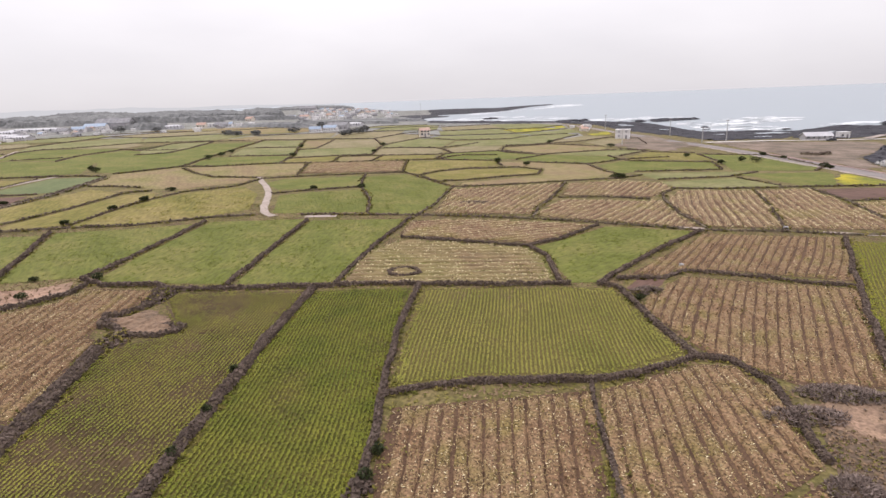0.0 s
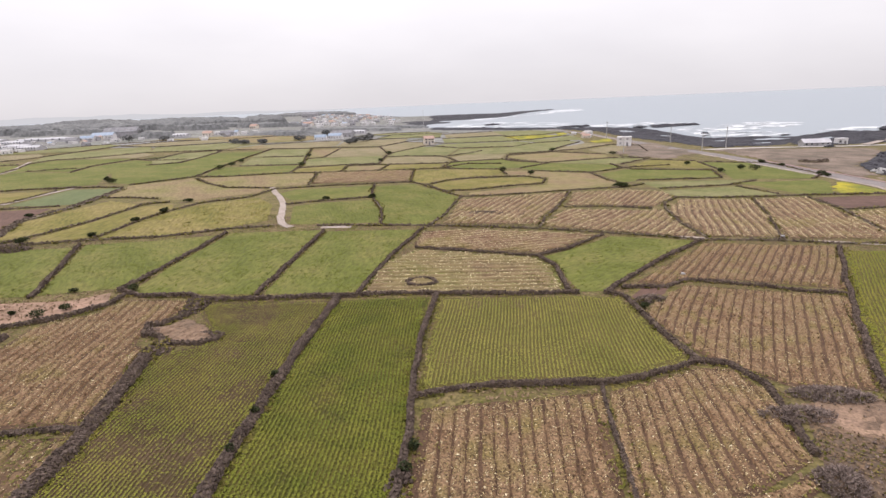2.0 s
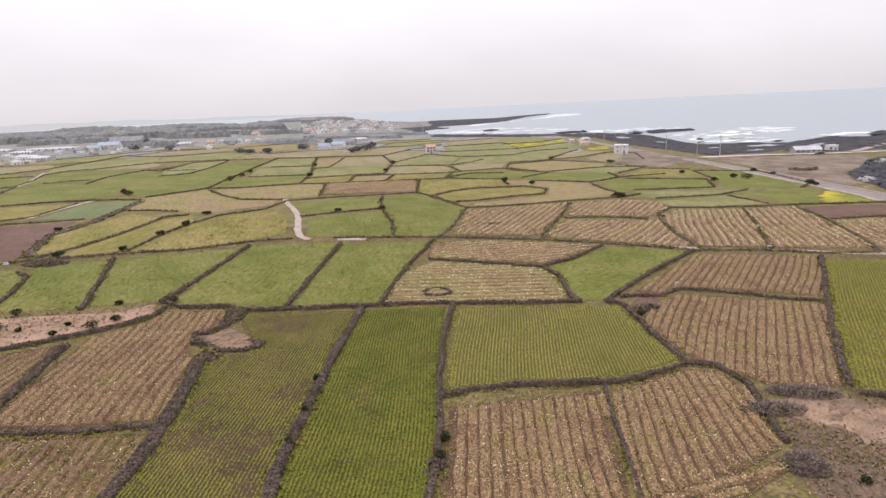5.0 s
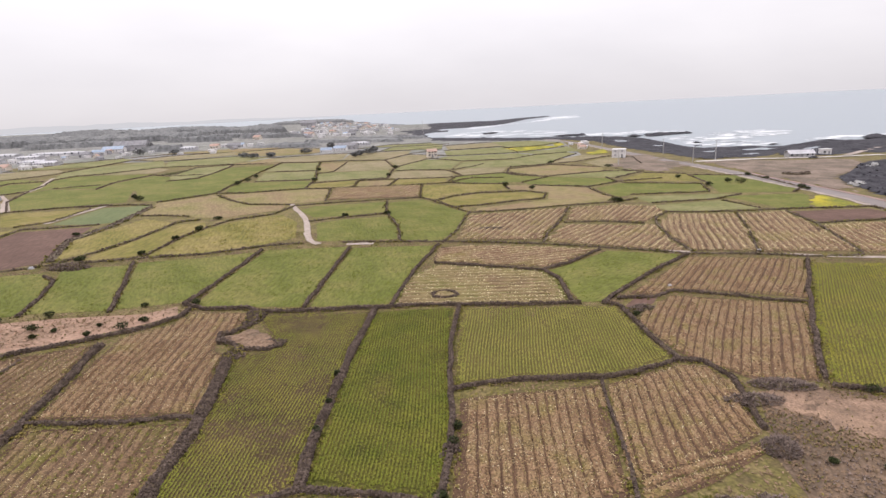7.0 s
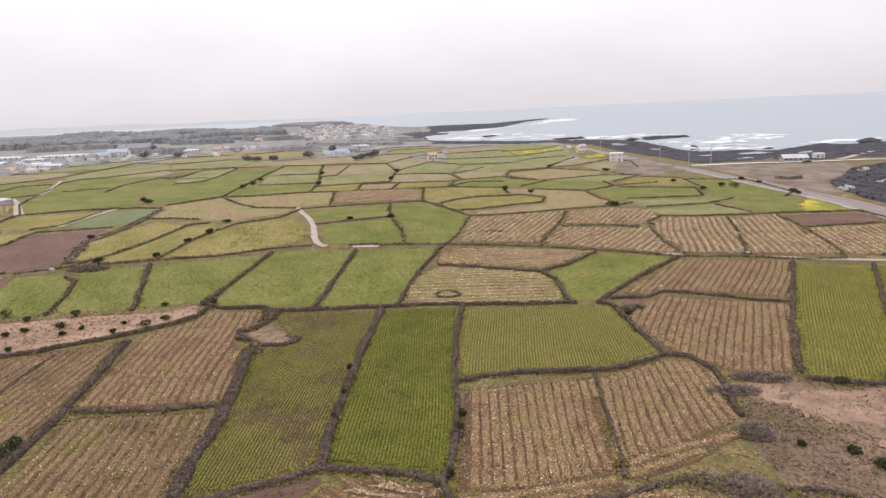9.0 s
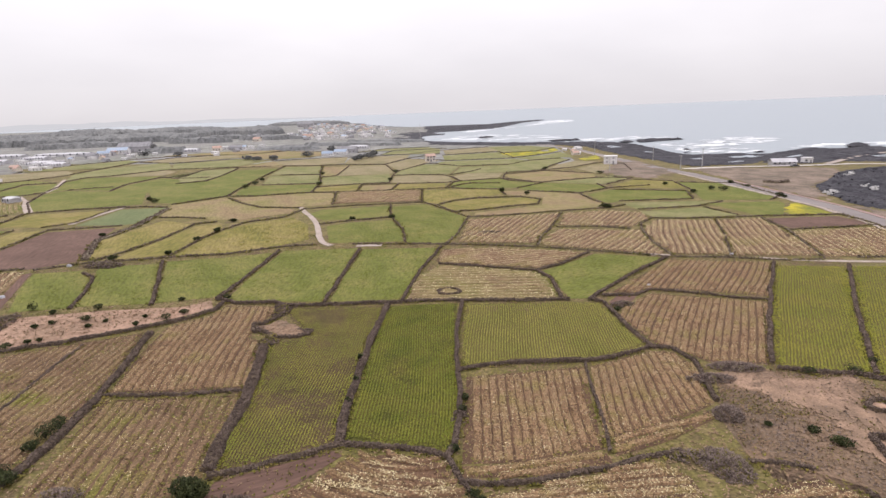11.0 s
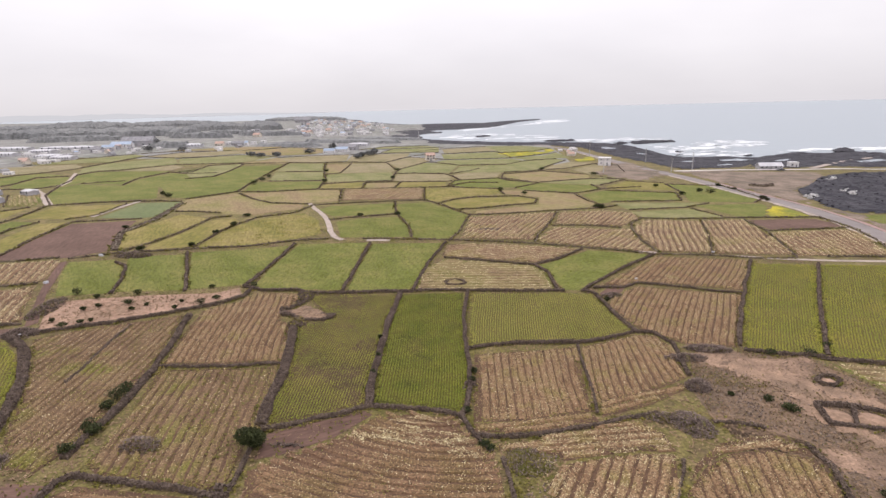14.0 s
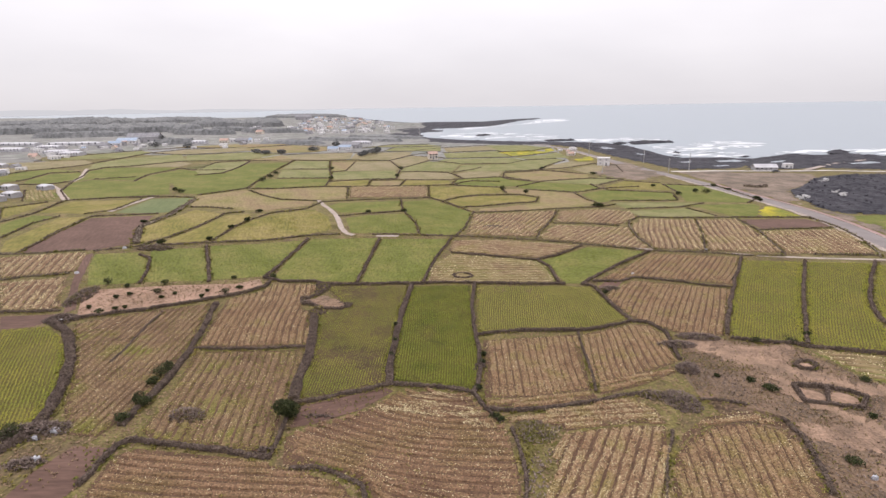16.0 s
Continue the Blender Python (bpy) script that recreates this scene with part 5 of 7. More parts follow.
stone_wall(1.1, 0.9, [(-27.6, 160.5), (-22.6, 169.2), (-13.5, 176.4), (3.5, 180.8), (10.8, 175.0), (9.2, 164.2), (-1.7, 158.7), (-12.5, 151.0), (-20.5, 147.5), (-27.6, 160.5)])
stone_wall(1.1, 0.9, [(27.4, 189.4), (30.8, 171.7), (35.3, 164.9)])
stone_wall(1.1, 0.9, [(-38.8, 198.8), (-34.2, 167.2)])
stone_wall(1.1, 0.9, [(-75.3, 142.9), (-74.4, 150.1), (-58.2, 157.9), (-32.9, 166.1)])
stone_wall(1.1, 0.9, [(-45.0, 161.4), (-40.3, 137.8)])
stone_wall(1.1, 0.9, [(-74.4, 187.3), (-66.9, 159.0)])
stone_wall(1.1, 0.9, [(-14.5, 138.9), (-1.9, 143.0), (16.2, 151.3), (32.9, 157.4), (40.7, 164.6)])
stone_wall(1.1, 0.9, [(-286.8, 248.7), (-287.6, 290.9), (-272.8, 329.2), (-254.7, 358.9)])
stone_wall(1.1, 0.9, [(-252.0, 311.5), (-223.0, 305.6), (-191.4, 334.4), (-161.0, 323.8)])
stone_wall(1.1, 0.9, [(-208.3, 370.3), (-184.0, 405.7), (-135.3, 394.0)])
stone_wall(1.1, 0.9, [(-159.4, 320.0), (-140.4, 337.2), (-113.4, 348.0), (-74.0, 371.5), (-53.2, 408.6), (-18.0, 442.8)])
stone_wall(1.1, 0.9, [(-95.6, 366.4), (-93.9, 404.3), (-52.5, 426.7)])
stone_wall(1.1, 0.9, [(-118.9, 386.8), (-103.2, 426.4), (-69.7, 443.1)])
stone_wall(1.1, 0.9, [(-48.5, 363.1), (-7.5, 392.4), (3.0, 344.2)])
stone_wall(1.1, 0.9, [(-44.2, 321.9), (2.9, 340.1), (40.0, 390.7)])
stone_wall(1.1, 0.9, [(-72.4, 335.5), (-44.6, 325.6)])
stone_wall(1.1, 0.9, [(-7.4, 377.4), (22.5, 399.6), (39.8, 438.3)])
stone_wall(1.1, 0.9, [(-118.3, 132.5), (-109.2, 132.9), (-101.8, 131.9)])

# ---- roads and tracks ----
M["white"] = material("white_paint", [(0.52, 0.5, 0.5), (0.64, 0.62, 0.62)], 3, 0.06, 0.7, 0.1, 0.3)
M["cream_wall"] = material("cream_render", [(0.5, 0.44, 0.38), (0.6, 0.54, 0.47)], 3, 0.08, 0.8, 0.1, 0.3)
M["grey_wall"] = material("grey_render", [(0.27, 0.26, 0.27), (0.36, 0.35, 0.36)], 3, 0.1, 0.85, 0.1, 0.3)
# orange and blue roofs are desaturated: distance haze is in the paint
M["orange_roof"] = material("hazed_orange_roof", [(0.34, 0.22, 0.18), (0.42, 0.3, 0.25)], 2, 0.12, 0.8, 0.2, 0.3)
M["blue_roof"] = material("hazed_blue_roof", [(0.25, 0.31, 0.4), (0.32, 0.37, 0.45)], 3, 0.1, 0.6, 0.1, 0.4)
M["grey_roof"] = material("grey_roof", [(0.16, 0.16, 0.17), (0.25, 0.24, 0.25)], 2, 0.12, 0.8, 0.2, 0.3)
M["pale_roof"] = material("pale_sheet_roof", [(0.36, 0.35, 0.37), (0.48, 0.47, 0.49)], 4, 0.08, 0.6, 0.1, 0.5)
M["pane"] = material("dark_window_glass", [(0.03, 0.035, 0.04), (0.05, 0.055, 0.06)], 2, 0.1, 0.15, 0)
M["pole"] = material("concrete_pole", [(0.33, 0.32, 0.31), (0.42, 0.41, 0.4)], 1, 0.1, 0.85, 0.1, 0.1)
M["twig"] = strewn_material("bare_twigs", [(0.0, (0.1, 0.075, 0.064)), (0.5, (0.17, 0.13, 0.112)), (1.0, (0.26, 0.203, 0.178))])
M["sand"] = material("sandy_earth", [(0.15, 0.102, 0.07), (0.215, 0.142, 0.098), (0.265, 0.176, 0.12)], 2.5, 0.3, bump_size=0.2)
M["pink_sand"] = material("pink_sandy_earth", [(0.13, 0.087, 0.06), (0.19, 0.125, 0.087), (0.25, 0.165, 0.115)], 3, 0.35, bump=0.5, bump_size=0.3)
M["trunk"] = material("bark", [(0.06, 0.045, 0.035), (0.10, 0.08, 0.06)], 0.5, 0.2, 0.9, 0.5, 0.05)
# leaf colour lifted to grey: the haze over the far trees is in it
M["hazed_wood_leaf"] = material("hazed_far_woodland", [(0.135, 0.136, 0.138), (0.175, 0.175, 0.172)], 40, 0.3, 0.9, 0, 3.0)
M["plastic"] = material("white_plastic_sheet", [(0.42, 0.42, 0.45), (0.55, 0.55, 0.58)], 0.6, 0.1, 0.4, 0.4, 0.2)
M["car"] = material("dark_car_paint", [(0.04, 0.04, 0.045), (0.06, 0.06, 0.065)], 2, 0.05, 0.3, 0)


def ribbon(name, pts, width, mat, lift=0.1, parent=None, shift=0.0, step=2.0, ragged=0.0):
    """A strip of constant width along pts, laid on the ground."""
    rng = rng_next()
    p = np.array(pts, float)
    cum = np.concatenate([[0], np.cumsum(np.hypot(*np.diff(p, axis=0).T))])
    n = max(2, int(cum[-1] / step))
    t = np.linspace(0, cum[-1], n + 1)
    q = np.column_stack([np.interp(t, cum, p[:, 0]), np.interp(t, cum, p[:, 1])])
    for _ in range(2):
        q[1:-1] = (q[:-2] + 2 * q[1:-1] + q[2:]) / 4
    d = np.gradient(q, axis=0)
    d /= np.linalg.norm(d, axis=1)[:, None]
    s = np.stack([-d[:, 1], d[:, 0]], 1)
    rows = []
    for o in (-0.5, -0.2, 0.2, 0.5):
        w = shift + o * width * (1 + ragged * rng.normal(size=n + 1))
        e = q + s * w[:, None]
        rows.append(np.column_stack([e, [gz(x, y) + lift for x, y in e]]))
    v = np.concatenate(rows)
    m = n + 1
    f = [(j * m + i, j * m + i + 1, (j + 1) * m + i + 1, (j + 1) * m + i) for j in range(3) for i in range(n)]
    return mesh_object(name, v, f, [M[mat]], parent)


ROAD = [(107.8, 87.7), (105.9, 99.8), (107.0, 112.9), (108.5, 124.8), (109.9, 142.0), (109.4, 162.5), (106.2, 182.3), (101.6, 204.4), (97.5, 227.8), (91.8, 253.6), (83.4, 279.0), (74.2, 312.6), (68.7, 364.4), (59.6, 421.0), (43.8, 455.5), (24.4, 477.3)]
road = tagged(ribbon("road", ROAD, 7.0, "asphalt", 0.14), "grey asphalt coast road with worn edge lines", "road", kind="structure")
tagged(ribbon("cycle_lane", ROAD[:9], 1.7, "red", 0.2, road, -4.6), "faded red cycle lane")
tagged(ribbon("kerb", ROAD[:9], 0.25, "lane", 0.26, road, -3.6))
tagged(ribbon("edge_line", ROAD[:12], 0.15, "lane", 0.16, road, 3.2))
tagged(ribbon("shoulder", ROAD, 2.2, "lane", 0.1, road, 4.2, ragged=0.3))
tagged(ribbon("shore_road", [(94.9, 276.0), (117.2, 283.1), (142.1, 289.1), (171.9, 297.0), (199.1, 305.1), (228.1, 300.7), (254.9, 289.4)], 4.0, "concrete", 0.3), "pale concrete road along the shore", "road", kind="structure")
tagged(ribbon("shore_track", [(182.9, 302.6), (207.5, 329.6), (229.6, 349.9), (263.5, 372.4)], 4.0, "lane", 0.6), "pale track running out over the rocks", "track", kind="structure")
tagged(ribbon("gravel_track", [(-76.9, 153.3), (-72.7, 145.5), (-67.5, 137.5), (-62.3, 128.1), (-58.3, 118.7), (-55.1, 110.0), (-51.7, 103.0), (-48.4, 100.0)], 1.7, "lane", 0.1, step=1.0, ragged=0.12), "pale gravel farm track between stone walls", "track", kind="structure")
tagged(ribbon("gravel_track", [(-208.2, 170.9), (-194.1, 159.0), (-181.4, 146.9), (-171.4, 137.0)], 2.6, "lane", 0.12, ragged=0.08), "pale gravel farm track beside a hut", "track", kind="structure")
tagged(ribbon("gravel_track", [(-205.0, 180.3), (-210.8, 192.7), (-220.9, 207.9), (-232.9, 224.9)], 2.2, "lane", 0.12), "pale gravel track through green plots", "track", kind="structure")
tagged(ribbon("farm_path", [(-140.7, 120.1), (-142.9, 133.6), (-144.0, 149.4)], 1.8, "lane", 0.12), "narrow pale concrete farm path", "path", kind="structure")
tagged(ribbon("farm_path", [(55.8, 95.7), (64.5, 94.3), (77.1, 94.0), (95.6, 95.1), (107.2, 95.8)], 1.5, "lane", 0.1), "narrow pale concrete path under a stone wall", "path", kind="structure")
tagged(ribbon("farm_path", [(-41.5, 100.3), (-35.0, 101.3)], 2.0, "lane", 0.1), "short pale concrete field entrance", "path", kind="structure")
tagged(ribbon("farm_path", [(32.3, 96.8), (36.7, 96.3)], 2.0, "lane", 0.1), "short pale concrete field gate", "path", kind="structure")
SANDY = [(26.4, 36.6), (32.6, 31.6), (35.7, 29.9), (40.2, 27.5), (45.0, 24.7), (50.7, 21.9)]
SANDY_LOW = [(33.9, 29.7), (36.4, 25.3), (35.7, 20.1), (39.1, 17.0), (43.6, 11.5)]
tagged(ribbon("dirt_track", SANDY, 3.4, "sand", 0.09, step=0.5, ragged=0.4), "rutted dry dirt track over the heath", "track", kind="structure")
tagged(ribbon("dirt_track", SANDY_LOW, 2.2, "sand", 0.11, step=0.5, ragged=0.5), "worn sandy track past the grave plots", "track", kind="structure")


# ---- shore ----
def drape(name, poly, mat, step, rise, rough_size, lift=0.1, jag=0.5):
    """Broken ground laid over the land: a fine sheet with a ragged edge and uneven height."""
    p = np.array(poly)
    xs = np.arange(p[:, 0].min() - step, p[:, 0].max() + step, step)
    ys = np.arange(p[:, 1].min() - step, p[:, 1].max() + step, step)
    X, Y = np.meshgrid(xs, ys)
    rng = rng_next()
    X, Y = X + rng.uniform(-0.3, 0.3, X.shape) * step, Y + rng.uniform(-0.3, 0.3, Y.shape) * step
    x, y = X.ravel(), Y.ravel()
    d = edge_distance(x, y, list(poly) + [poly[0]])
    s = np.where(inside(x, y, poly), d, -d) + jag * step * 2 * patch_noise(x, y, step * 4, 9)
    h = np.abs(patch_noise(x, y, rough_size, 2)) + 0.6 * np.abs(patch_noise(x, y, rough_size * 0.35, 3)) + 0.12 * rng.random(len(x))
    z = np.maximum(land_height(x, y), SEA - 0.5) + lift + rise * h * np.clip(s / (2 * step), 0, 1) - np.clip(-s, 0, 1) * min(0.4, 0.1 * step)
    i = np.arange(len(x)).reshape(X.shape)
    f = np.stack([i[:-1, :-1].ravel(), i[:-1, 1:].ravel(), i[1:, 1:].ravel(), i[1:, :-1].ravel()], 1)
    f = f[(s[f] > 0).sum(1) >= 3]
    used, inv = np.unique(f, return_inverse=True)
    return mesh_object(name, np.column_stack([x, y, z])[used], inv.reshape(f.shape), [M[mat]])


LAVA = "black lava rock shore with pools and ledges"
tagged(drape("lava_shore", [(125.4, 207.1), (143.0, 230.6), (167.1, 263.6), (194.9, 286.6), (221.2, 290.0), (269.9, 282.0), (212.3, 173.0), (146.7, 143.5), (137.2, 159.7), (123.8, 159.6), (118.7, 168.5)], "lava", 1.8, 1.5, 7, 0.0), LAVA, "rock", kind="structure")
tagged(drape("lava_shore", [(151.7, 313.4), (180, 373), (205, 401), (236, 428), (250, 408), (266, 426), (283, 440), (296, 406), (335, 387), (279.0, 305.1), (233.5, 309.1), (210.5, 319.5), (198.2, 322.0), (177.6, 308.6), (170.2, 310.8)], "lava", 3.0, 1.6, 12, 0.0), LAVA, "rock", kind="structure")
tagged(drape("lava_shore", [(68, 579), (108, 558), (126, 518), (128, 466), (127, 423), (137, 399), (175, 398), (180, 369), (146.6, 307.6), (101.6, 285.4), (99.0, 293.3), (87.7, 357.0), (80.0, 403.3), (71.1, 467.6), (35.1, 476.6)], "lava", 3.2, 1.6, 14, 0.0), LAVA, "rock", kind="structure")
tagged(drape("lava_shore", [(-108, 680), (-67, 641), (-22, 606), (24, 592), (68, 579), (34.5, 468.6), (2.5, 456.1), (-40.3, 467.2), (-73.9, 474.4)], "lava", 4.0, 1.2, 14, 0.0), LAVA, "rock", kind="structure")
tagged(drape("lava_spit", [(-146, 945), (-91, 926), (-53, 983), (-24, 1000), (11, 1152), (40, 1282), (94, 1389), (101, 1480), (16, 1370), (-52, 1234), (-117, 1220), (-160, 1268), (-190, 1205)], "lava", 6.0, 0.9, 20, 0.0), "long low spit of dark rock in the sea", "rock", kind="structure")
for outline in ([(113, 550), (127, 573), (133, 556), (121, 533)], [(134, 564), (158, 588), (186, 580), (183, 559), (153, 546), (133, 533)], [(145, 443), (154, 448), (152, 437), (143, 433)],
                [(135, 409), (144, 413), (140, 402), (134, 400)], [(187, 406), (197, 410), (194, 402), (185, 397)], [(45, 609), (84, 624), (83, 595), (50, 590)], [(-41, 720), (-18, 737), (-19, 704), (-36, 694)],
                [(268, 436), (289, 456), (292, 445), (276, 421), (259, 412)]):
    tagged(drape("sea_rock", outline, "lava", 2.0, 1.8, 8, 0.9, 0.3), "dark rock reef awash in the surf", "rock", "reefs off the shore")

SAND = "dry beige waste ground with thin grass"
tagged(drape("waste_ground", [(76.7, 342.8), (87.3, 293.7), (93.2, 268.0), (66.5, 235.7), (48.8, 249.7), (49.0, 269.4)], "waste", 4.0, 0.1, 10, 0.12), SAND, "ground", kind="structure")
tagged(drape("waste_ground", [(97.3, 281.8), (132.4, 281.0), (166.6, 286.4), (180.9, 283.8), (148.0, 235.3), (127.9, 210.7), (121.6, 186.2), (112.8, 182.1), (109.3, 199.6), (101.2, 238.2)], "waste", 3.0, 0.15, 10, 0.12), SAND, "ground", kind="structure")
tagged(drape("roadside_verge", [(119.6, 191.3), (118.1, 167.3), (122.5, 157.3), (134.1, 145.8), (129.2, 111.9), (111.9, 93.0), (114.3, 124.3), (116.3, 153.3), (115.2, 173.8)], "waste", 2.0, 0.15, 6, 0.06), "dry pinkish roadside verge", "verge", kind="structure")
tagged(drape("roadside_lawn", [(119.9, 152.9), (136.5, 158.6), (146.7, 143.5), (125.9, 111.4), (119.8, 132.7), (119.3, 142.6)], "grass", 2.0, 0.15, 6, 0.2), "patch of green grass beside the road", "grass", kind="structure")


def surf(poly, step, cover, size):
    """White water: broken sheets of foam just over the sea."""
    p = np.array(poly)
    xs = np.arange(p[:, 0].min(), p[:, 0].max(), step)
    ys = np.arange(p[:, 1].min(), p[:, 1].max(), step)
    X, Y = np.meshgrid(xs, ys)
    x, y = X.ravel(), Y.ravel()
    n = patch_noise(x, y * 1.6, size, 21) + 0.5 * patch_noise(x, y, size * 0.3, 22)
    d = edge_distance(x, y, list(poly) + [poly[0]])
    on = inside(x, y, poly) & (n + 0.4 * np.clip(d / (4 * step), 0, 1) - 0.2 > 0.35 - cover)
    z = SEA + 0.15 + 0.5 * np.abs(n)
    i = np.arange(len(x)).reshape(X.shape)
    f = np.stack([i[:-1, :-1].ravel(), i[:-1, 1:].ravel(), i[1:, 1:].ravel(), i[1:, :-1].ravel()], 1)
    f = f[on[f].sum(1) >= 3]
    if len(f):
        used, inv = np.unique(f, return_inverse=True)
        tagged(mesh_object("surf", np.column_stack([x, y, z])[used], inv.reshape(f.shape), [M["foam"]]), "white surf breaking on the reef", "surf", kind="stuff")


surf([(204, 410), (254, 464), (337, 470), (408, 454), (360, 394), (299, 410), (285, 451), (260, 422), (239, 433)], 2.5, 0.3, 18)
surf([(164, 495), (209, 565), (248, 569), (270, 543), (244, 489), (203, 468), (160, 459)], 2.5, 0.24, 16)
surf([(140, 517), (173, 537), (179, 457), (210, 434), (185, 381), (140, 408), (130, 438)], 2.5, 0.1, 14)
surf([(69, 588), (81, 635), (150, 637), (199, 601), (188, 576), (139, 589), (110, 566)], 3.0, 0.2, 14)
surf([(47, 1115), (85, 1333), (165, 1370), (160, 1248), (82, 1105)], 5.0, 0.35, 40)
surf([(-98, 887), (12, 1095), (84, 1135), (10, 992), (-56, 843)], 5.0, 0.2, 40)
surf([(-102, 691), (-104, 771), (-36, 806), (82, 703), (71, 606), (-30, 637)], 4.0, 0.08, 30)


# ---- stones, heaps, bushes ----
def heap(centre, rx, ry, high, turn, label, mat="stone", size=0.3, twigs=0, weeds=0):
    """A low mound of loose stones, with brush over it."""
    rng = rng_next()
    a = radians(turn)
    n = int((0.5 if twigs > 5 else 2.2) * rx * ry / size ** 2)
    r, th = np.sqrt(rng.random(n)), rng.uniform(0, 2 * np.pi, n)
    u, v = r * np.cos(th) * rx, r * np.sin(th) * ry
    x, y = centre[0] + u * math.cos(a) - v * math.sin(a), centre[1] + u * math.sin(a) + v * math.cos(a)
    z = -SLOPE * x + high * (1 - r ** 2) * rng.uniform(0.4, 1.05, n)
    sv, sf = stones(np.column_stack([x, y, z]), size * rng.uniform(0.6, 1.4, (n, 3)), rng)
    ob = tagged(mesh_object("rubble_mound", sv, sf, [M[mat]]), label, "stone heap", kind="stuff")
    for kind, count in (("twig", twigs), ("weed", weeds)):
        if count:
            k = int(count * rx * ry * 8)
            r, th = np.sqrt(rng.random(k)) * 1.1, rng.uniform(0, 2 * np.pi, k)
            u, v = r * np.cos(th) * rx, r * np.sin(th) * ry
            x, y = centre[0] + u * math.cos(a) - v * math.sin(a), centre[1] + u * math.sin(a) + v * math.cos(a)
            vv, ff = tufts(np.column_stack([x, y, -SLOPE * x + high * np.clip(1 - r ** 2, 0, 1) * 0.95]), 0.42 if kind == "twig" else 0.3, 5, rng, 0.45, 0.4 if kind == "twig" else 1.0)
            part("brush" if kind == "twig" else "undergrowth", vv, ff, [M[kind]], ob, "stuff")
    return ob


stone_wall(1.1, 1.0, [(-43.1, 56.2), (-41.8, 52.3), (-41.8, 50.6), (-43.2, 47.6), (-44.7, 47.1), (-43.6, 44.6), (-41.1, 44.4), (-39.5, 43.0), (-35.6, 42.9), (-34.0, 44.1), (-33.9, 45.6)], "broken basalt wall round a rubble platform")
tagged(drape("platform_earth", [(-44.2, 46.7), (-42.7, 47.6), (-41.3, 50.0), (-39.2, 48.8), (-37.2, 47.2), (-34.3, 45.7), (-34.3, 44.5), (-35.9, 43.2), (-39.6, 43.3), (-41.1, 44.6), (-43.3, 44.9)], "scrub", 0.45, 0.6, 1.2, 0.1, 1.2), "dry pinkish earth and rubble inside a low wall", "ground", kind="structure")
heap((-35.5, 45.4), 1.9, 1.3, 0.45, -5, "pale and dark stones spilled on the platform", size=0.3)
heap((-43.0, 45.7), 1.6, 1.0, 0.35, 0, "grey brush over stones on the platform", twigs=7)
heap((-42.4, 53.7), 1.6, 3.0, 0.9, 0, "rubble heap where field walls meet", weeds=2)
heap((-39.4, 41.4), 1.6, 2.6, 0.8, 0, "rubble heap where field walls meet", weeds=2)
heap((-44.4, 5.8), 2.4, 1.5, 0.8, 0, "grassed stone heap in the harvested field", "dirt", size=0.2, twigs=9, weeds=2)
heap((19.6, 17.1), 2.2, 2.7, 0.7, 20, "grey heap of stones overgrown with brambles", twigs=8, weeds=1)
heap((16.4, 18.1), 2.4, 1.1, 0.5, 0, "low stones overgrown with brambles", twigs=7, weeds=3)
heap((23.3, 26.5), 1.8, 1.5, 1.0, 30, "brush-covered heap of stones at the field corner", twigs=12)
heap((24.2, 35.0), 1.2, 3.4, 0.7, 100, "overgrown broken stone wall", twigs=8)
heap((29.0, 38.8), 3.5, 1.3, 0.6, 0, "low brambles over scattered stones", twigs=10)
heap((18.6, 62.2), 2.2, 1.2, 0.4, 30, "stony waste corner with brown brush", twigs=9, weeds=3)
heap((-83.5, 31.7), 3.0, 2.2, 0.9, 10, "pale stones heaped at the lane corner", twigs=3)
heap((-88.7, 42.9), 2.0, 5.5, 0.9, 15, "wide bank of grey stones beside the lane", twigs=6, weeds=2)
heap((-31.5, -0.2), 1.3, 0.9, 0.9, 0, "heap of grey stones at the wall's end", size=0.3)
heap((-7.9, 23.1), 1.0, 1.5, 0.8, 0, "spill of grey stones from the wall", size=0.28)
heap((-96.3, 78.2), 4.5, 2.5, 0.8, 0, "stony waste corner with dry grass", twigs=4, weeds=2)
heap((-60.5, 0.4), 4.5, 1.8, 1.0, 20, "wide stone bank with rubbish on it", twigs=3)
heap((-56.6, -5.0), 2.0, 1.0, 0.5, 15, "low grey spoil heap at the field edge", twigs=5)
heap((-27.8, 7.7), 2.2, 0.5, 0.3, 0, "line of low stones in dry grass", size=0.25)
heap((-0.8, 7.8), 2.4, 2.2, 0.12, 0, "overgrown hollow with grey brush", size=0.16, twigs=6, weeds=12)
heap((-6.8, 117.6), 4.0, 1.5, 0.3, 0, "patch of dark brush in the field", twigs=6)


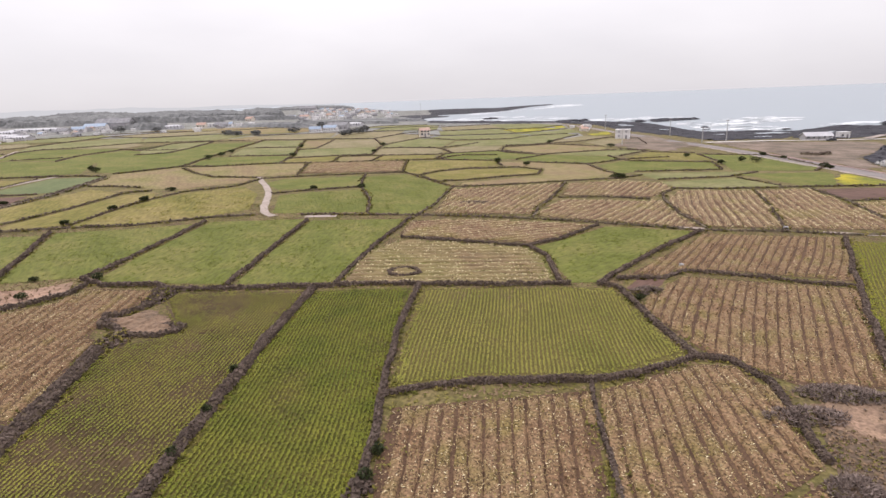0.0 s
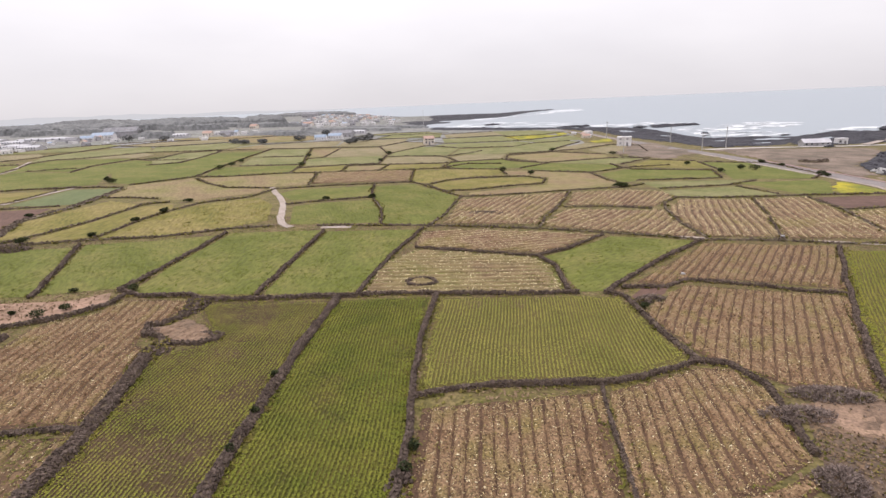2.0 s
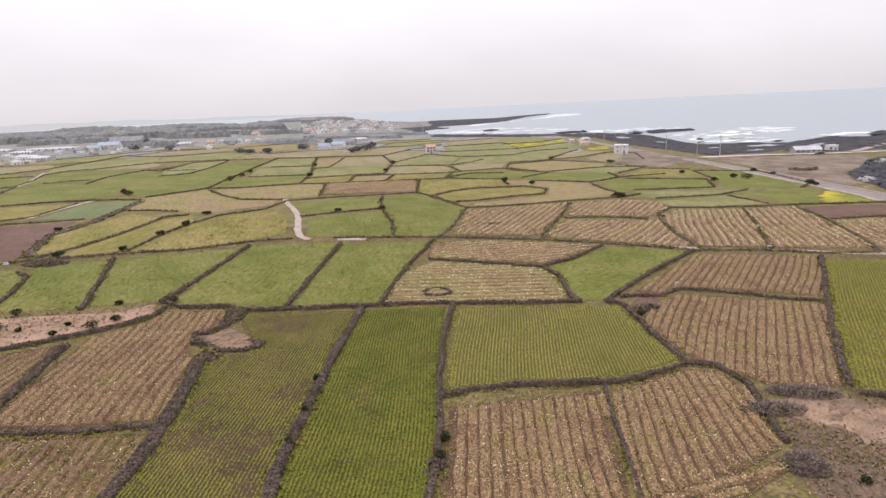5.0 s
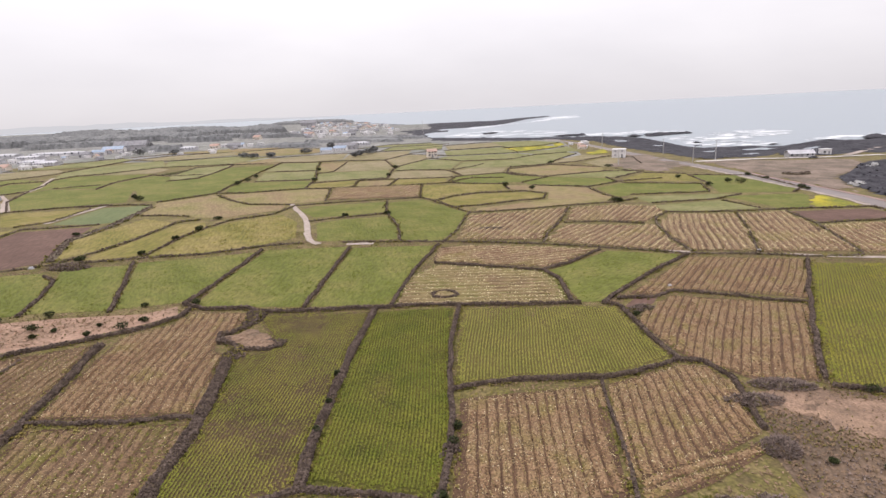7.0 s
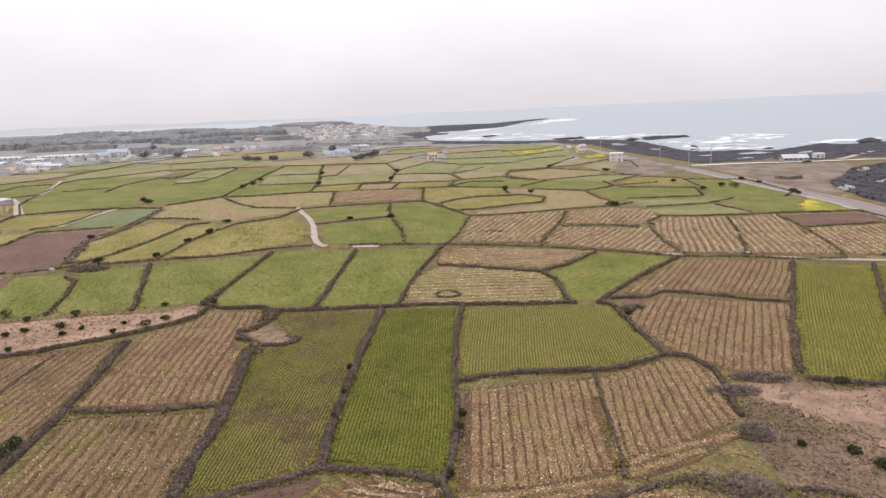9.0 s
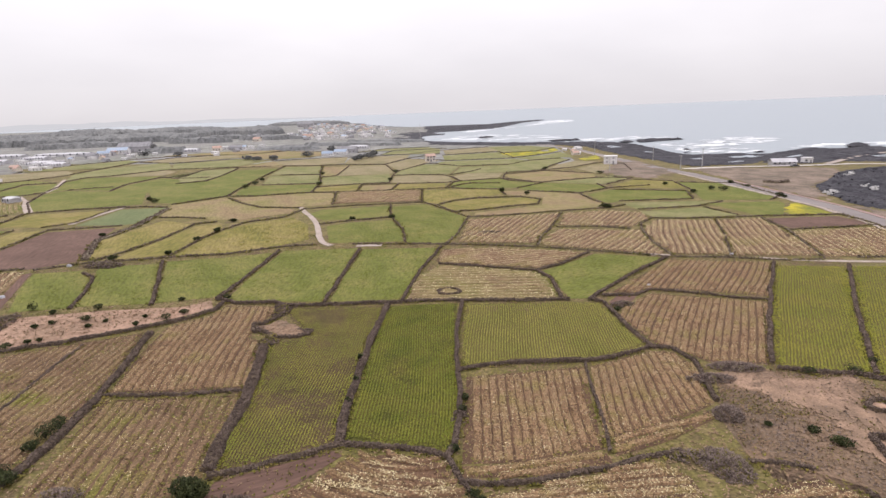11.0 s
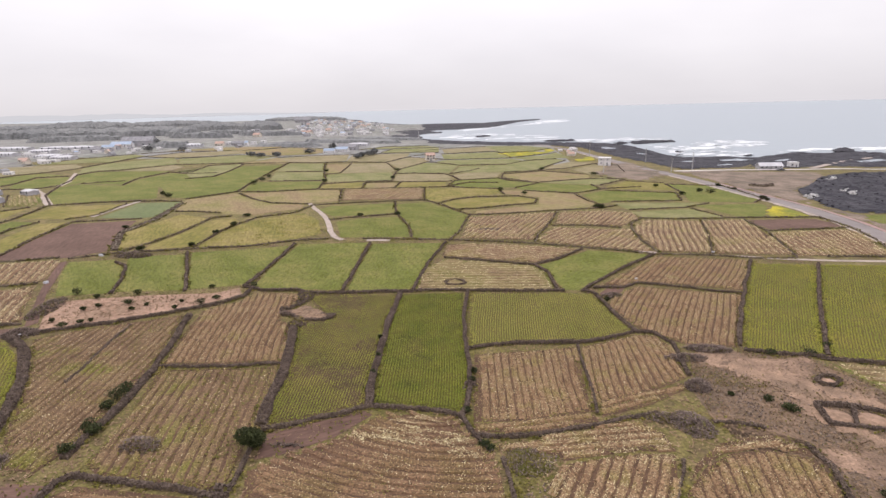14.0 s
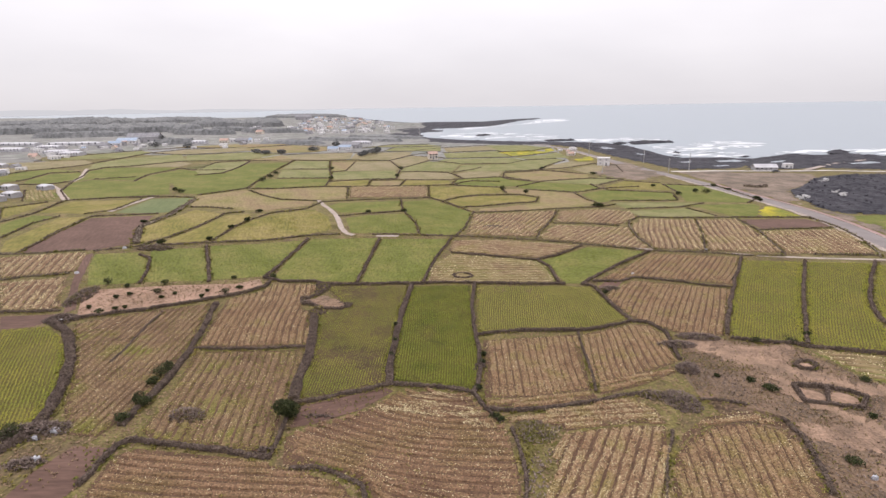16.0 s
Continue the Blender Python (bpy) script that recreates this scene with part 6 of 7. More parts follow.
def bush(centre, r, high, label="dark evergreen bush", leaves=300, mat="bush", size=0.2, sink=0.0):
    """A bush: a short forked trunk and a leafy crown of uneven outline."""
    rng = rng_next()
    x0, y0 = centre
    z0 = gz(x0, y0)
    base = tagged(new("bush", None), label, "bush", "bushes")
    base.matrix_basis = pose(x0, y0, z0)
    v, f = [], []
    for k in range(3):
        a, lean = k * 2.1 + rng.uniform(0, 1), rng.uniform(0.15, 0.4) * r
        for h, rad in ((0.0, 0.09), (high * 0.55, 0.04)):
            for j in range(5):
                t = j * 2 * math.pi / 5
                v.append((x0 + math.cos(a) * lean * h / high + rad * math.cos(t), y0 + math.sin(a) * lean * h / high + rad * math.sin(t), z0 + h))
        b = k * 10
        f += [(b + j, b + (j + 1) % 5, b + 5 + (j + 1) % 5, b + 5 + j) for j in range(5)]
    part("trunk", v, f, [M["trunk"]], base)
    # lobes give the crown its uneven outline
    lobes = [(rng.normal(0, 0.24, 3), rng.uniform(0.6, 0.85)) for _ in range(6)] + [(np.zeros(3), 0.8)]
    pts = []
    for c, s in lobes:
        k = leaves // len(lobes)
        d = rng.normal(size=(k, 3))
        d /= np.linalg.norm(d, axis=1)[:, None]
        pts.append(c + d * s * rng.uniform(0.7, 1.05, (k, 1)))
    p = np.concatenate(pts) * np.array((r, r, high / 2)) * 0.85
    p += np.array((x0, y0, z0 + high * 0.5 - sink))
    p[:, 2] = np.maximum(p[:, 2], z0 + 0.05)
    vv, ff = tufts(p, size, 3, rng, 0.7)
    part("crown", vv, ff, [M[mat]], base)
    return base


bush((-31.7, 6.9), 1.75, 2.9, "large round dark evergreen bush on a wall corner", 3200, size=0.17)
for at, r, h in (((-53.6, 16.7), 0.9, 1.3), ((-53.5, 14.6), 1.1, 1.5), ((-53.2, 12.4), 0.9, 1.1), ((-51.1, 7.4), 0.9, 1.2), ((-52.3, 8.1), 0.8, 1.0), ((-51.5, 3.6), 0.7, 1.1), ((-62.2, -0.9), 1.2, 1.7)):
    bush(at, r * 1.3, h * 1.25, "dark bush growing over a stone wall", 420, size=0.18)
for at, r, h in (((-23.4, 36.9), 0.5, 0.8), ((-22.3, 30.3), 0.5, 0.8), ((-21.9, 25.0), 0.55, 0.8), ((-21.6, 21.7), 0.4, 0.6), ((-23.9, 49.5), 0.45, 0.6), ((-7.5, 26.9), 0.6, 0.9), ((-7.7, 24.2), 0.75, 1.1), ((-8.0, 16.8), 0.7, 0.8), ((-5.5, 10.2), 0.7, 0.7), ((-4.8, 9.4), 0.5, 0.6)):
    bush(at, r, h, "small dark bush on the foot of a stone wall", 170)
for at, r, h in (((33.1, 21.7), 1.1, 1.0), ((32.7, 21.9), 0.9, 0.9), ((31.1, 23.9), 0.8, 0.8), ((26.9, 24.7), 0.5, 0.6), ((44.1, 38.5), 1.2, 1.1), ((38.2, 38.2), 1.1, 0.8), ((48.2, 26.3), 1.0, 0.6), ((35.0, 6.4), 1.1, 0.5), ((43.1, 16.2), 0.7, 0.5), ((48.5, 42.2), 0.7, 0.8), ((17.2, 59.1), 0.8, 0.8)):
    bush(at, r, h, "low dark shrub on the dry heath", 200)
for at, r, h in (((-88.7, 50.5), 1.3, 1.6), ((-83.3, 49.0), 0.8, 0.9), ((-75.0, 46.7), 1.2, 1.2), ((-76.7, 51.8), 1.1, 1.3), ((-81.2, 42.9), 0.8, 0.7), ((-79.7, 44.7), 0.6, 0.7), ((-72.6, 44.1), 0.6, 0.6), ((-82.5, 37.0), 0.6, 0.8), ((-79.1, 35.2), 0.9, 1.0), ((-77.4, 37.4), 0.6, 0.6),
                 ((-76.0, 38.2), 0.5, 0.6), ((-61.3, 48.6), 1.2, 1.1), ((-64.9, 45.5), 0.7, 0.7), ((-71.2, 46.6), 0.5, 0.5), ((-65.6, 49.1), 0.5, 0.5), ((-59.6, 51.3), 0.9, 0.9), ((-55.7, 59.3), 1.0, 1.0), ((-64.1, 57.8), 0.8, 0.7)):
    bush(at, r, h, "dark shrub on the strip of dry pink grass", 150, size=0.24)
for at, r, h in (((83.1, 201.1), 2.6, 2.6), ((87.2, 198.7), 3.4, 2.6), ((73.3, 193.2), 2.2, 2.0), ((98.4, 220.6), 2.2, 1.8), ((102.8, 185.7), 2.6, 2.2), ((102.6, 181.6), 1.6, 1.6), ((101.7, 210.9), 1.8, 1.4), ((32.0, 158.6), 2.8, 2.0), ((33.5, 157.7), 2.0, 1.8), ((46.9, 256.4), 3.0, 2.0), ((68.1, 215.0), 2.0, 1.8),
                 ((-138.8, 160.0), 3.0, 2.6), ((-144.4, 164.9), 2.0, 2.2), ((-87.7, 113.9), 2.0, 1.6), ((-87.8, 103.3), 1.4, 1.2), ((-90.0, 128.5), 1.6, 1.2), ((-51.7, 132.8), 1.8, 1.4), ((-39.6, 136.8), 1.8, 1.4), ((-86.8, 88.7), 1.4, 1.4), ((-98.0, 83.3), 1.8, 1.3), ((-118.8, 106.4), 1.4, 1.2), ((-121.4, 210.0), 2.6, 2.4), ((-120.0, 198.3), 3.0, 2.6), ((-123.1, 222.8), 2.4, 2.0),
                 ((-89.5, 210.0), 2.2, 2.4), ((-101.2, 249.3), 2.0, 2.0), ((-62.5, 257.3), 3.0, 2.4), ((-59.0, 226.4), 2.2, 2.2), ((-3.8, 190.2), 2.4, 3.0), ((20.0, 274.2), 2.6, 2.2), ((6.1, 185.8), 2.0, 1.6)):
    bush(at, r * 0.75, h * 0.75, "dark hedge bush on a field wall", 240, size=0.36)
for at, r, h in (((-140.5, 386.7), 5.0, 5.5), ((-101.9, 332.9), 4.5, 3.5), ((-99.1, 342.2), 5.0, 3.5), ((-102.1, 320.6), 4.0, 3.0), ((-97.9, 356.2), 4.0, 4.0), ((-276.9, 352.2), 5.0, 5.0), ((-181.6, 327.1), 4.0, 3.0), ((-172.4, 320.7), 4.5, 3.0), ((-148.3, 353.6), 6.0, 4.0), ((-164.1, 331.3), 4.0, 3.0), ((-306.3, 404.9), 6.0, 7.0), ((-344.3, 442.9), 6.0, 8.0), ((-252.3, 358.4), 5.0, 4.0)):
    bush(at, r, h, "tree clump among far fields, haze put into its grey", 140, "hazed_wood_leaf", 1.2)


# dry heath grass and the pink strip
def heath_tufts(poly, density, size, mats):
    rng = rng_next()
    q = scatter(poly, density, rng)
    bare = np.minimum(edge_distance(q[:, 0], q[:, 1], SANDY), edge_distance(q[:, 0], q[:, 1], SANDY_LOW) + 0.5)
    q = q[bare > 3.2 * rng.random(len(q)) ** 1.3]
    for outline in (SAND_HIGH, SAND_LOW):
        d = edge_distance(q[:, 0], q[:, 1], outline + [outline[0]])
        q = q[~(inside(q[:, 0], q[:, 1], outline) & (d > 0.8 * rng.random(len(q))) & (rng.random(len(q)) < 0.75))]
    nz = patch_noise(q[:, 0], q[:, 1], 5, 31)
    for name, mat, on in mats:
        k = on(nz, rng.random(len(q)))
        vv, ff = tufts(np.column_stack([q[k], -SLOPE * q[k][:, 0] + 0.05]), size, 4, rng, 0.5)
        tagged(mesh_object(name, vv, ff, [M[mat]]), "tufts of dry grass and bare twigs", "grass", kind="stuff")


HEATH = [(25.9, 37.9), (34.2, 39.0), (43.6, 37.5), (47.2, 31.4), (49.4, 26.9), (52.3, 24.4), (37.7, -0.4), (28.6, -1.5), (32.0, 9.0), (32.0, 15.5), (28.0, 17.5), (22.7, 19.2), (22.5, 25.5)]
SAND_HIGH = [(25.7, 35.6), (27.7, 37.4), (32.6, 38.7), (34.6, 36.4), (37.9, 36.7), (41.9, 38.1), (44.5, 37.2), (38.6, 28.1), (36.0, 28.8), (34.2, 30.1), (32.5, 32.2), (29.1, 32.6), (26.1, 32.9)]
SAND_LOW = [(31.9, 14.5), (36.6, 13.8), (43.3, 14.2), (45.4, 12.2), (41.5, 8.4), (36.7, 8.4), (32.9, 9.5), (31.6, 11.3)]
for outline in (SAND_HIGH, SAND_LOW):
    tagged(drape("sandy_ground", outline, "pink_sand", 0.7, 0.12, 3.0, 0.04, 0.8), "bare pinkish sandy ground worn through the heath", "ground", kind="structure")


heath_tufts(HEATH, 9.0, 0.22,
            (("heath_grass", "heath_tuft", lambda n, r: r < 0.5 - 0.5 * n), ("brush", "twig", lambda n, r: r > 0.72 - 0.7 * n), ("green_tufts", "weed", lambda n, r: (r > 0.5) & (r < 0.56 - 0.2 * n))))
for outline in ([(23.6, 31.5), (25.6, 32.3), (28.7, 31.9), (32.0, 31.3), (33.9, 29.4), (35.3, 28.1), (32.4, 26.9), (26.9, 26.8), (23.6, 28.1), (23.0, 29.4)], [(30.8, 39.1), (35.9, 41.5), (37.0, 39.6), (38.9, 38.4), (42.9, 37.9), (42.0, 36.5), (37.1, 36.3), (34.1, 36.6), (32.3, 38.1)]):
    heath_tufts(outline, 9.0, 0.2, (("green_tufts", "weed", lambda n, r: r < 0.45), ("brush", "twig", lambda n, r: (n > 0.0) & (r > 0.6))))
heath_tufts([(-91.3, 46.9), (-76.0, 52.3), (-62.2, 55.3), (-58.7, 58.9), (-56.4, 55.4), (-59.8, 50.5), (-68.1, 43.5), (-77.7, 37.1), (-83.0, 34.4)], 2.4, 0.26, (("heath_grass", "heath_tuft", lambda n, r: r < 0.8), ("green_tufts", "weed", lambda n, r: (n > 0.25) & (r > 0.8))))
heath_tufts([(-32.0, 10.1), (-20.4, 16.5), (-19.4, 15.1), (-22.8, 9.6), (-28.4, 5.4), (-30.8, 4.1)], 4.0, 0.25, (("heath_grass", "heath_tuft", lambda n, r: (n < 0.0) & (r < 0.6)), ("green_tufts", "weed", lambda n, r: (n > 0.0) & (r < 0.6))))
heath_tufts([(-4.0, 8.9), (3.1, 9.4), (1.0, 5.2), (1.6, 1.3), (-0.7, -4.2), (-1.9, -4.3), (-2.3, 3.7)], 5.0, 0.28, (("brush", "twig", lambda n, r: (n > 0.1) & (r < 0.6)), ("green_tufts", "weed", lambda n, r: (n < 0.15) & (r < 0.7))))
heath_tufts([(-56.1, 0.4), (-51.2, 3.1), (-46.5, 1.0), (-49.6, -0.1), (-49.0, -5.7), (-52.2, -8.7), (-57.4, -8.5), (-60.7, -3.8)], 3.0, 0.28, (("heath_grass", "heath_tuft", lambda n, r: (n < 0.0) & (r < 0.4)), ("green_tufts", "weed", lambda n, r: (n > 0.0) & (r < 0.5))))

def verge():
    """Rough grass wherever no plot lies, near the walls and lanes."""
    rng = rng_next()
    n = 110000
    q = np.column_stack([rng.uniform(-112, 75, n), rng.uniform(-14, 112, n)])
    free = np.ones(n, bool)
    for poly in PLOTS:
        free &= ~inside(q[:, 0], q[:, 1], poly)
    q = q[free]
    nz = patch_noise(q[:, 0], q[:, 1], 4, 41)
    for name, mat, on in (("green_tufts", "weed", nz > 0.16), ("dry_tufts", "heath_tuft", nz < 0.16)):
        on = on & (rng.random(len(q)) < 0.75)
        vv, ff = tufts(np.column_stack([q[on], -SLOPE * q[on][:, 0] + 0.03]), 0.27, 4, rng, 0.25)
        tagged(mesh_object(name, vv, ff, [M[mat]]), "rough grass of the field verges", "grass", kind="stuff")


verge()

# ---- grave enclosures on the heath ----
GRAVE = "low basalt enclosure wall round a grave plot"
stone_wall(1.1, 1.0, [(36.8, 23.4), (40.4, 23.4), (43.9, 22.3), (45.5, 21.1), (42.8, 18.3), (39.4, 18.8), (36.2, 18.8), (36.8, 23.4)], GRAVE)
stone_wall(1.0, 0.9, [(41.2, 23.2), (39.2, 18.9)], GRAVE)
stone_wall(0.9, 0.9, [(40.5, 30.0), (42.1, 31.5), (43.7, 31.7), (43.9, 30.4), (42.3, 28.9), (40.7, 28.8), (40.5, 30.0)], GRAVE)


def grave_mound(centre, r, high):
    rng = rng_next()
    v, f = [], []
    rings, seg = 5, 14
    for i in range(rings + 1):
        t = i / rings
        for j in range(seg):
            a = 2 * math.pi * j / seg
            k = r * (1 - t) * (1 + 0.08 * rng.normal())
            x, y = centre[0] + 1.2 * k * math.cos(a), centre[1] + k * math.sin(a)
            v.append((x, y, -SLOPE * x + high * (1 - (1 - t) ** 2) - 0.02))
    f = [(i * seg + j, i * seg + (j + 1) % seg, (i + 1) * seg + (j + 1) % seg, (i + 1) * seg + j) for i in range(rings) for j in range(seg)]
    tagged(mesh_object("grave_mound", v, f, [M["pink"]], smooth=True), "low rounded grave mound of dry grass", "grave mound", "grave mounds")


grave_mound((37.9, 20.8), 1.9, 0.45)
grave_mound((41.9, 20.4), 1.9, 0.45)
grave_mound((42.1, 30.0), 1.0, 0.4)


# ---- rubbish and small things ----
def sheet_pile(centre, size, label):
    """Crumpled plastic sheeting."""
    rng = rng_next()
    n = 9
    v = []
    for i in range(n):
        for j in range(n):
            size_now = size * 0.65
            x, y = centre[0] + (i / (n - 1) - 0.5) * size_now * 1.8 + rng.normal(0, 0.08), centre[1] + (j / (n - 1) - 0.5) * size_now + rng.normal(0, 0.08)
            e = min(i, j, n - 1 - i, n - 1 - j)
            v.append((x, y, -SLOPE * x + (0.03 if e == 0 else 0.3 + 0.25 * rng.random())))
    f = [(i * n + j, (i + 1) * n + j, (i + 1) * n + j + 1, i * n + j + 1) for i in range(n - 1) for j in range(n - 1)]
    tagged(mesh_object("plastic_sheet", v, f, [M["plastic"]]), label, "plastic sheet", "plastic sheets")


sheet_pile((-58.0, 0.8), 1.0, "crumpled white plastic sheet on a stone bank")
sheet_pile((-59.9, 1.1), 0.8, "crumpled white plastic sheet on a stone bank")
sheet_pile((-59.1, -0.9), 0.4, "scrap of white plastic on the grass")
sheet_pile((-55.9, -4.3), 0.7, "white plastic on a spoil heap")
sheet_pile((35.3, 3.5), 0.5, "white plastic bag lying on the heath")
sheet_pile((-100.7, 56.2), 0.9, "white sack on the stones beside the lane")
sheet_pile((-104.2, 77.1), 0.9, "white sack at the field corner")
sheet_pile((-83.1, 31.0), 0.7, "white sack on the heap of stones")
sheet_pile((51.3, 97.9), 0.6, "white sack on the end of a stone wall")
sheet_pile((26.0, 73.0), 0.5, "white sack on a stone wall")


def pole(centre, high, label="grey concrete utility pole with a crossarm, the tallest standing in for a mast"):
    x, y = centre
    z = gz(x, y)
    base = tagged(new("utility_pole", None), label, "utility pole", "poles along the coast road")
    base.matrix_basis = pose(x, y, z)

    def tube(name, a, b, r0, r1, parent):
        d = (Vector(b) - Vector(a)).normalized()
        q = d.to_track_quat("Z", "Y").to_matrix()
        v = [tuple(Vector(c) + q @ Vector((r * math.cos(t * math.pi / 4), r * math.sin(t * math.pi / 4), 0))) for c, r in ((a, r0), (b, r1)) for t in range(8)]
        f = [(i, (i + 1) % 8, 8 + (i + 1) % 8, 8 + i) for i in range(8)] + [tuple(range(7, -1, -1)), tuple(range(8, 16))]
        return part(name, v, f, [M["pole"]], parent)
    tube("shaft", (x, y, z - 0.3), (x, y, z + high), 0.2, 0.12, base)
    tube("crossarm", (x - 0.9, y, z + high - 0.6), (x + 0.9, y, z + high - 0.6), 0.07, 0.07, base)
    for k in (-0.8, 0.0, 0.8):
        tube("insulator", (x + k, y, z + high - 0.53), (x + k, y, z + high - 0.25), 0.07, 0.05, base)


# the last, 22 m tall, stands in for a thin white harbour mast
for at, h in (((106.4, 281.0), 11), ((92.4, 272.9), 8), ((91.7, 326.2), 9), ((62.1, 369.9), 11), ((53.4, 265.1), 8), ((-107.9, 640.3), 22)):
    pole(at, h)


# ---- buildings ----
def box(x0, x1, y0, y1, z0, z1):
    v = [(x, y, z) for z in (z0, z1) for y in (y0, y1) for x in (x0, x1)]
    return v, [tuple(q) for q in QUADS.tolist()]


def house(name, label, w, d, h, roof, wall_mat, roof_mat, rows=1, cols=3, group="village houses", glass="pane", framed=False):
    """A house round the origin: walls, roof, door and windows as parts."""
    base = tagged(new(name, None), label, "house", group)
    v, f = box(-w / 2, w / 2, -d / 2, d / 2, -0.6, h)
    mesh_object("wall", v, f, [M[wall_mat]], base)
    o = 0.35
    if roof == "flat":
        v, f = box(-w / 2 - 0.15, w / 2 + 0.15, -d / 2 - 0.15, d / 2 + 0.15, h, h + 0.35)
        mesh_object("roof", v, f, [M[roof_mat]], base)
    elif roof == "gable":
        k = d * 0.3
        v = [(sx * (w / 2 + o), sy * (d / 2 + o), h - 0.05 + dz) for sx in (-1, 1) for sy in (-1, 1) for dz in (0, 0.18)] + [(sx * (w / 2 + o), 0, h + k + dz) for sx in (-1, 1) for dz in (0, 0.18)]
        f = [(0, 4, 10, 8), (1, 9, 11, 5), (2, 8, 10, 6), (3, 7, 11, 9), (0, 1, 5, 4), (2, 6, 7, 3), (0, 8, 9, 1), (8, 2, 3, 9), (4, 5, 11, 10), (10, 11, 7, 6)]
        mesh_object("roof", v, f, [M[roof_mat]], base)
        v = [(sx * (w / 2), y, z) for sx in (-1, 1) for y, z in ((-d / 2 * 0.98, h), (d / 2 * 0.98, h), (0, h + k - 0.06))]
        mesh_object("gable", v, [(0, 2, 1), (3, 4, 5), (0, 3, 5, 2), (1, 2, 5, 4), (0, 1, 4, 3)], [M[wall_mat]], base)
    else:
        # rounded roof in hoops
        n = 8
        v = [(sx * (w / 2 + 0.2), -(d / 2 + 0.2) * math.cos(math.pi * i / n), h - 0.05 + d * 0.13 * math.sin(math.pi * i / n)) for sx in (-1, -0.6, 0.6, 1) for i in range(n + 1)]
        v = [(x, y * (0.8 if abs(x) > w * 0.45 else 1), z - (0.08 * d if abs(x) > w * 0.45 and z > h else 0) * 0.7) for x, y, z in v]
        m = n + 1
        f = [(a * m + i, (a + 1) * m + i, (a + 1) * m + i + 1, a * m + i + 1) for a in range(3) for i in range(n)] + [tuple(range(m)), tuple(range(4 * m - 1, 3 * m - 1, -1))]
        mesh_object("roof", v, f, [M[roof_mat]], base)
    for r in range(rows):
        for c in range(cols):
            x = -w / 2 + w * (c + 0.5) / cols
            z = r * h / rows
            for side in (-1, 1):
                y = side * (d / 2 + 0.02)
                if r == 0 and c == cols // 2 and side < 0:
                    v, f = box(x - 0.5, x + 0.5, y - 0.04, y + 0.04, 0, 2.05)
                    mesh_object("door", v, f, [M["grey_roof"]], base)
                else:
                    v, f = box(x - 0.6, x + 0.6, y - 0.04, y + 0.04, z + 1.0, z + 2.2)
                    window = mesh_object("window", v, f, [M["pale_roof" if framed else glass]], base)
                    if framed:
                        for k in (-1, 1):
                            v, f = box(x + k * 0.28 - 0.24, x + k * 0.28 + 0.24, y - 0.055, y + 0.055, z + 1.08, z + 2.12)
                            mesh_object("pane", v, f, [M[glass]], window)
    return base


def set_down(ob, centre, turn, scale=(1, 1, 1)):
    x, y = centre
    return pose(x, y, gz(x, y), 0, 0, turn) @ Matrix.Diagonal((*scale, 1))


white_house = house("white_house", "white two-storey flat-roofed house beside the coast road", 7.4, 6.0, 4.6, "flat", "white", "white", 2, 2, "", "grey_wall", True)
white_house.matrix_basis = set_down(white_house, (60.9, 303.4), -14)
pink_house = house("pink_house", "cream two-storey house with an orange gable roof, paled for haze", 5.8, 5.0, 3.6, "gable", "cream_wall", "orange_roof", 2, 3, "", "pane", True)
pink_house.matrix_basis = set_down(pink_house, (-51.2, 316.7), 20)
hut = house("round_roof_hut", "low stone hut with a rounded pale grey roof", 8, 6, 2.0, "round", "grey_wall", "pale_roof", 1, 3, "huts by the track")
hut.matrix_basis = set_down(hut, (-198.6, 158.1), -20, (0.72, 0.72, 0.9))
for at, turn in (((-213.0, 155.5), -15), ((-197.2, 140.1), -10), ((-195.6, 131.6), -15), ((-280.5, 220.2), 0)):
    copy_thing(hut, set_down(hut, at, turn, (1.0, 1.0, 1.0)))

shed = house("long_shed", "long pale sheet-roofed greenhouse", 42, 9, 1.7, "round", "pale_roof", "pale_roof", 1, 8, "sheds and greenhouses")
shed.matrix_basis = set_down(shed, (-351.6, 361.0), 8)
for at, turn, s in (((-390.1, 345.5), 0, 0.9), ((-354.6, 303.4), 3, 0.5), ((-311.3, 296.4), 5, 0.4), ((-294.6, 288.1), 5, 0.35), ((-130.7, 432.5), -3, 0.42), ((-272.1, 400.8), 8, 0.5), ((-346.6, 329.4), 6, 0.4), ((-103.3, 767.0), 4, 0.7)):
    copy_thing(shed, set_down(shed, at, turn, (s, 1.0, 1.0)))
blue_shed = house("blue_shed", "workshop with a blue sheet roof, paled for haze", 22, 9, 3.2, "gable", "white", "blue_roof", 1, 5, "sheds and greenhouses")
blue_shed.matrix_basis = set_down(blue_shed, (-324.0, 386.8), 10, (0.75, 0.75, 0.8))
for at, turn, s in (((-128.6, 373.5), -6, 0.62), ((-133.8, 357.1), 5, 0.5), ((-318.9, 363.7), 10, 0.6)):
    copy_thing(blue_shed, set_down(blue_shed, at, turn, (s, s, 0.8)))
grey_shed = house("grey_hall", "large grey hall with a pale sheet roof", 26, 12, 4.5, "gable", "grey_wall", "grey_roof", 1, 5, "sheds and greenhouses")
grey_shed.matrix_basis = set_down(grey_shed, (-318.5, 401.6), 12)
for at, turn, s in (((-128.0, 389.9), -4, 0.6), ((-239.0, 423.4), 5, 0.45), ((-532.6, 1381.9), 10, 1.6)):
    copy_thing(grey_shed, set_down(grey_shed, at, turn, (s, s, s)))

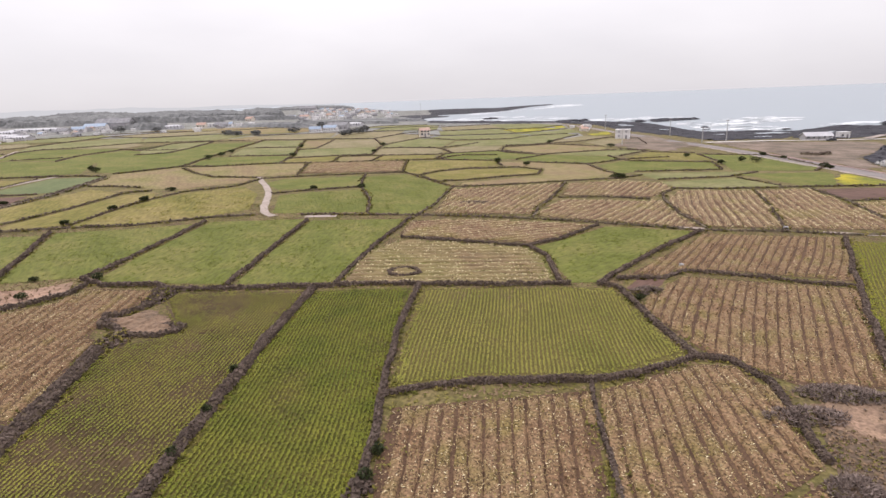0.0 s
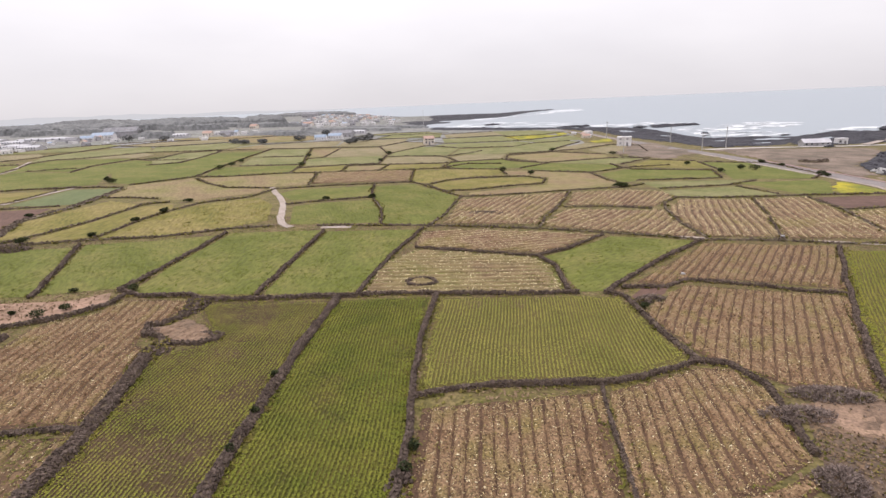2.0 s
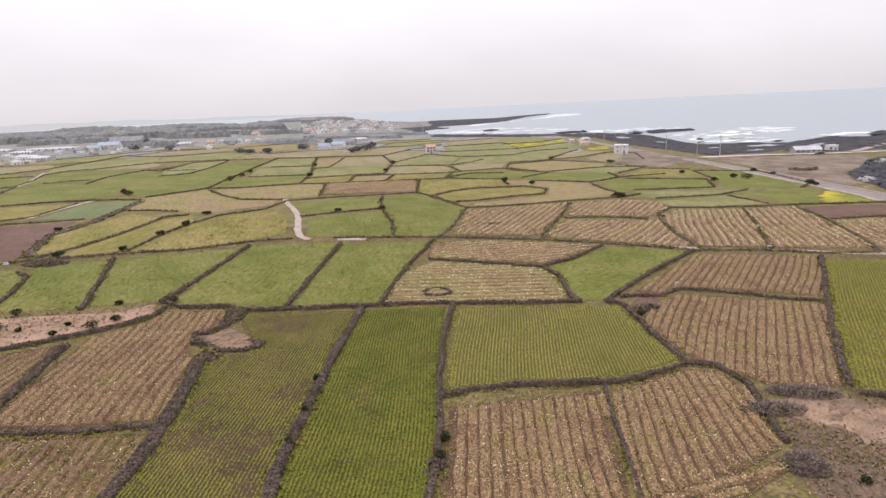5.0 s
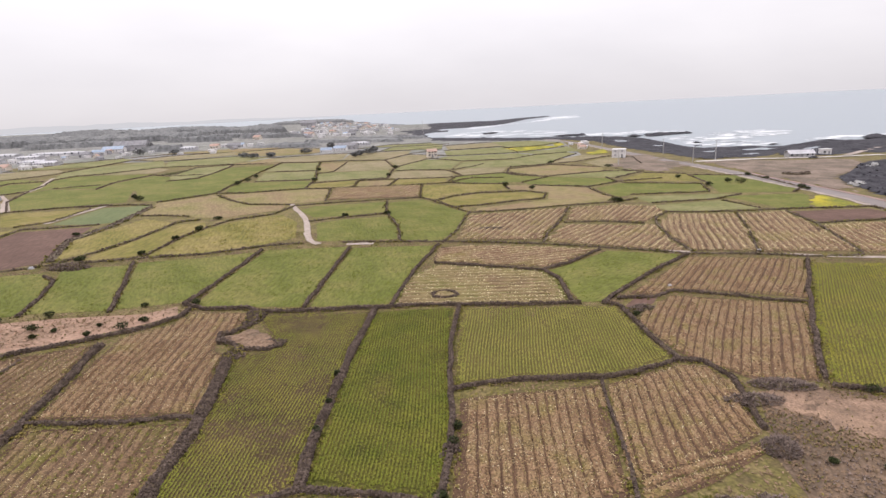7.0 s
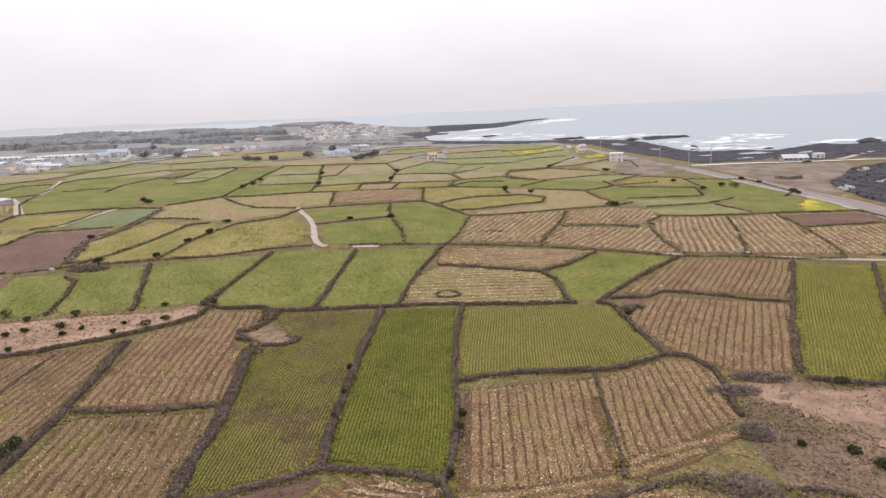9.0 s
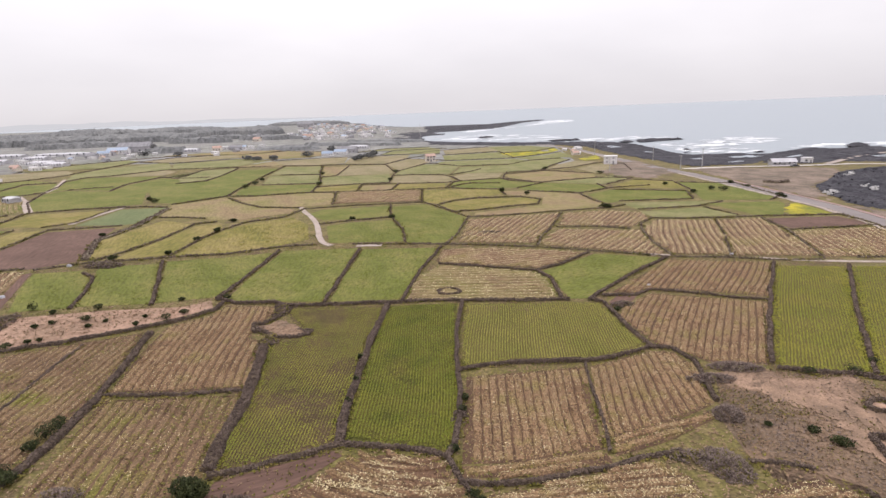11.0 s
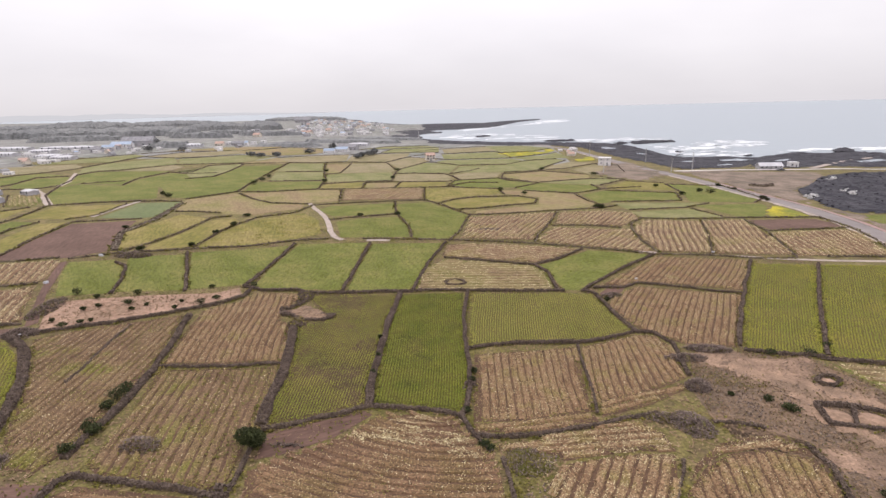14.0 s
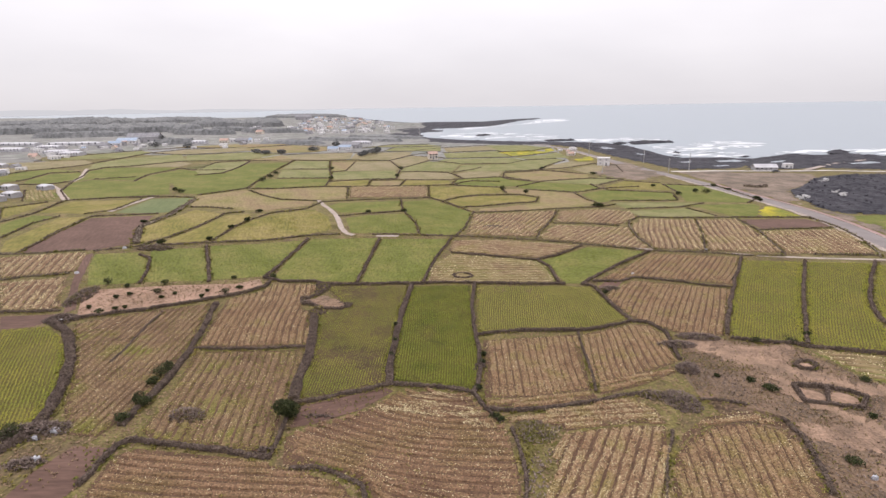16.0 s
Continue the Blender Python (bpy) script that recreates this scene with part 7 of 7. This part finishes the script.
white_home = house("village_house", "white rendered village house with a flat roof", 10, 8, 3.4, "flat", "white", "white", 1, 3)
orange_home = house("village_house", "cream village house with an orange roof, paled for haze", 10, 8, 3.2, "gable", "cream_wall", "orange_roof", 1, 3)
blue_home = house("village_house", "white village house with a blue roof, paled for haze", 10, 7, 3.2, "gable", "white", "blue_roof", 1, 3)
grey_home = house("village_house", "grey village house with a dark grey roof", 11, 8, 3.2, "gable", "grey_wall", "grey_roof", 1, 3)
tall_home = house("village_house", "white three-storey block with rows of windows", 11, 8, 8, "flat", "white", "pale_roof", 3, 4)
kinds = (white_home, orange_home, blue_home, grey_home, tall_home)
first = ((-250.6, 427.3), (-251.0, 413.2), (-234.2, 424.7), (-313.1, 343.0), (-265.9, 703.5))
for ob, at in zip(kinds, first):
    ob.matrix_basis = set_down(ob, at, 10, (0.7, 0.7, 0.7))
hrng = np.random.default_rng(77)
VILLAGE = ([(-254.9, 589.7), (-400, 937), (-574, 1608), (-331, 1336), (-217, 988), (-174, 822), (-168, 580)], 190, 11.5), ([(-358.2, 302.6), (-353.8, 354.6), (-299.5, 406.8), (-266.7, 354.8), (-284.3, 300)], 24, 11), ([(-275.0, 213.7), (-280.7, 233.9), (-253.0, 206.1), (-252.5, 190.8)], 4, 9), ([(-272.3, 388.0), (-243.8, 469.8), (-212.3, 449.7), (-204.1, 381.8), (-242.2, 345.3)], 7, 12), ([(-318.0, 282.7), (-304.7, 306.6), (-272.5, 267.2), (-293.5, 255.8)], 8, 10), ([(42.5, 417.2), (71.1, 467.6), (60.6, 379.7), (45.6, 364.0)], 7, 9), ([(-482.2, 945.9), (-468.7, 1018.7), (-267.8, 552.6), (-291.4, 545.1)], 6, 10)
for outline, count, gap in VILLAGE:
    near = 0.65 if np.mean(outline, 0)[1] < 560 else 1.0
    spots, tries = [], 0
    lo, hi = np.min(outline, 0), np.max(outline, 0)
    while len(spots) < count and tries < 6000:
        tries += 1
        q = lo + hrng.random(2) * (hi - lo)
        if inside(q[0], q[1], outline) and all(np.hypot(*(q - s)) > gap for s in spots):
            spots.append(q)
            kind = kinds[hrng.choice(5, p=(0.5, 0.16, 0.08, 0.2, 0.06) if gap > 10.5 else (0.5, 0.15, 0.07, 0.28, 0.0))]
            s = near * hrng.uniform(0.8, 1.25)
            copy_thing(kind, set_down(kind, q, hrng.uniform(-25, 25) + 90 * (hrng.random() < 0.4), (s, s * hrng.uniform(0.8, 1.1), s * hrng.uniform(0.9, 1.15))))
pavilion = house("shore_pavilion", "low grey shore pavilion with a pale gable roof", 13, 6, 2.0, "gable", "grey_wall", "pale_roof", 1, 5, "", "pane", True)
pavilion.matrix_basis = set_down(pavilion, (157.5, 300.2), 0)
kiosk = house("white_kiosk", "small white kiosk on the shore", 5, 4, 3, "flat", "white", "white", 1, 2, "", "pane", True)
kiosk.matrix_basis = set_down(kiosk, (179.0, 316.2), 0)
stone_wall(3.5, 2.6, [(113.5, 223.4), (118.1, 220.7), (124.0, 223.5)], "long low stone sheep pen on waste ground")


def parked_car(centre, turn):
    x, y = centre
    base = tagged(new("car", None), "dark car parked on the pale shore road", "car")
    base.matrix_basis = pose(x, y, gz(x, y) + 0.2, 0, 0, turn)
    prof = [(-2.1, 0.3), (-2.1, 0.8), (-1.3, 0.95), (-0.7, 1.45), (0.9, 1.45), (1.6, 0.95), (2.1, 0.85), (2.1, 0.3)]
    v = [(a, sd * 0.85 * (0.82 if b > 1.2 else 1), b) for sd in (-1, 1) for a, b in prof]
    k = len(prof)
    f = [tuple(range(k)), tuple(range(2 * k - 1, k - 1, -1))] + [(i, k + i, k + (i + 1) % k, (i + 1) % k) for i in range(k)]
    mesh_object("body", v, f, [M["car"]], base)
    for a in (-1.3, 1.3):
        for sd in (-0.85, 0.85):
            w = [(a + 0.33 * math.cos(t * math.pi / 5), sd + dy, 0.33 + 0.33 * math.sin(t * math.pi / 5)) for dy in (-0.1, 0.1) for t in range(10)]
            faces = [(i, (i + 1) % 10, 10 + (i + 1) % 10, 10 + i) for i in range(10)] + [tuple(range(9, -1, -1)), tuple(range(10, 20))]
            wheel = mesh_object("wheel", w, faces, [M["car"]], base)
            rim = [(a + (x - a) * 0.6, sd + (y - sd) * 1.1, 0.33 + (z - 0.33) * 0.6) for x, y, z in w]
            mesh_object("rim", rim, faces, [M["pole"]], wheel)


parked_car((158.1, 287.3), 5)


# ---- woods and far land ----
def canopy(x, y, high):
    """Height of the tree tops over the ground: crowns side by side."""
    return high * (0.75 + 0.7 * np.abs(patch_noise(x, y, 9.0, 51)) + 0.3 * patch_noise(x, y, 30.0, 52))


def woods(centre, rx, ry, high, turn, trees, label):
    """A low rise under trees: a closed canopy over an oval, and leafy clumps standing out of it."""
    rng = rng_next()
    a = radians(turn)
    step = 4.0
    U, V = np.meshgrid(np.arange(-1.45 * rx, 1.45 * rx, step), np.arange(-1.45 * ry - step, 1.45 * ry + step, step))
    U, V = U + rng.uniform(-1.5, 1.5, U.shape), V + rng.uniform(-1.5, 1.5, V.shape)

    def lay(u, v):
        x, y = centre[0] + u * math.cos(a) - v * math.sin(a), centre[1] + u * math.sin(a) + v * math.cos(a)
        r = np.hypot(u / rx, v / ry) * (1 + 0.25 * patch_noise(x, y, 45.0, 53))
        top = high * np.clip(1 - r ** 2, 0, 1) ** 0.7 + canopy(x, y, trees) * (r < 1)
        return x, y, land_height(x, y) + np.where(r < 1, top, -1.0), r

    x, y, z, r = lay(U.ravel(), V.ravel())
    i = np.arange(len(x)).reshape(U.shape)
    f = np.stack([i[:-1, :-1].ravel(), i[:-1, 1:].ravel(), i[1:, 1:].ravel(), i[1:, :-1].ravel()], 1)
    f = f[(r[f] < 1).any(1)]
    used, inv = np.unique(f, return_inverse=True)
    ob = tagged(mesh_object("woods", np.column_stack([x, y, z])[used], inv.reshape(f.shape), [M["hazed_wood_leaf"]]), label, "woods", kind="stuff")


WOOD = "pine woods on a low rise, haze put into their grey"
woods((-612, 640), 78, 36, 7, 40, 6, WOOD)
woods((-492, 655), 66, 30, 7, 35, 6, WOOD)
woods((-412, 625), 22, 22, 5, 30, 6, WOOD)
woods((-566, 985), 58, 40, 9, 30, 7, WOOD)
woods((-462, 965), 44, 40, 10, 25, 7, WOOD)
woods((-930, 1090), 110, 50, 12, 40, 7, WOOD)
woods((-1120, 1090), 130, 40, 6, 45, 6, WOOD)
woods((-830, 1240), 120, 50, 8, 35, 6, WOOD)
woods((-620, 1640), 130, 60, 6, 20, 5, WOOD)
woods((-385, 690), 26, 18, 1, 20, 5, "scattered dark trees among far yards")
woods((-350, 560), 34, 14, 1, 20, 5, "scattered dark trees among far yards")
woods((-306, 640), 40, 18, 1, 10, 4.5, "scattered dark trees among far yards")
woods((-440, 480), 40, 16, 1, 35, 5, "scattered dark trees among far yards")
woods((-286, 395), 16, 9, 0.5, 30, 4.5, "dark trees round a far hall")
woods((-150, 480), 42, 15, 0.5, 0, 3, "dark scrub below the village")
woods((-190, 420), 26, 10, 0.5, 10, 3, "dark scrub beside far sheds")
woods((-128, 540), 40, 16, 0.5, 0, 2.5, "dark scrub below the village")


def far_ridge():
    """Low hills across the bay, many kilometres off: a plain pale backdrop, its haze put in as glow."""
    m = bpy.data.materials.new("hazy_far_hills")
    m.use_nodes = True
    nt = m.node_tree
    nt.nodes.clear()
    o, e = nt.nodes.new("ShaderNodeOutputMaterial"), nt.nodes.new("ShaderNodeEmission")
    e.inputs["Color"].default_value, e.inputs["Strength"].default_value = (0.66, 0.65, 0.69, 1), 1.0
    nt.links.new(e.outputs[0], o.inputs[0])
    v, n = [], 90
    for i in range(n + 1):
        a = radians(-62 + 44 * i / n)
        r = 4300
        x, y = r * math.sin(a), r * math.cos(a)
        t = i / n
        h = 46 * (1 - t) ** 0.6 * (0.75 + 0.5 * noise.noise(Vector((i * 0.09, 3, 0)))) + 6 * noise.noise(Vector((i * 0.4, 1, 0)))
        v += [(x, y, SEA - 2), (x, y, max(SEA - 1, h * min(1, (1 - t) * 5)))]
    f = [(2 * i, 2 * i + 2, 2 * i + 3, 2 * i + 1) for i in range(n)]
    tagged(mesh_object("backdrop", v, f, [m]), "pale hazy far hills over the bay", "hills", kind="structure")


far_ridge()


def boulders(poly, density, size, mat, label):
    """Loose rocks standing out of the lava."""
    rng = rng_next()
    q = scatter(poly, density, rng)
    c = np.column_stack([q, land_height(q[:, 0], q[:, 1]) + size * rng.uniform(0.2, 0.9, len(q))])
    v, f = stones(c, size * rng.uniform(0.5, 1.6, (len(c), 3)), rng)
    tagged(mesh_object("boulders", v, f, [M[mat]]), label, "rocks", kind="stuff")


boulders([(125.1, 202.4), (164.5, 258.7), (193.2, 283.5), (219.5, 287.4), (221.3, 243.9), (145.5, 157.1), (124.5, 160.8), (120.1, 171.1)], 0.04, 0.7, "lava", "loose black lava boulders")
boulders([(121.6, 191.7), (129.7, 200.2), (128.7, 192.9), (122.3, 187.7)], 1.0, 0.9, "pole", "pale dry slabs among the lava")
boulders([(143.9, 201.3), (150.4, 208.4), (151.7, 205.6), (145.7, 198.7)], 1.0, 0.9, "pole", "pale dry slabs among the lava")
boulders([(159.5, 249.3), (171.2, 257.8), (168.2, 250.9), (160.2, 245.3)], 0.6, 0.9, "pole", "pale dry slabs among the lava")
boulders([(147.4, 212.6), (152.6, 215.1), (148.7, 209.7), (146.0, 209.2)], 0.6, 0.8, "pole", "pale dry slabs among the lava")


def tide_pool(poly):
    """Still water lying in the hollows of the lava."""
    tagged(drape("tide_pool", poly, "sea", 2.0, 0.0, 5, 0.75, 0.5), "still tide pool among black rocks", "tide pool", "tide pools")


tide_pool([(132.2, 313.6), (146.0, 328.0), (144.1, 318.7), (132.2, 305.9)])
tide_pool([(151.0, 361.2), (169.8, 373.5), (176.5, 365.7), (162.6, 355.5), (149.5, 351.8)])
tide_pool([(118.3, 339.3), (135.5, 356.4), (133.3, 344.4), (116.5, 327.7)])
tide_pool([(186.4, 357.3), (201.3, 368.4), (203.2, 364.2), (184.5, 349.0)])
tide_pool([(109.5, 433.0), (118.2, 429.6), (116.4, 413.3), (107.8, 415.8)])
tide_pool([(232.7, 345.9), (253.4, 356.1), (255.7, 348.1), (233.4, 335.0)])
tide_pool([(89.2, 482.2), (104.1, 490.3), (102.7, 470.1), (88.3, 462.3)])
